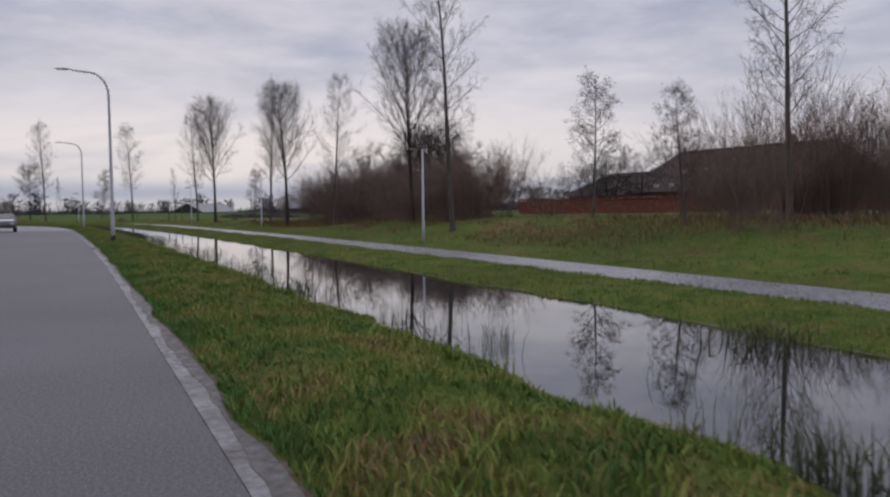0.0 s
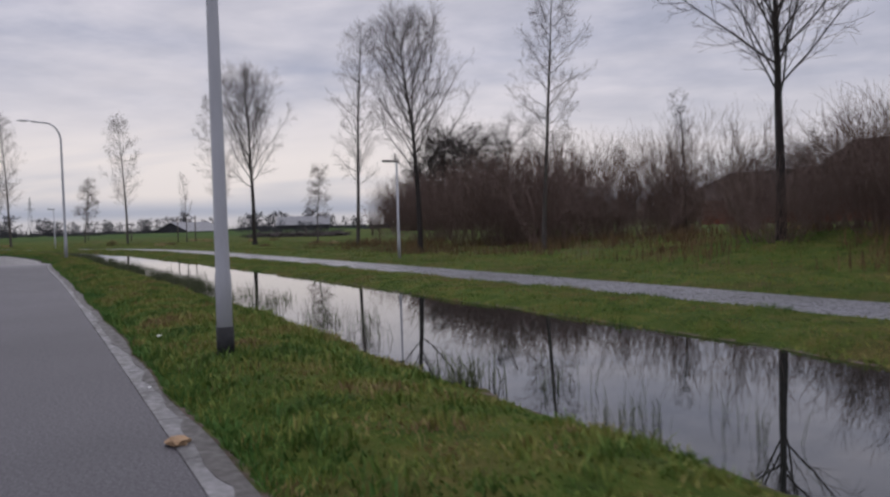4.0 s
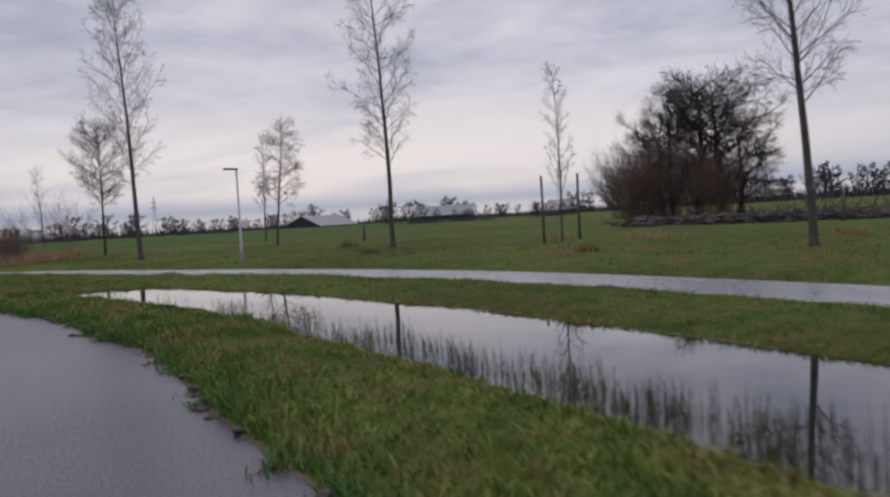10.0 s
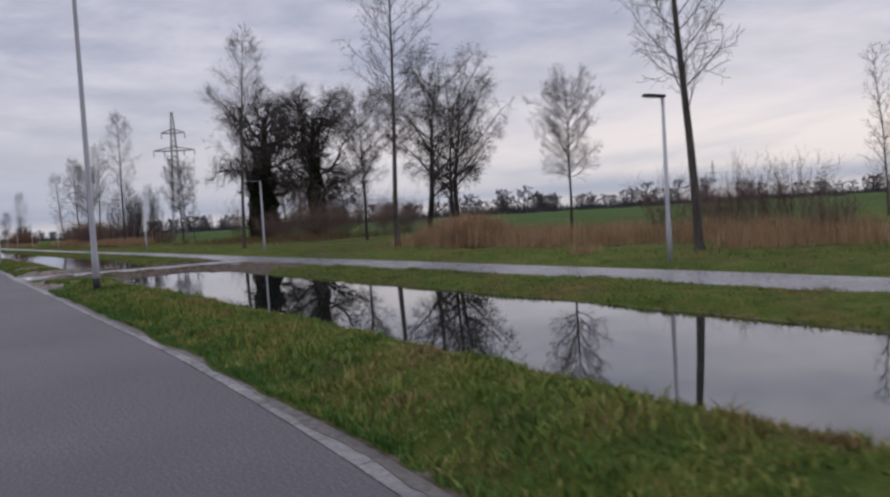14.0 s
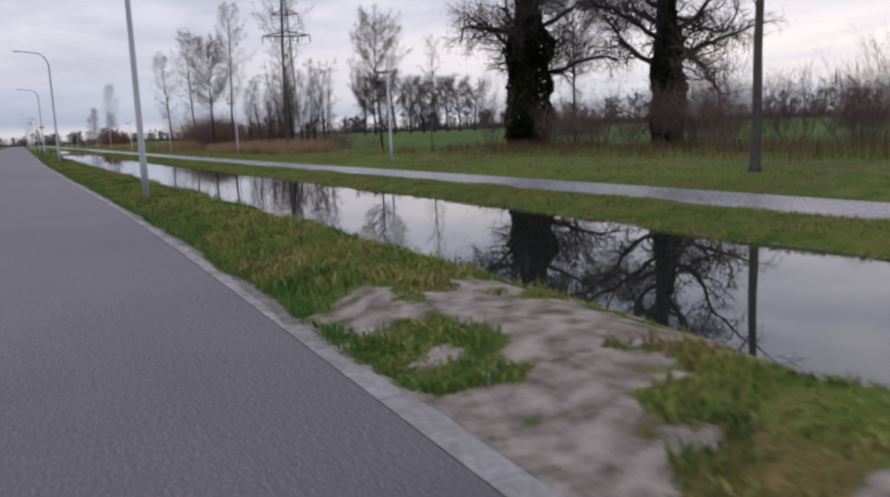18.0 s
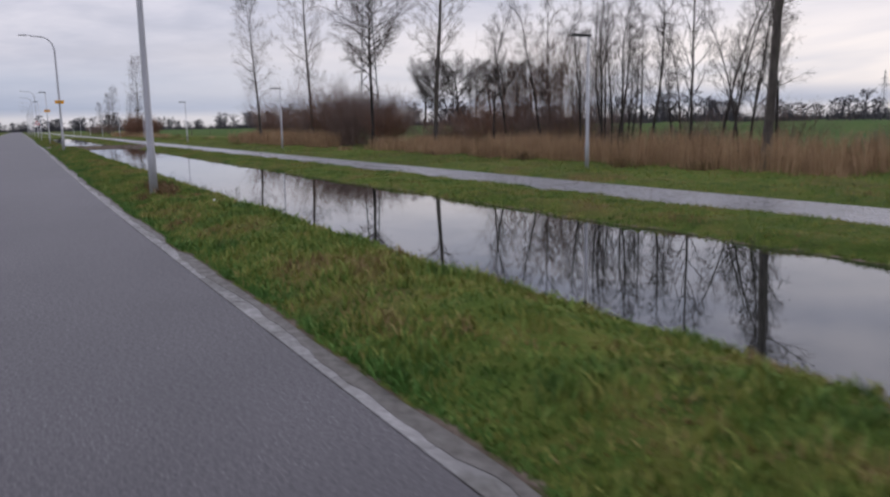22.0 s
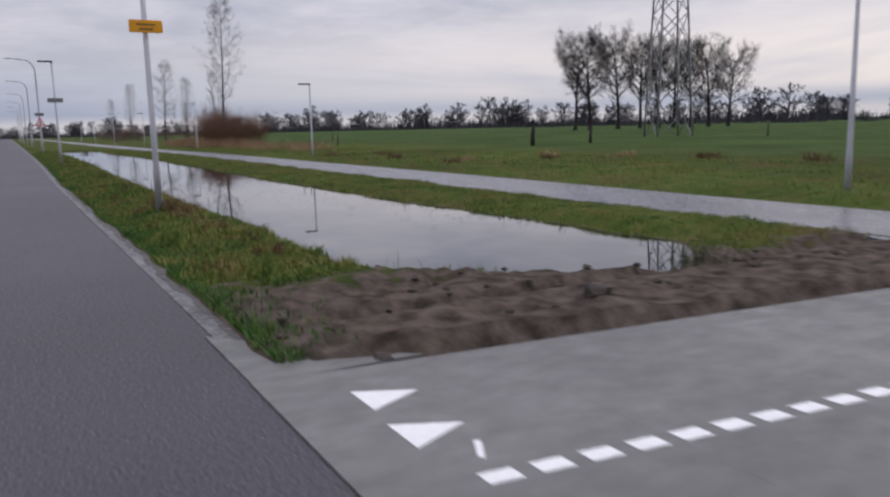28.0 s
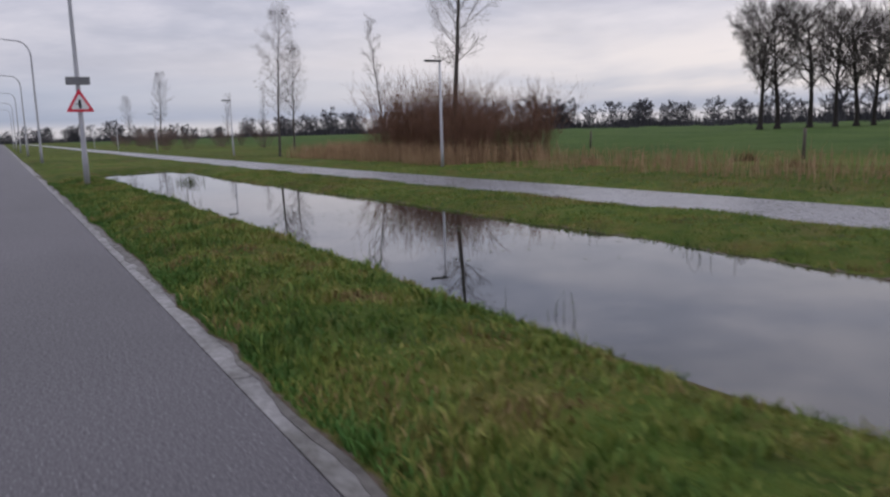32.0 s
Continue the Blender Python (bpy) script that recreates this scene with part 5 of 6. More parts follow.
# the far grove of old trees
for x, y, h in ((-67, 398, 23), (-62.5, 400, 27.5), (-58.5, 402, 26.5), (-69, 405, 20), (-55, 404, 20)):
    plant("grove_tree", x, y, h, label="large dark bare tree of a meadow grove", category="tree", group="grove on the meadow", wide=1.15)
for x, y, h in ((-75.5, 400, 10.5), (-74, 395, 12.5), (-71.5, 398, 14), (-69, 394, 13), (-65, 393, 12), (-61, 395, 12), (-72.5, 392, 9), (-57.5, 397, 9)):
    shrub("dense", x, y, h, 0.95, "tall brown leafless thicket at the foot of the grove", "thicket round the grove")
# belt behind the first poplars, open towards the farm
made = 0
while made < 30:
    x, y = (float(q) for q in uv(101 + 37 * rs.rand(), 19.5 + 10 * rs.rand() ** 1.3))
    if x + 22.5 < -0.045 * (y - 190):
        if made % 5 < 3:
            shrub("upright", x, y, rs.uniform(2.4, 4.4), 1.0, "leafless multi-stemmed shrub with thin upright stems", "shrub belt beside the farm")
        else:
            shrub("brown", x, y, rs.uniform(1.2, 2.6), 1.5, "dense leafless dark brown undergrowth shrub", "shrub belt beside the farm")
        made += 1
for u, v, h in ((121.8, 19.2, 4.0), (120.4, 21.0, 4.6), (119.0, 19.6, 4.2), (117.8, 21.4, 4.4), (122.6, 23.0, 4.6), (119.6, 24.0, 4.8), (114.0, 24.0, 2.2), (109.0, 26.5, 2.2)):
    x, y = spot(u, v)
    shrub("dense", x, y, h, 1.15, "dense rounded mass of leafless brown shrub", "shrub belt beside the farm")
x, y = spot(127.5, 25)
plant("alder", x, y, 6.8, label="broad dark bare tree behind the shrub belt", category="tree", wide=1.1, variant=0)
for u, v, h in ((112.5, 24, 6.2), (114.0, 25, 5.6), (127.0, 24, 5.0), (121.5, 26, 4.6)):
    x, y = spot(u, v)
    plant("young_alder", x, y, h, label="slim dark young alder among brown shrubs", category="alder", group="young alders beside the farm")
made = 0
while made < 44:
    x, y = rs.uniform(-13, 14), rs.uniform(206, 236)
    if x > -12.0 + 0.32 * (y - 212.6):
        shrub("tall" if made % 4 else "brown", x, y, rs.uniform(3.6, 5.4) if made % 4 else 3.0, 0.85, "tall leafless shrub with upright stems", "thicket beside the farm meadow")
        made += 1
# a loose clump of shrubs before the farm hedge
for x, y, h in ((-24.6, 228.6, 4.0), (-23.6, 227.6, 3.4), (-22.6, 228.2, 3.0), (-25.4, 231.0, 3.6), (-26.0, 233.2, 2.6), (-24.4, 230.0, 3.2)):
    shrub("upright" if h > 3.3 else "brown", x, y, h, 1.15, "leafless brown shrub with fine upright stems", "shrub clump before the farm hedge")
# round bushes before the farm and a fan thicket beside the tall poplar
for x, y, h, kind in ((-24.4, 234.7, 3.6, "dense"), (-23.1, 233.3, 4.0, "dense"), (-21.9, 235.3, 4.4, "upright"), (-45.2, 255.3, 3.2, "upright"), (-42.5, 256.5, 3.6, "dense"), (-41.1, 255.3, 4.2, "dense")):
    shrub(kind, x, y, h, 1.05, "rounded leafless brown bush on the rough verge", "bushes on the rough verge")
# low dark undergrowth in front of the belt
for k in range(16):
    x, y = uv(98 + 22 * rs.rand(), 17.5 + 12 * rs.rand())
    shrub("brown", float(x), float(y), rs.uniform(1.4, 3.0), 1.4, "low leafless dark brown undergrowth bush", "undergrowth beside the farm")
# rough scrub before the farm, behind the tall poplar
rq = np.random.RandomState(311)
for k in range(30):
    y = 220 + 10 * rq.rand()
    x = -16.6 + (0.115 + 0.33 * rq.rand()) * (y - 186)
    shrub("brown" if k % 3 else "upright", float(x), float(y), rq.uniform(2.0, 3.6) if k % 3 else rq.uniform(4.2, 6.2), 1.15, "bare dark brown scrub bush before the farm", "scrub before the farm")
# scrub round the bend and under the oaks
for k in range(16):
    x, y = uv(186 + 16 * rs.rand(), 17.5 + 5 * rs.rand())
    shrub("brown", float(x), float(y), rs.uniform(1.2, 2.4), 1.0, "low leafless brown scrub bush", "scrub on the bend")
for x, y, h in ((-103.7, 290.4, 4.2), (-107.5, 290.0, 3.4), (-110, 291, 3.0)):
    shrub("tall", x, y, h, 1.1, "leafless shrub fanning from the ground", "scrub on the bend")
for k in range(14):
    x, y = uv(232 + 26 * rs.rand(), 22 + 7 * rs.rand())
    shrub("tall", float(x), float(y), rs.uniform(2.5, 4.5), 1.0, "bare shrub with upright brown stems", "shrubs under the oaks")
ro = np.random.RandomState(78)
for k in range(15):
    x, y = uv(238 + 20 * ro.rand(), 23 + 11 * ro.rand())
    shrub("dense" if k % 4 == 0 else "brown", float(x), float(y), ro.uniform(1.7, 3.3), 1.25, "low leafless brown bush under the oaks", "shrubs under the oaks")
# thickets along the straight
for k in range(30):
    x, y = uv(275 + 15 * rs.rand(), 16.2 + 6.5 * rs.rand())
    plant("young_alder", float(x), float(y), rs.uniform(4.5, 7.6), label="slim dark young alder in a loose row", category="alder", group="young alders along the straight")
for k in range(14):
    x, y = uv(272 + 20 * rs.rand(), 19 + 6 * rs.rand())
    shrub("brown", float(x), float(y), rs.uniform(0.9, 2.0), 1.5, "low leafless brown undergrowth bush", "undergrowth along the straight")
for k in range(16):
    x, y = uv(286 + 18 * rs.rand(), 17 + 4.5 * rs.rand())
    shrub("russet" if k % 3 else "dense", float(x), float(y), rs.uniform(1.4, 2.6), 1.25, "low russet-brown leafless bush behind the reeds", "undergrowth along the straight")
for k in range(4):
    x, y = uv(284 + 5 * rs.rand(), 17 + 5 * rs.rand())
    shrub("tall", float(x), float(y), rs.uniform(4.0, 6.4), 0.9, "upright bare shrub in a thicket", "thicket along the straight")
for k in range(17):
    x, y = uv(301 + 31 * rs.rand(), 16.2 + 4.5 * rs.rand())
    shrub("brown" if k % 2 else "russet", float(x), float(y), rs.uniform(2.2, 3.6), 1.1, "leafless brown roadside shrub", "thicket along the straight")
for u, v, h in ((315.5, 18.5, 2.6), (314.0, 19.5, 3.0), (309.8, 18.5, 3.3), (308.8, 19.5, 3.5), (305.8, 18.5, 3.0)):
    shrub("dense", *spot(u, v), h, 0.95, "rounded mass of leafless brown shrub behind reeds", "thicket along the straight")
for k in range(7):
    x, y = uv(311 + 15 * rs.rand(), 16.5 + 3 * rs.rand())
    shrub("tall", float(x), float(y), rs.uniform(3.6, 5.2), 1.2, "fan-shaped bare shrub among reeds", "thicket along the straight")
for k in range(20):
    x, y = uv(401 + 14 * rs.rand(), 15 + 4.5 * rs.rand())
    shrub("russet", float(x), float(y), rs.uniform(2.0, 4.3), 0.95, "russet leafless willow shrub in a thicket", "russet thicket")
for k in range(20):
    x, y = uv(445 + 110 * rs.rand(), 14 + 14 * rs.rand())
    shrub("brown", float(x), float(y), rs.uniform(1.5, 3.5), 1.2, "small leafless shrub beside the path", "far shrubs along the path")


def blades(name, u, v, h, width, material, label, category, lean=0.35, seed=0, tip=0.25, base=None, mid=True):
    """Stalks or blades of grass as real slivers, bent at half height; u, v, h are arrays."""
    rs_ = np.random.RandomState(seed)
    n = len(u)
    x, y = uv(u, v)
    z = ground_z(u, v) - 0.01 if base is None else np.full(n, base)
    p = np.stack([x, y, z], 1)
    az = rs_.rand(n) * math.tau
    side = np.stack([np.cos(az), np.sin(az), np.zeros(n)], 1) * (width * rs_.uniform(0.7, 1.3, n))[:, None]
    la = rs_.rand(n) * math.tau
    tilt = np.stack([np.cos(la), np.sin(la), np.zeros(n)], 1) * (h * lean * rs_.rand(n))[:, None]
    upv = np.array((0, 0, 1.0)) * h[:, None]
    if mid:
        v5 = np.stack([p - side, p + side, p + side * 0.75 + upv * 0.55 + tilt * 0.35, p - side * 0.75 + upv * 0.55 + tilt * 0.35, p + upv * (1 - tip * rs_.rand(n))[:, None] + tilt], 1).reshape(-1, 3)
        i = np.arange(n)[:, None] * 5
        t = np.concatenate([i + (0, 1, 2), i + (0, 2, 3), i + (3, 2, 4)])
    else:
        v5 = np.stack([p - side, p + side, p + upv + tilt], 1).reshape(-1, 3)
        t = np.arange(n)[:, None] * 3 + (0, 1, 2)
    o = new(name, raw_mesh(name, v5, t, material))
    return tagged(o, label, category, kind="stuff")


def scatter(n, u0, u1, vfun0, vfun1, seed):
    rs_ = np.random.RandomState(seed)
    u = rs_.uniform(u0, u1, n)
    v = vfun0(u) + (vfun1(u) - vfun0(u)) * rs_.rand(n)
    return u, v, rs_


near0 = lambda u: edge_in(u) + 0.03
near1 = lambda u: np.interp(u, WU, W_NEAR) + 0.1
for k, (u0, u1) in enumerate(((58, 120), (120, 175), (175, 230), (230, 290), (290, 345), (345, 405))):
    u, v, rs_ = scatter(int((u1 - u0) * 1750), u0, u1, near0, near1, 100 + k)
    clump = lumps(u * 1.8, v * 1.8) * 0.5 + 0.5
    keep = (soil_amount(u, v) < 0.30 + 0.35 * clump) & (pond_depth(u, v) < 0.02)
    u, v, clump = u[keep], v[keep], clump[keep]
    fine_ = lumps(u * 5.5, v * 5.5) * 0.5 + 0.5
    h = (0.026 + 0.05 * clump ** 2 + 0.105 * fine_ ** 3 + 0.03 * (lumps(u * 0.7, v * 1.2) > 0.3)) * rs_.uniform(0.6, 1.4, len(u))
    blades("verge_grass", u, v, h, 0.0085, BLADES, "damp green and straw-coloured winter grass on the verge", "grass", 0.9, 200 + k)
    # taller dark turf overhanging the concrete band
    n_ = int((u1 - u0) * 640)
    u = rs_.uniform(u0, u1, n_)
    v = edge_in(u) + 0.02 + np.abs(rs_.normal(size=n_)) * np.where(rs_.rand(n_) < 0.5, 0.10, 0.30)
    keep = (soil_amount(u, v) < np.where((u > 203) & (u < 228), 0.62, 0.9)) & (crossing_dist(u, v) > 0.3) & (rs_.rand(n_) < 0.55 + 0.45 * lumps(u * 1.6, v * 2.0))
    u, v = u[keep], v[keep]
    blades("edge_turf", u, v, rs_.uniform(0.05, 0.13, len(u)) * (0.8 + 0.4 * lumps(u * 2.2, v * 0 + 3)) * (1 + 0.6 * ss(131, 135, u) * ss(186, 182, u)), 0.007, EDGEBLADES, "dark green turf hanging over the road edge", "grass", 0.9, 260 + k)
    # ground between the ponds
    u, v, rs_ = scatter(int((u1 - u0) * 1500), u0, u1, near1, lambda q: np.interp(q, WU, W_FAR) + 0.1, 360 + k)
    keep = (pond_depth(u, v) < 0.02) & (soil_amount(u, v) < 0.35 + 0.35 * (lumps(u * 1.8, v * 1.8) * 0.5 + 0.5)) & (crossing_dist(u, v) > 0.15)
    u, v = u[keep], v[keep]
    if len(u):
        blades("saddle_grass", u, v, (0.04 + 0.09 * (lumps(u * 4.5, v * 4.5) * 0.5 + 0.5) ** 2) * rs_.uniform(0.6, 1.4, len(u)), 0.0085, BLADES, "green winter grass between the ponds", "grass", 0.9, 460 + k)
    # between the water and the path
    u, v, rs_ = scatter(int((u1 - u0) * 800), u0, u1, lambda q: np.interp(q, WU, W_FAR) - 0.1, lambda q: np.interp(q, WU, P_NEAR), 300 + k)
    clump = lumps(u * 1.5, v * 1.5) * 0.5 + 0.5
    keep = (soil_amount(u, v) < 0.35 + 0.35 * clump) & (pond_depth(u, v) < 0.02)
    u, v, clump = u[keep], v[keep], clump[keep]
    blades("bank_grass", u, v, (0.025 + 0.05 * clump) * rs_.uniform(0.6, 1.4, len(u)), 0.010, BLADES, "green winter grass on the bank beside the path", "grass", 0.8, 400 + k, mid=False)
    # beyond the path
    u, v, rs_ = scatter(int((u1 - u0) * 420), u0, u1, lambda q: np.interp(q, WU, P_FAR) + 0.03, lambda q: np.interp(q, WU, P_FAR) + 9, 500 + k)
    clump = lumps(u * 0.9, v * 0.9) * 0.5 + 0.5
    blades("outer_verge_grass", u, v, (0.03 + 0.08 * clump) * rs_.uniform(0.6, 1.4, len(u)), 0.013, BLADES, "green winter grass beyond the cycle path", "grass", 0.8, 600 + k, mid=False)

# rushes standing in the shallow water of the first pond
u, v, rs_ = scatter(26000, 100, 152, lambda q: np.interp(q, WU, W_NEAR) - 0.05, lambda q: np.interp(q, WU, W_NEAR) + 1.25, 55)
out_ = (v - np.interp(u, WU, W_NEAR)) / 1.25
keep = rs_.rand(len(u)) < (1.0 - 0.75 * out_) * ss(-0.55, 0.45, lumps(u * 1.1, v * 2.2) + 0.4 * lumps(u * 3.3, v * 3.3) - 0.5 * out_) * ss(98, 112, u) * ss(152, 142, u) * (np.hypot(u - 131.4, v - 2.6) > 0.55)
u, v, out_ = u[keep], v[keep], out_[keep]
blades("water_rushes", u, v, rs_.uniform(0.16, 0.42, len(u)) * (1.05 - 0.45 * out_), 0.0042, WATERREED, "dense dark green rushes standing in the ditch water", "rushes", 0.35, 11, base=-0.05)
rs = np.random.RandomState(5)
cu_, cv_ = [], []
for k in range(330):
    u = rs.uniform(58, 165) if k < 190 else rs.uniform(108, 152)
    wn_ = np.interp(u, WU, W_NEAR)
    v = wn_ + abs(rs.normal()) * (0.5 if k < 190 else 0.14) + 0.02
    n = rs.randint(8, 34)
    cu_.append(u + rs.normal(size=n) * 0.16)
    cv_.append(v + rs.normal(size=n) * 0.12)
cu_, cv_ = np.concatenate(cu_), np.concatenate(cv_)
away = crossing_dist(cu_) > 1.2
cu_, cv_ = cu_[away], cv_[away]
blades("water_rushes", cu_, cv_, rs.uniform(0.12, 0.40, len(cu_)), 0.0035, WATERREED, "thin grey-green rushes standing in the ditch water", "rushes", 0.4, 9, base=-0.05)
cu_, cv_ = [], []
for k in range(120):
    u = rs.uniform(217, 415)
    n = rs.randint(3, 12)
    v = (np.interp(u, WU, W_NEAR) if rs.rand() < 0.75 else np.interp(u, WU, W_FAR) - 0.4) + abs(rs.normal()) * 0.25
    cu_.append(u + rs.normal(size=n) * 0.2)
    cv_.append(v + rs.normal(size=n) * 0.1)
cu_, cv_ = np.concatenate(cu_), np.concatenate(cv_)
away = crossing_dist(cu_) > 1.2
cu_, cv_ = cu_[away], cv_[away]
blades("water_rushes", cu_, cv_, rs.uniform(0.10, 0.32, len(cu_)), 0.004, WATERREED, "sparse short rushes in the ditch water", "rushes", 0.5, 10, base=-0.05)
# dry reed beds and rough tan grass under the trees
for k, (u0, u1, v0, v1, n, h0, h1) in enumerate(((301, 331, 15.0, 18.6, 12000, 0.7, 1.4), (286, 302, 15.0, 18.4, 7000, 0.4, 1.05), (271, 288, 15.2, 18.8, 8000, 0.5, 1.3), (78, 90, 13.6, 19.5, 2600, 0.1, 0.32), (84, 92, 15.5, 18.5, 900, 0.1, 0.3), (184, 214, 15.2, 20, 15000, 0.3, 0.95), (228, 262, 18, 26, 5000, 0.3, 0.8), (98, 135, 14.5, 20, 7000, 0.2, 0.6), (400, 420, 13.6, 19, 7000, 0.5, 1.2), (378, 398, 14.5, 18, 1500, 0.3, 0.9), (206.5, 211.5, 16.2, 18.2, 2200, 0.9, 1.5))):
    u, v, rs_ = scatter(n, u0, u1, lambda q: np.full(len(q), v0), lambda q: np.full(len(q), v1), 700 + k)
    keep = lumps(u * 0.45, v * 0.45) > -0.35
    u, v = u[keep], v[keep]
    blades("dry_reeds", u, v, rs_.uniform(h0, h1, len(u)), 0.010, DEADGRASS if u0 in (78, 98, 186, 228) else REED, "dry tan reeds and rough grass", "reeds", 0.35, 800 + k)

# ---- farm, hedge, barns, pylon, far woods ----


def farmhouse():
    p0, p1 = Vector((-5.4, 292.2, 0)), Vector((9.2, 275.4, 0))
    ax = (p1 - p0).normalized()
    turn = math.degrees(math.atan2(ax.y, ax.x))
    t = thing("farmhouse", *(p0 + p1).xy / 2, 0.85, turn, label="long low farmhouse with a big dark brown hipped roof", category="house")
    L, W, EV, RG = (p1 - p0).length / 2, 7.2, 2.3, 7.5
    bm = bmesh.new()
    box(bm, (-L - 3.2, -W + 0.5, -0.2), (L + 3.2, W - 0.5, EV + 0.2))
    part("wall", bm, BRICK, t)
    bm = bmesh.new()
    lo = [bm.verts.new(q) for q in ((-L - 4, -W, EV), (L + 4, -W, EV), (L + 4, W, EV), (-L - 4, W, EV))]
    hi = [bm.verts.new(q) for q in ((-L, 0, RG), (L, 0, RG))]
    for f in ((lo[0], lo[1], hi[1], hi[0]), (lo[2], lo[3], hi[0], hi[1]), (lo[1], lo[2], hi[1]), (lo[3], lo[0], hi[0]), (lo[3], lo[2], lo[1], lo[0])):
        bm.faces.new(f)
    roof = part("roof", bm, THATCH, t, "dark brown thatch-like roof")
    bm = bmesh.new()
    box(bm, (-L, -0.25, RG - 0.12), (L, 0.25, RG + 0.12), 0.08)
    part("ridge", bm, DARKBARK, roof)
    bm = bmesh.new()
    box(bm, (L * 0.45, -0.4, RG - 0.6), (L * 0.45 + 0.8, 0.4, RG + 1.0), 0.04)
    part("chimney", bm, BRICK, roof)
    # gabled dormer towards the road, with its window
    for gx, gw in ((3.8, 2.6),):
        bm = bmesh.new()
        q = [(gx - gw, -W - 0.6, 1.2), (gx + gw, -W - 0.6, 1.2), (gx + gw, -W - 0.6, 2.3), (gx, -W - 0.6, 4.1), (gx - gw, -W - 0.6, 2.3)]
        f0 = [bm.verts.new(c) for c in q]
        f1 = [bm.verts.new((c[0], -1.5, c[2])) for c in q]
        bm.faces.new(f0)
        for i in range(5):
            bm.faces.new((f0[i], f1[i], f1[(i + 1) % 5], f0[(i + 1) % 5]))
        bmesh.ops.recalc_face_normals(bm, faces=bm.faces[:])
        part("gable", bm, BRICK, t)
        bm = bmesh.new()
        for s in (-1, 1):
            a_ = [(gx, -W - 0.9, 4.25), (gx + s * (gw + 0.4), -W - 0.9, 2.1), (gx + s * (gw + 0.4), -1.0, 2.1), (gx, -1.0, 4.25)]
            bm.faces.new([bm.verts.new(c) for c in a_])
        r = bmesh.ops.extrude_face_region(bm, geom=bm.faces[:])
        for e in r["geom"]:
            if isinstance(e, bmesh.types.BMVert):
                e.co.z += 0.18
        bmesh.ops.recalc_face_normals(bm, faces=bm.faces[:])
        part("gable_roof", bm, THATCH, t)
        w = bmesh.new()
        box(w, (gx + 0.7, -W - 0.65, 1.2), (gx + 1.5, -W - 0.58, 2.0))
        part("window", w, GLASS, t)
    for wx, wz in ((-6.5, 4.6), (-3.6, 4.9), (-9.0, 3.0), (-6.6, 3.0), (-0.4, 5.8), (9.3, 4.8)):
        yy = -W * (1 - (wz - EV) / (RG - EV)) - 0.05
        w = bmesh.new()
        box(w, (wx - 0.35, yy - 0.12, wz - 0.3), (wx + 0.35, yy + 0.1, wz + 0.3), 0.02)
        sk = part("roof_window", w, LENS, t, "small pale roof window")
    return t


farmhouse()
shed = thing("outbuilding", -10.5, 305, 0.85, -49, label="low outbuilding with a dark hipped roof beside the farmhouse", category="barn")
bm = bmesh.new()
box(bm, (-9, -5, -0.2), (9, 5, 2.4))
part("wall", bm, BRICK, shed)
bm = bmesh.new()
lo = [bm.verts.new(q) for q in ((-10, -6, 2.2), (10, -6, 2.2), (10, 6, 2.2), (-10, 6, 2.2))]
hi = [bm.verts.new(q) for q in ((-5, 0, 5.6), (6, 0, 5.6))]
for f in ((lo[0], lo[1], hi[1], hi[0]), (lo[2], lo[3], hi[0], hi[1]), (lo[1], lo[2], hi[1]), (lo[3], lo[0], hi[0])):
    bm.faces.new(f)
part("roof", bm, THATCH, shed)
for x, y, h in ((-14.5, 280, 7.0), (-10.5, 283, 6.5), (-17.5, 284, 6.2)):
    plant("alder", x, y, h, z=0.8, label="dark bushy tree beside the farm", category="tree", group="farm trees", wide=1.3)

# hedge: many small russet leaves on a clipped body
hp0, hp1 = Vector((-24.0, 267.0, 0)), Vector((30.0, 241.0, 0))
hd = (hp1 - hp0)
rs = np.random.RandomState(3)
n = 26000
f = rs.rand(n)
face = rs.rand(n)
px = hp0.x + hd.x * f
py = hp0.y + hd.y * f
nx_, ny_ = hd.normalized().y, -hd.normalized().x
off = np.where(face < 0.6, 0.5, rs.uniform(-0.5, 0.5, n)) + rs.normal(size=n) * 0.05
zz = np.where(face < 0.6, rs.uniform(0, 1.35, n), 1.35) + rs.normal(size=n) * 0.06
lv = Leaves()
lv.p, lv.s = list(np.stack([px - nx_ * off, py - ny_ * off, 0.85 + zz], 1)), list(rs.uniform(0.07, 0.14, n))
hedge = tagged(new("hedge"), "clipped russet beech hedge in front of the farm", "hedge")
ho = new("leaves", lv.mesh("hedge_leaves", HEDGEM, rs))
ho.parent = hedge
bm = bmesh.new()
box(bm, (0, -0.42, 0), (hd.length, 0.42, 1.28), 0.05)
core = part("body", bm, HEDGEM, hedge)
core.matrix_basis = pose(hp0.x, hp0.y, 0.75, 0, 0, math.degrees(math.atan2(hd.y, hd.x)))


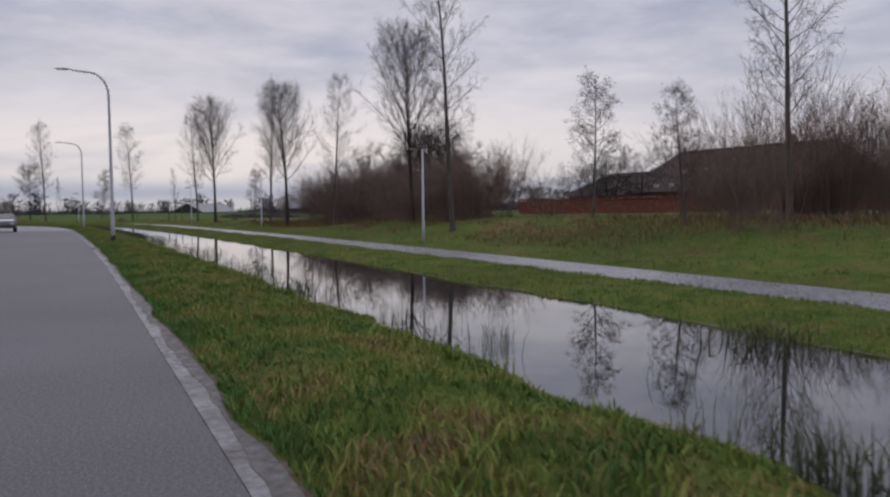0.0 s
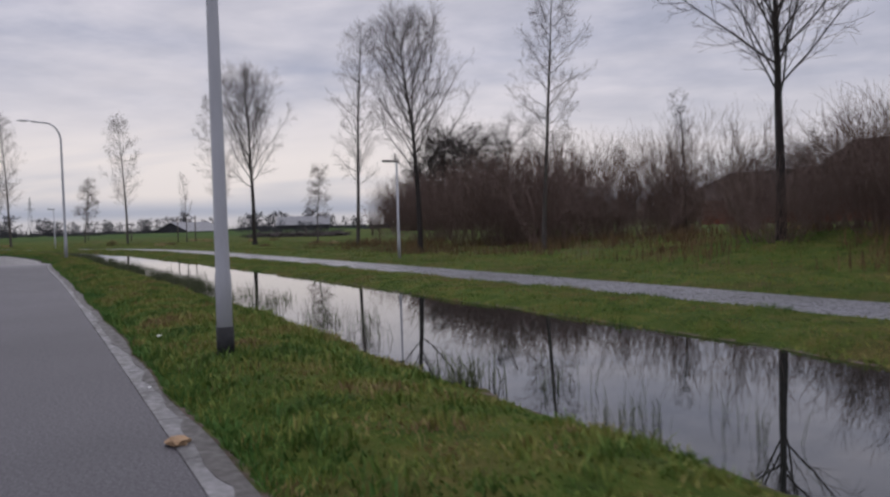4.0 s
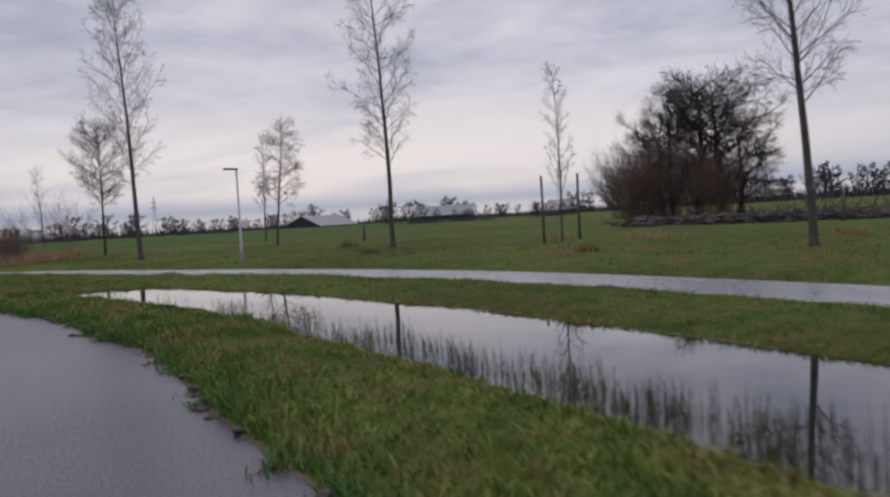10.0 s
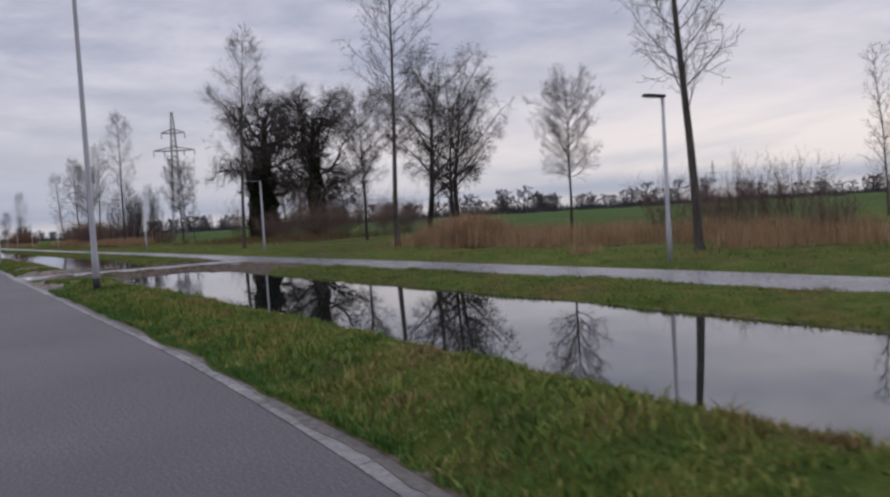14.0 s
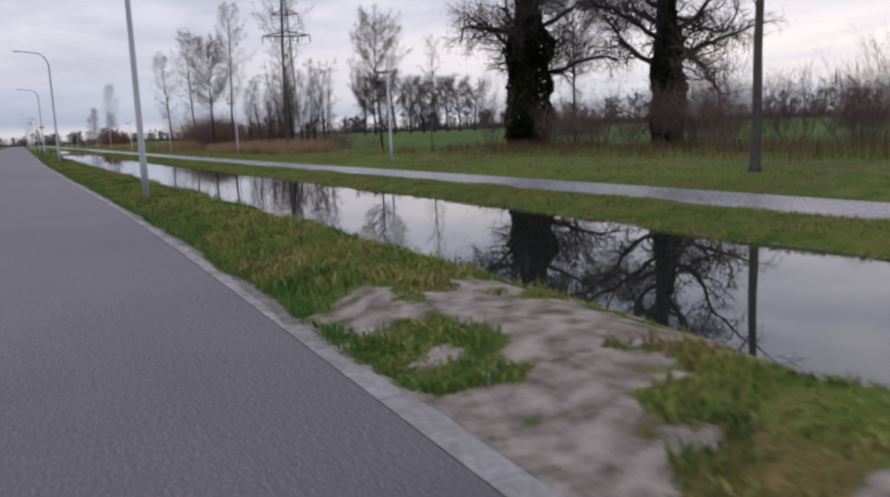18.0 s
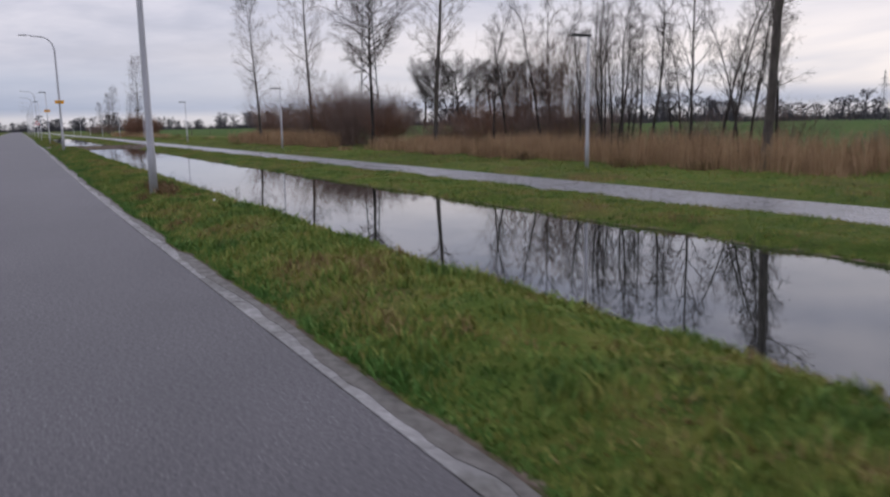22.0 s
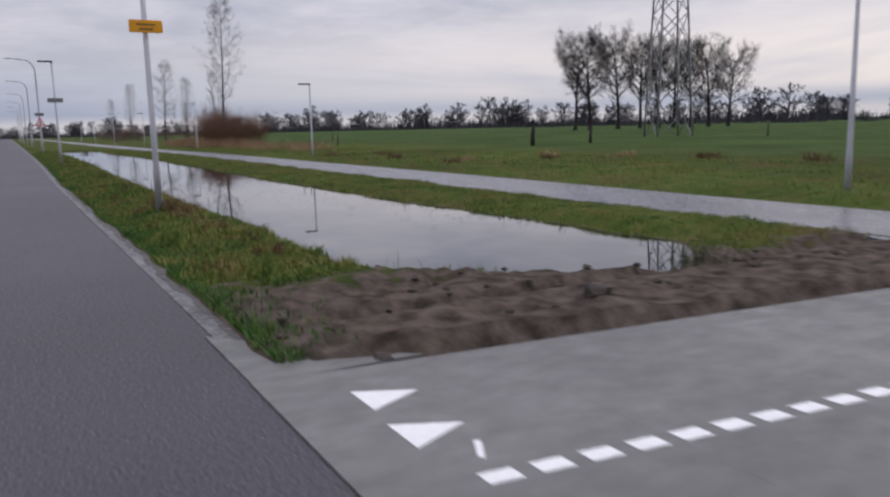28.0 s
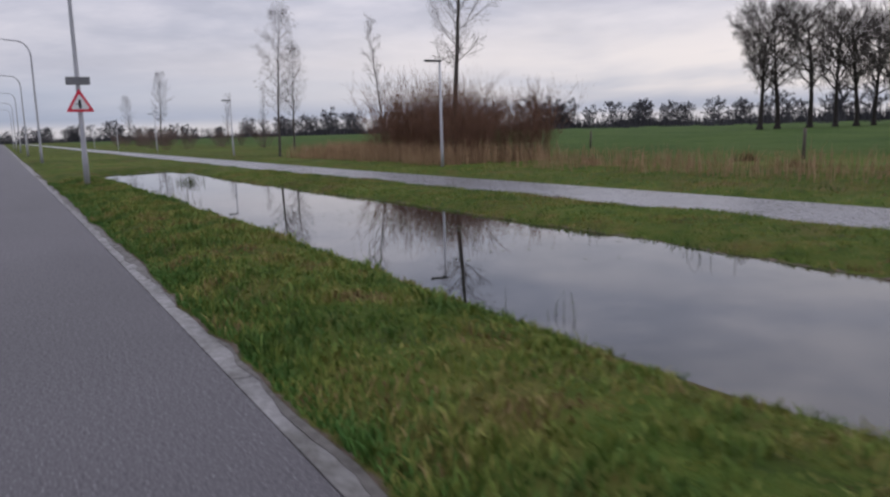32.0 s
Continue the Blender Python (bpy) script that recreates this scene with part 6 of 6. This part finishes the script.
def barn(x, y, turn, L, W, EV, RG, label):
    t = thing("barn", x, y, -1.9, turn, label=label, category="barn", group="far barns")
    bm = bmesh.new()
    box(bm, (-L, -W, 0), (L, W, EV))
    for x_ in (-L, L - 0.3):
        q = [bm.verts.new(c) for c in ((x_, -W, EV - .02), (x_, W, EV - .02), (x_, 0, RG - .25), (x_ + .3, -W, EV - .02), (x_ + .3, W, EV - .02), (x_ + .3, 0, RG - .25))]
        for f in ((0, 2, 1), (3, 4, 5), (0, 3, 5, 2), (1, 2, 5, 4), (0, 1, 4, 3)):
            bm.faces.new([q[i] for i in f])
    part("wall", bm, DARKWALL, t)
    bm = bmesh.new()
    lo = [(-L - .5, -W - .6, EV - .1), (L + .5, -W - .6, EV - .1), (L + .5, W + .6, EV - .1), (-L - .5, W + .6, EV - .1), (-L - .5, 0, RG), (L + .5, 0, RG)]
    q = [bm.verts.new(c) for c in lo]
    for f in ((0, 1, 5, 4), (2, 3, 4, 5)):
        bm.faces.new([q[i] for i in f])
    part("roof", bm, PALEROOF, t, "pale grey corrugated roof")
    return t


barn(-226, 580, 74, 13, 11, 2.6, 7.4, "far dark barn with a pale corrugated roof")
barn(-169, 592, 15, 13, 7, 4.2, 8.6, "far low barn with a pale roof")


def pylon(x, y, h, base=4.0, label="tall grey steel lattice pylon on the meadow"):
    t = thing("pylon", x, y, 0, 66, label=label, category="pylon", group="power line pylons")
    at = lambda z: base * (1 - z / h) ** 1.0 * 0.5 * (1.0 if z < h else 0) + 0.25
    zs = [0]
    while zs[-1] < h * 0.97:
        zs.append(zs[-1] + max(0.8, 2 * at(zs[-1]) * 0.95))
    zs[-1] = h
    cs = ((1, 1), (-1, 1), (-1, -1), (1, -1))
    for k in range(4):
        bm = bmesh.new()
        tube(bm, [(cs[k][0] * at(z), cs[k][1] * at(z), z) for z in zs], [0.09] * len(zs), 4)
        part("leg", bm, STEEL, t)
    for k in range(4):
        bm = bmesh.new()
        a_, b_ = cs[k], cs[(k + 1) % 4]
        for z0, z1 in zip(zs, zs[1:]):
            for s, e in ((a_, b_), (b_, a_)):
                tube(bm, [(s[0] * at(z0), s[1] * at(z0), z0), (e[0] * at(z1), e[1] * at(z1), z1)], [0.045, 0.045], 3, False)
        part("lattice", bm, STEEL, t)
    for z, w in ((h * 0.69, 4.9), (h * 0.83, 2.8)):
        bm = bmesh.new()
        for s in (-1, 1):
            for dy in (-0.3, 0.3):
                tube(bm, [(0, dy, z), (s * w, 0, z + 0.15)], [0.15, 0.12], 4)
                tube(bm, [(0, dy, z + 1.1), (s * w, 0, z + 0.15)], [0.12, 0.10], 4)
        arm = part("crossarm", bm, STEEL, t)
        for x_ in ((-w, -w * 0.48, w * 0.48, w) if w > 4 else (-w, w)):
            bm = bmesh.new()
            tube(bm, [(x_, 0, z + 0.15), (x_, 0, z - 0.4), (x_, 0, z - 1.3)], [0.08, 0.13, 0.10], 6)
            part("insulator", bm, STEEL, arm)
    return t


pylon(-298.5, 324.1, 31.5, 2.7)
pylon(-560, 900, 38, 4.6, "far steel lattice pylon")
pylon(-150, 830, 38, 4.6, "far steel lattice pylon")

# fence posts on the meadow
for x, y, h, w in ((-289.0, 302.1, 1.25, 1.9), (-290.0, 307.8, 1.2, 1.5), (-310.4, 297.5, 1.1, .8), (-289.6, 326, 1.3, 1), (-330, 305, 1.1, .8), (-70.0, 280.2, 2.6, .7), (-71.2, 279.0, 2.6, .7), (-60, 284, 1.1, 1), (-52, 280, 1.1, 1), (-84, 292, 1.1, 1)):
    o = thing("fence_post", x, y, ground_at(x, y) - 0.05, (x * 37) % 90, label="weathered dark wooden post", category="post", group="wooden posts on the meadow")
    bm = bmesh.new()
    r_ = 0.075 * w
    tube(bm, [(0, 0, 0), (0.01, 0, h * 0.5), (0.03 * w, 0.02, h)], [r_, r_ * 0.96, r_ * 0.9], 8)
    part("shaft", bm, DARKBARK if w > 1.2 else TIMBER, o)


FARTREE = dict(height=8.2, radius=0.30, steps=(5, 3, 2, 1), wander=(0.05, 0.14, 0.18, 0.2), rise=(0.02, 0.05, 0.03, 0.0), taper=(0.8, 0.7, 0.6, 0.5), kids=(13, 6, 3), **{"from": ((0.16, 1.0), (0.25, 0.98), (0.3, 0.98))}, angle=(58, 44, 46), len=(4.0, 1.9, 1.0), thin=(0.5, 0.5, 0.6), fine=0.085, shape=lambda f: 0.5 + 0.6 * math.sin(math.pi * min(1, max(0.0, f))))


def far_woods(name, spans, seed, label):
    """Distant bare woodland: many small branched trees of uneven height over a dense undergrowth."""
    rs_ = np.random.RandomState(seed)
    shapes = []
    for k in range(5):
        w_ = Wood()
        grow(rs_, w_, w_, (0.0, 0.0, 0.0), (rs_.normal() * 0.05, rs_.normal() * 0.05, 1.0), FARTREE["height"], FARTREE["radius"], 0, FARTREE, [])
        shapes.append(w_.arrays())
    V_, T_, U_, n0 = [], [], [], 0
    for (x0, y0), (x1, y1), n, h0, h1 in spans:
        for k in range(n):
            f = (k + rs_.rand()) / n
            cx, cy = x0 + (x1 - x0) * f + rs_.normal() * 5, y0 + (y1 - y0) * f + rs_.normal() * 5
            swell = 0.80 + 0.30 * float(lumps(np.array(cx * 0.035), np.array(cy * 0.035)))
            h = rs_.uniform(h0, h1) * swell * (1.25 if rs_.rand() < 0.15 else 1.0)
            v_, t_ = shapes[rs_.randint(5)]
            a_, g = rs_.rand() * math.tau, h / 9.6
            x_, y_ = v_[:, 0] * math.cos(a_) - v_[:, 1] * math.sin(a_), v_[:, 0] * math.sin(a_) + v_[:, 1] * math.cos(a_)
            V_.append(np.stack([x_ * g + cx, y_ * g + cy, v_[:, 2] * g - 0.2], 1))
            T_.append(t_ + n0)
            n0 += len(v_)
            m = 70
            p = np.stack([cx + rs_.normal(size=m) * h * 0.5, cy + rs_.normal(size=m) * h * 0.5, np.full(m, -0.2)], 1)
            b_ = rs_.rand(m) * math.tau
            side = np.stack([np.cos(b_), np.sin(b_), np.zeros(m)], 1) * h * 0.03
            top = p + np.stack([rs_.normal(size=m) * 0.06 * h, rs_.normal(size=m) * 0.06 * h, h * rs_.uniform(0.15, 0.5, m)], 1)
            U_.append(np.stack([p - side, p + side, top], 1).reshape(-1, 3))
    wood_ = tagged(new(name), label, "woodland", kind="stuff")
    low_ = np.concatenate(U_)
    for part_name, v_, t_ in (("trees", np.concatenate(V_), np.concatenate(T_)), ("undergrowth", low_, np.arange(len(low_)).reshape(-1, 3))):
        o_ = new(part_name, raw_mesh(name + "_" + part_name, v_, t_, HAZYWOOD))
        o_.parent = wood_
        tagged(o_, kind="stuff")
    return wood_


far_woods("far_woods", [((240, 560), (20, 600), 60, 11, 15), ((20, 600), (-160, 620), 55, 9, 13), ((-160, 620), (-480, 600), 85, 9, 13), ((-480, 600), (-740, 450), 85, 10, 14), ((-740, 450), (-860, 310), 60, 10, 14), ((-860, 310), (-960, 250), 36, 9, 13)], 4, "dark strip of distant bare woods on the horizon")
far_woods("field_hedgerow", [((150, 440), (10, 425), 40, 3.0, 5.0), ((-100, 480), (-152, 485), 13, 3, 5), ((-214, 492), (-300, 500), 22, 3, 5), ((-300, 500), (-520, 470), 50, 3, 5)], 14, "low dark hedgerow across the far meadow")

# ---- small things along the verge ----


def tuft(name, u, v, n, h, radius, material, label, category, group, lean=0.7, width=0.005, wet=False):
    """One clump of rushes or weeds: many bent blades from a common root."""
    rs_ = np.random.RandomState(int(u * 10) % 9973)
    o = blades(name, u + rs_.normal(size=n) * radius, v + rs_.normal(size=n) * radius * 0.8, h * rs_.uniform(0.45, 1.0, n), width, material, label, category, lean, int(u * 7) % 9973, base=-0.04 if wet else None)
    return tagged(o, label, category, group)


for u, v, n, h, r in ((62.8, 2.95, 120, 0.5, 0.22), (61.6, 3.1, 50, 0.4, 0.18), (66.0, 6.0, 140, 0.42, 0.3), (73.2, 2.85, 80, 0.5, 0.16), (94.6, 2.75, 90, 0.45, 0.2), (120.0, 2.5, 70, 0.4, 0.25), (121.3, 2.45, 70, 0.4, 0.25), (122.8, 2.4, 60, 0.4, 0.25), (124.4, 2.4, 70, 0.4, 0.25), (127.0, 2.3, 90, 0.5, 0.22), (216.0, 4.76, 120, 0.35, 0.2), (335.2, 5.2, 90, 0.35, 0.2), (401.4, 4.3, 110, 0.4, 0.25)):
    tuft("rush_tuft", u, v, n, h, r, WATERREED, "tuft of dark green rushes at the water's edge", "rushes", "rush tufts along the ditch", 0.9, 0.006, True)
rs = np.random.RandomState(31)
for u, v, k in ((277.2, 1.2, 9), (344.0, 1.3, 16), (350.0, 1.5, 12), (357.0, 1.7, 10), (340.0, 1.5, 9), (366.0, 1.5, 8), (135.0, 1.1, 6), (237.6, 0.9, 3), (155.9, 1.5, 1), (317.5, 1.1, 3), (372.0, 1.2, 6)):
    for q in range(k):
        uu_, vv_ = u + rs.normal() * (1.3 if k > 8 else 0.45), max(0.5, v + rs.normal() * 0.3)
        tuft("weed", uu_, vv_, 34, rs.uniform(0.10, 0.22), 0.06, DEADGRASS, "withered brown weed in the verge grass", "weed", "withered weeds", 0.8, 0.009)
# ragged clumps creeping over the asphalt round the bend
for k in range(60):
    u = rs.uniform(137, 182)
    tuft("grass_tuft", u, float(edge_in(u)) - rs.uniform(-0.05, 0.12), 70, rs.uniform(0.07, 0.16), 0.09, EDGEBLADES, "ragged dark grass clump creeping over the asphalt edge", "grass", "grass clumps round the bend", 0.9, 0.008)
# lush tufts left standing in the mud beside the crossings
for k in range(70):
    u, v = (rs.uniform(321, 329.8), 0.55 + abs(rs.normal()) * 1.7) if k < 48 else (rs.uniform(206, 211), rs.uniform(0.9, 2.6))
    if pond_depth(np.array(u), np.array(v)) < -0.15:
        tuft("grass_tuft", u, v, 60, rs.uniform(0.05, 0.15), rs.uniform(0.07, 0.16), EDGEBLADES, "lush green grass tuft in wet mud", "grass", "grass tufts in the mud", 0.9, 0.008)
# a rounded clump of orange-tan reeds under the oaks
tuft("reed_clump", 207.2, 16.3, 2200, 1.75, 0.62, REED, "large rounded clump of dry orange-tan reeds", "reeds", "", 0.45, 0.012)
# dry tussocks on the meadow behind the path
for k in range(70):
    u, v = rs.uniform(85, 400), rs.uniform(13.5, 22)
    tuft("grass_tussock", u, v, 90, rs.uniform(0.25, 0.5), 0.28, DEADGRASS if k % 3 else REED, "rough tussock of dry winter grass", "grass", "dry grass tussocks", 0.9, 0.012)


def lump(name, u, v, size, flat, material, seed, z=None, **tags):
    rs_ = np.random.RandomState(seed)
    bm = bmesh.new()
    bmesh.ops.create_icosphere(bm, subdivisions=2, radius=size)
    for q in bm.verts:
        q.co = q.co * (0.6 + 0.7 * rs_.rand())
        q.co.z *= flat
    me_ = bpy.data.meshes.new(name)
    bm.to_mesh(me_)
    bm.free()
    me_.materials.append(material)
    o = new(name, me_)
    o.matrix_basis = pose(*spot(u, v), (float(ground_z(u, v)) if z is None else z) + size * flat * 0.5, 0, 0, seed * 53)
    return tagged(o, **tags)


for k, (u, v, s_) in enumerate(((99.1, 0.66, 0.03), (96.2, 0.17, 0.02), (274.1, 1.66, 0.026), (308.5, 0.66, 0.026))):
    lump("litter", u, v, s_, 0.5, LITTER, 40 + k, 0.006 if v < 0.3 else float(ground_z(u, v)) + 0.05, label="scrap of crumpled white litter on the verge", category="litter", group="scraps of litter")
sack = lump("sack", 131.4, 2.60, 0.11, 0.7, SACK, 47, float(ground_z(131.4, 2.60)) + 0.04, label="crumpled pale tan sack lying at the water's edge", category="litter")
sack.matrix_basis = sack.matrix_basis @ Matrix.Rotation(radians(30), 4, "Z") @ Matrix.Diagonal((1.3, 0.8, 1.0, 1.0))
lump("stone", 94.0, 0.08, 0.085, 0.45, REED, 50, 0.006, label="small tan stone lying on the concrete band", category="stone")
# clods of dug earth beside the crossings
rs = np.random.RandomState(61)
CLODS = [(334.5, 3.2, 0.14), (333.95, 0.9, 0.10), (210.0, 0.75, 0.09), (209.0, 0.6, 0.08)]
for k in range(300):
    c_, s_ = ((214.55, 1), (214.55, -1), (332.2, 1), (332.2, -1))[k % 4]
    CLODS.append((c_ + s_ * (1.85 + abs(rs.normal()) * 1.5), rs.uniform(0.4, 7.0), rs.uniform(0.012, 0.05)))
for k in range(150):
    u = rs.uniform(134, 183)
    CLODS.append((u, float(edge_in(u)) + rs.normal() * 0.06 - 0.02, rs.uniform(0.02, 0.075)))
for k, (u, v, s_) in enumerate(CLODS):
    if pond_depth(np.array(u), np.array(v)) < -0.1:
        lump("soil_clod", u, v, s_, 0.6, SOIL, 70 + k, label="clod of dark dug earth beside the crossing", category="soil", group="clods of dug earth")
# a long low heap of cut brush across the meadow before the grove
HEAP_A, HEAP_B = (-67.6, 290.9), (-57.1, 286.3)
rq = np.random.RandomState(404)
for k in range(26):
    f = k / 25
    x, y = HEAP_A[0] + (HEAP_B[0] - HEAP_A[0]) * f + rq.normal() * 0.3, HEAP_A[1] + (HEAP_B[1] - HEAP_A[1]) * f + rq.normal() * 0.5
    heap = tagged(new("brush_heap"), "low dark heap of cut branches and earth on the meadow", "heap", "brush heaps across the meadow")
    heap.matrix_basis = pose(x, y, ground_at(x, y) - 0.05, 0, 0, k * 41)
    bm = bmesh.new()
    bmesh.ops.create_icosphere(bm, subdivisions=3, radius=1.0)
    for q in bm.verts:
        w_ = 0.75 + 0.35 * rq.rand()
        q.co = Vector((q.co.x * 1.3 * w_, q.co.y * 0.9 * w_, max(0.0, q.co.z) * rq.uniform(0.35, 0.6)))
    part("mound", bm, DARKTWIG, heap)
    w = Wood()
    for _ in range(70):
        p = (rq.normal() * 0.8, rq.normal() * 0.5, rq.uniform(0.05, 0.35))
        d = rq.normal(size=3) * (1.0, 1.0, 0.35)
        d *= rq.uniform(0.5, 1.3) / np.linalg.norm(d)
        w.seg(p, (p[0] + d[0], p[1] + d[1], max(0.02, p[2] + d[2])), 0.022, 0.010, 3)
    o = new("brushwood", w.mesh("heap_brushwood", DARKTWIG, False))
    o.parent = heap
    tagged(o, kind="stuff")
# floating algae
for k, (u, v, n_) in enumerate(((386.0, 4.7, 26), (342.0, 5.6, 16), (360.0, 4.6, 22), (352.0, 3.6, 18), (347.0, 4.8, 18))):
    bm = bmesh.new()
    for q in range(n_ * 10):
        cx, cy = spot(u + rs.normal() * 1.8, v + rs.normal() * 0.45)
        r0 = rs.uniform(0.006, 0.022)
        f_ = bm.faces.new([bm.verts.new((cx + r0 * rs.uniform(0.5, 1.2) * math.cos(a_ * 0.785) * 2.2, cy + r0 * rs.uniform(0.5, 1.2) * math.sin(a_ * 0.785), -0.024)) for a_ in range(8)])
        f_.normal_update()
    me_ = bpy.data.meshes.new("algae")
    bm.to_mesh(me_)
    bm.free()
    me_.materials.append(ALGAE)
    tagged(new("algae", me_), "thin green algae floating on the ditch water", "algae", kind="stuff")


def parked_car(u, v):
    """A saloon car facing against the walk."""
    t = thing("car", *spot(u, v), 0.0, turn_at(u) + 180, label="dark car with a pale bonnet on the far lane", category="car")
    prof = [(-2.1, 0.35), (-2.15, 0.75), (-1.7, 0.95), (-1.2, 1.38), (0.25, 1.44), (1.05, 0.98), (1.95, 0.80), (2.15, 0.55), (2.1, 0.30)]
    bm = bmesh.new()
    rings = []
    for x_, k_ in ((-0.86, 0.94), (-0.80, 1.0), (0.80, 1.0), (0.86, 0.94)):
        rings.append([bm.verts.new((x_ * (1 if z_ < 1 else 0.8), y_ * k_, 0.3 + (z_ - 0.3) * (0.95 if k_ < 1 else 1))) for y_, z_ in prof])
    for r0, r1 in zip(rings, rings[1:]):
        for i in range(len(prof)):
            bm.faces.new((r0[i], r0[(i + 1) % 9], r1[(i + 1) % 9], r1[i]))
    bm.faces.new(rings[0])
    bm.faces.new(rings[-1][::-1])
    bmesh.ops.recalc_face_normals(bm, faces=bm.faces[:])
    part("body", bm, LANTERN, t)
    for n_, q in (("windscreen", ((-0.6, 0.40, 1.40), (0.6, 0.40, 1.40), (0.72, 1.02, 1.035), (-0.72, 1.02, 1.035))), ("bonnet", ((-0.72, 1.12, 0.985), (0.72, 1.12, 0.985), (0.7, 1.9, 0.83), (-0.7, 1.9, 0.83)))):
        bm = bmesh.new()
        bm.faces.new([bm.verts.new(c) for c in q][::-1])
        r = bmesh.ops.extrude_face_region(bm, geom=bm.faces[:])
        for e in r["geom"]:
            if isinstance(e, bmesh.types.BMVert):
                e.co.z += 0.02
        bmesh.ops.recalc_face_normals(bm, faces=bm.faces[:])
        part(n_, bm, GLASS if n_ == "windscreen" else GALV, t)
    for sx in (-1, 1):
        bm = bmesh.new()
        box(bm, (sx * 0.62 - 0.16, 2.03, 0.58), (sx * 0.62 + 0.16, 2.13, 0.72), 0.03)
        part("headlight", bm, LENS, t, "clear headlight")
        for yy in (-1.3, 1.32):
            bm = bmesh.new()
            tube(bm, [(sx * 0.66, yy, 0.31), (sx * 0.88, yy, 0.31)], [0.31, 0.31], 18)
            w_ = part("wheel", bm, BLACK, t)
            bm = bmesh.new()
            tube(bm, [(sx * 0.86, yy, 0.31), (sx * 0.892, yy, 0.31)], [0.19, 0.19], 14)
            part("rim", bm, GALV, w_)
    return t


parked_car(130.6, -4.6)

# rough brown grass and dead stalks round the farm-side trees
rs_ = np.random.RandomState(91)
n_ = 5000
u, v = 78 + rs_.normal(size=n_) * 7, 21.5 + rs_.normal(size=n_) * 1.8
blades("dead_stalks", u, v, rs_.uniform(0.1, 0.4, n_), 0.012, DEADGRASS, "brown dead stalks under the tall poplar", "weeds", 0.8, 92)

# ---- concrete edge band, piece by piece, overgrown round the bend ----
band = tagged(new("edge_band"), "worn pale concrete edging band beside the asphalt", "kerb", kind="structure")
PIECE = 1.2
bm = bmesh.new()
box(bm, (0.049, -PIECE / 2 + 0.0015, -0.12), (0.336, PIECE / 2 - 0.0015, 0.006), 0.003)
band_mesh = bpy.data.meshes.new("band_piece")
bm.to_mesh(band_mesh)
bm.free()
band_mesh.materials.append(GUTTER)
rs = np.random.RandomState(12)
u = 57.0
while u < 412:
    if not 132.6 < u < 180.2 and min(abs(u - 214.55), abs(u - 332.2)) > 2.2:
        o = new("concrete_block", band_mesh)
        x, y = spot(u, float(swing(u)))
        o.matrix_basis = pose(x, y, rs.normal() * 0.001, rs.normal() * 0.03, rs.normal() * 0.1, turn_at(u))
        o.parent = band
    u += PIECE
for a_, b_ in ((57, 132.4), (180.4, 204), (224, 329.6), (334.8, 412)):
    fu = np.arange(a_, b_, 0.12)
    inner = swing(fu) + np.clip(0.165 + 0.045 * lumps(fu * 0.5, fu * 0 + 1.7) + 0.04 * lumps(fu * 2.1, fu * 0 + 9.2) + 0.022 * lumps(fu * 7.3, fu * 0 + 4.6), 0.10, 0.33)
    ribbon("silt", fu, inner, swing(fu) + 0.37, 0.0095, SILT, "dark wet silt washed over the edging band", "dirt", 0.003)
fu = np.concatenate([np.arange(412.6, 640, 4.0), np.arange(650, 2400, 60.0)])
ribbon("far_band", fu, np.full(len(fu), 0.0), np.full(len(fu), 0.3), 0.006, GUTTER, "pale concrete edging band running on", "kerb", 0.08)

# withered growth left standing round the feet of the road lamps
rq = np.random.RandomState(512)
for u0, v0, n0 in ((167.4, 1.15, 12), (277.5, 1.05, 9), (343.7, 1.0, 5)):
    for k in range(n0):
        tuft("weed", u0 + rq.normal() * 0.45, v0 + 0.1 + abs(rq.normal()) * 0.3, 46, rq.uniform(0.16, 0.36), 0.12, DEADGRASS, "withered brown weeds round a lamp foot", "weed", "withered weeds", 0.9, 0.010)
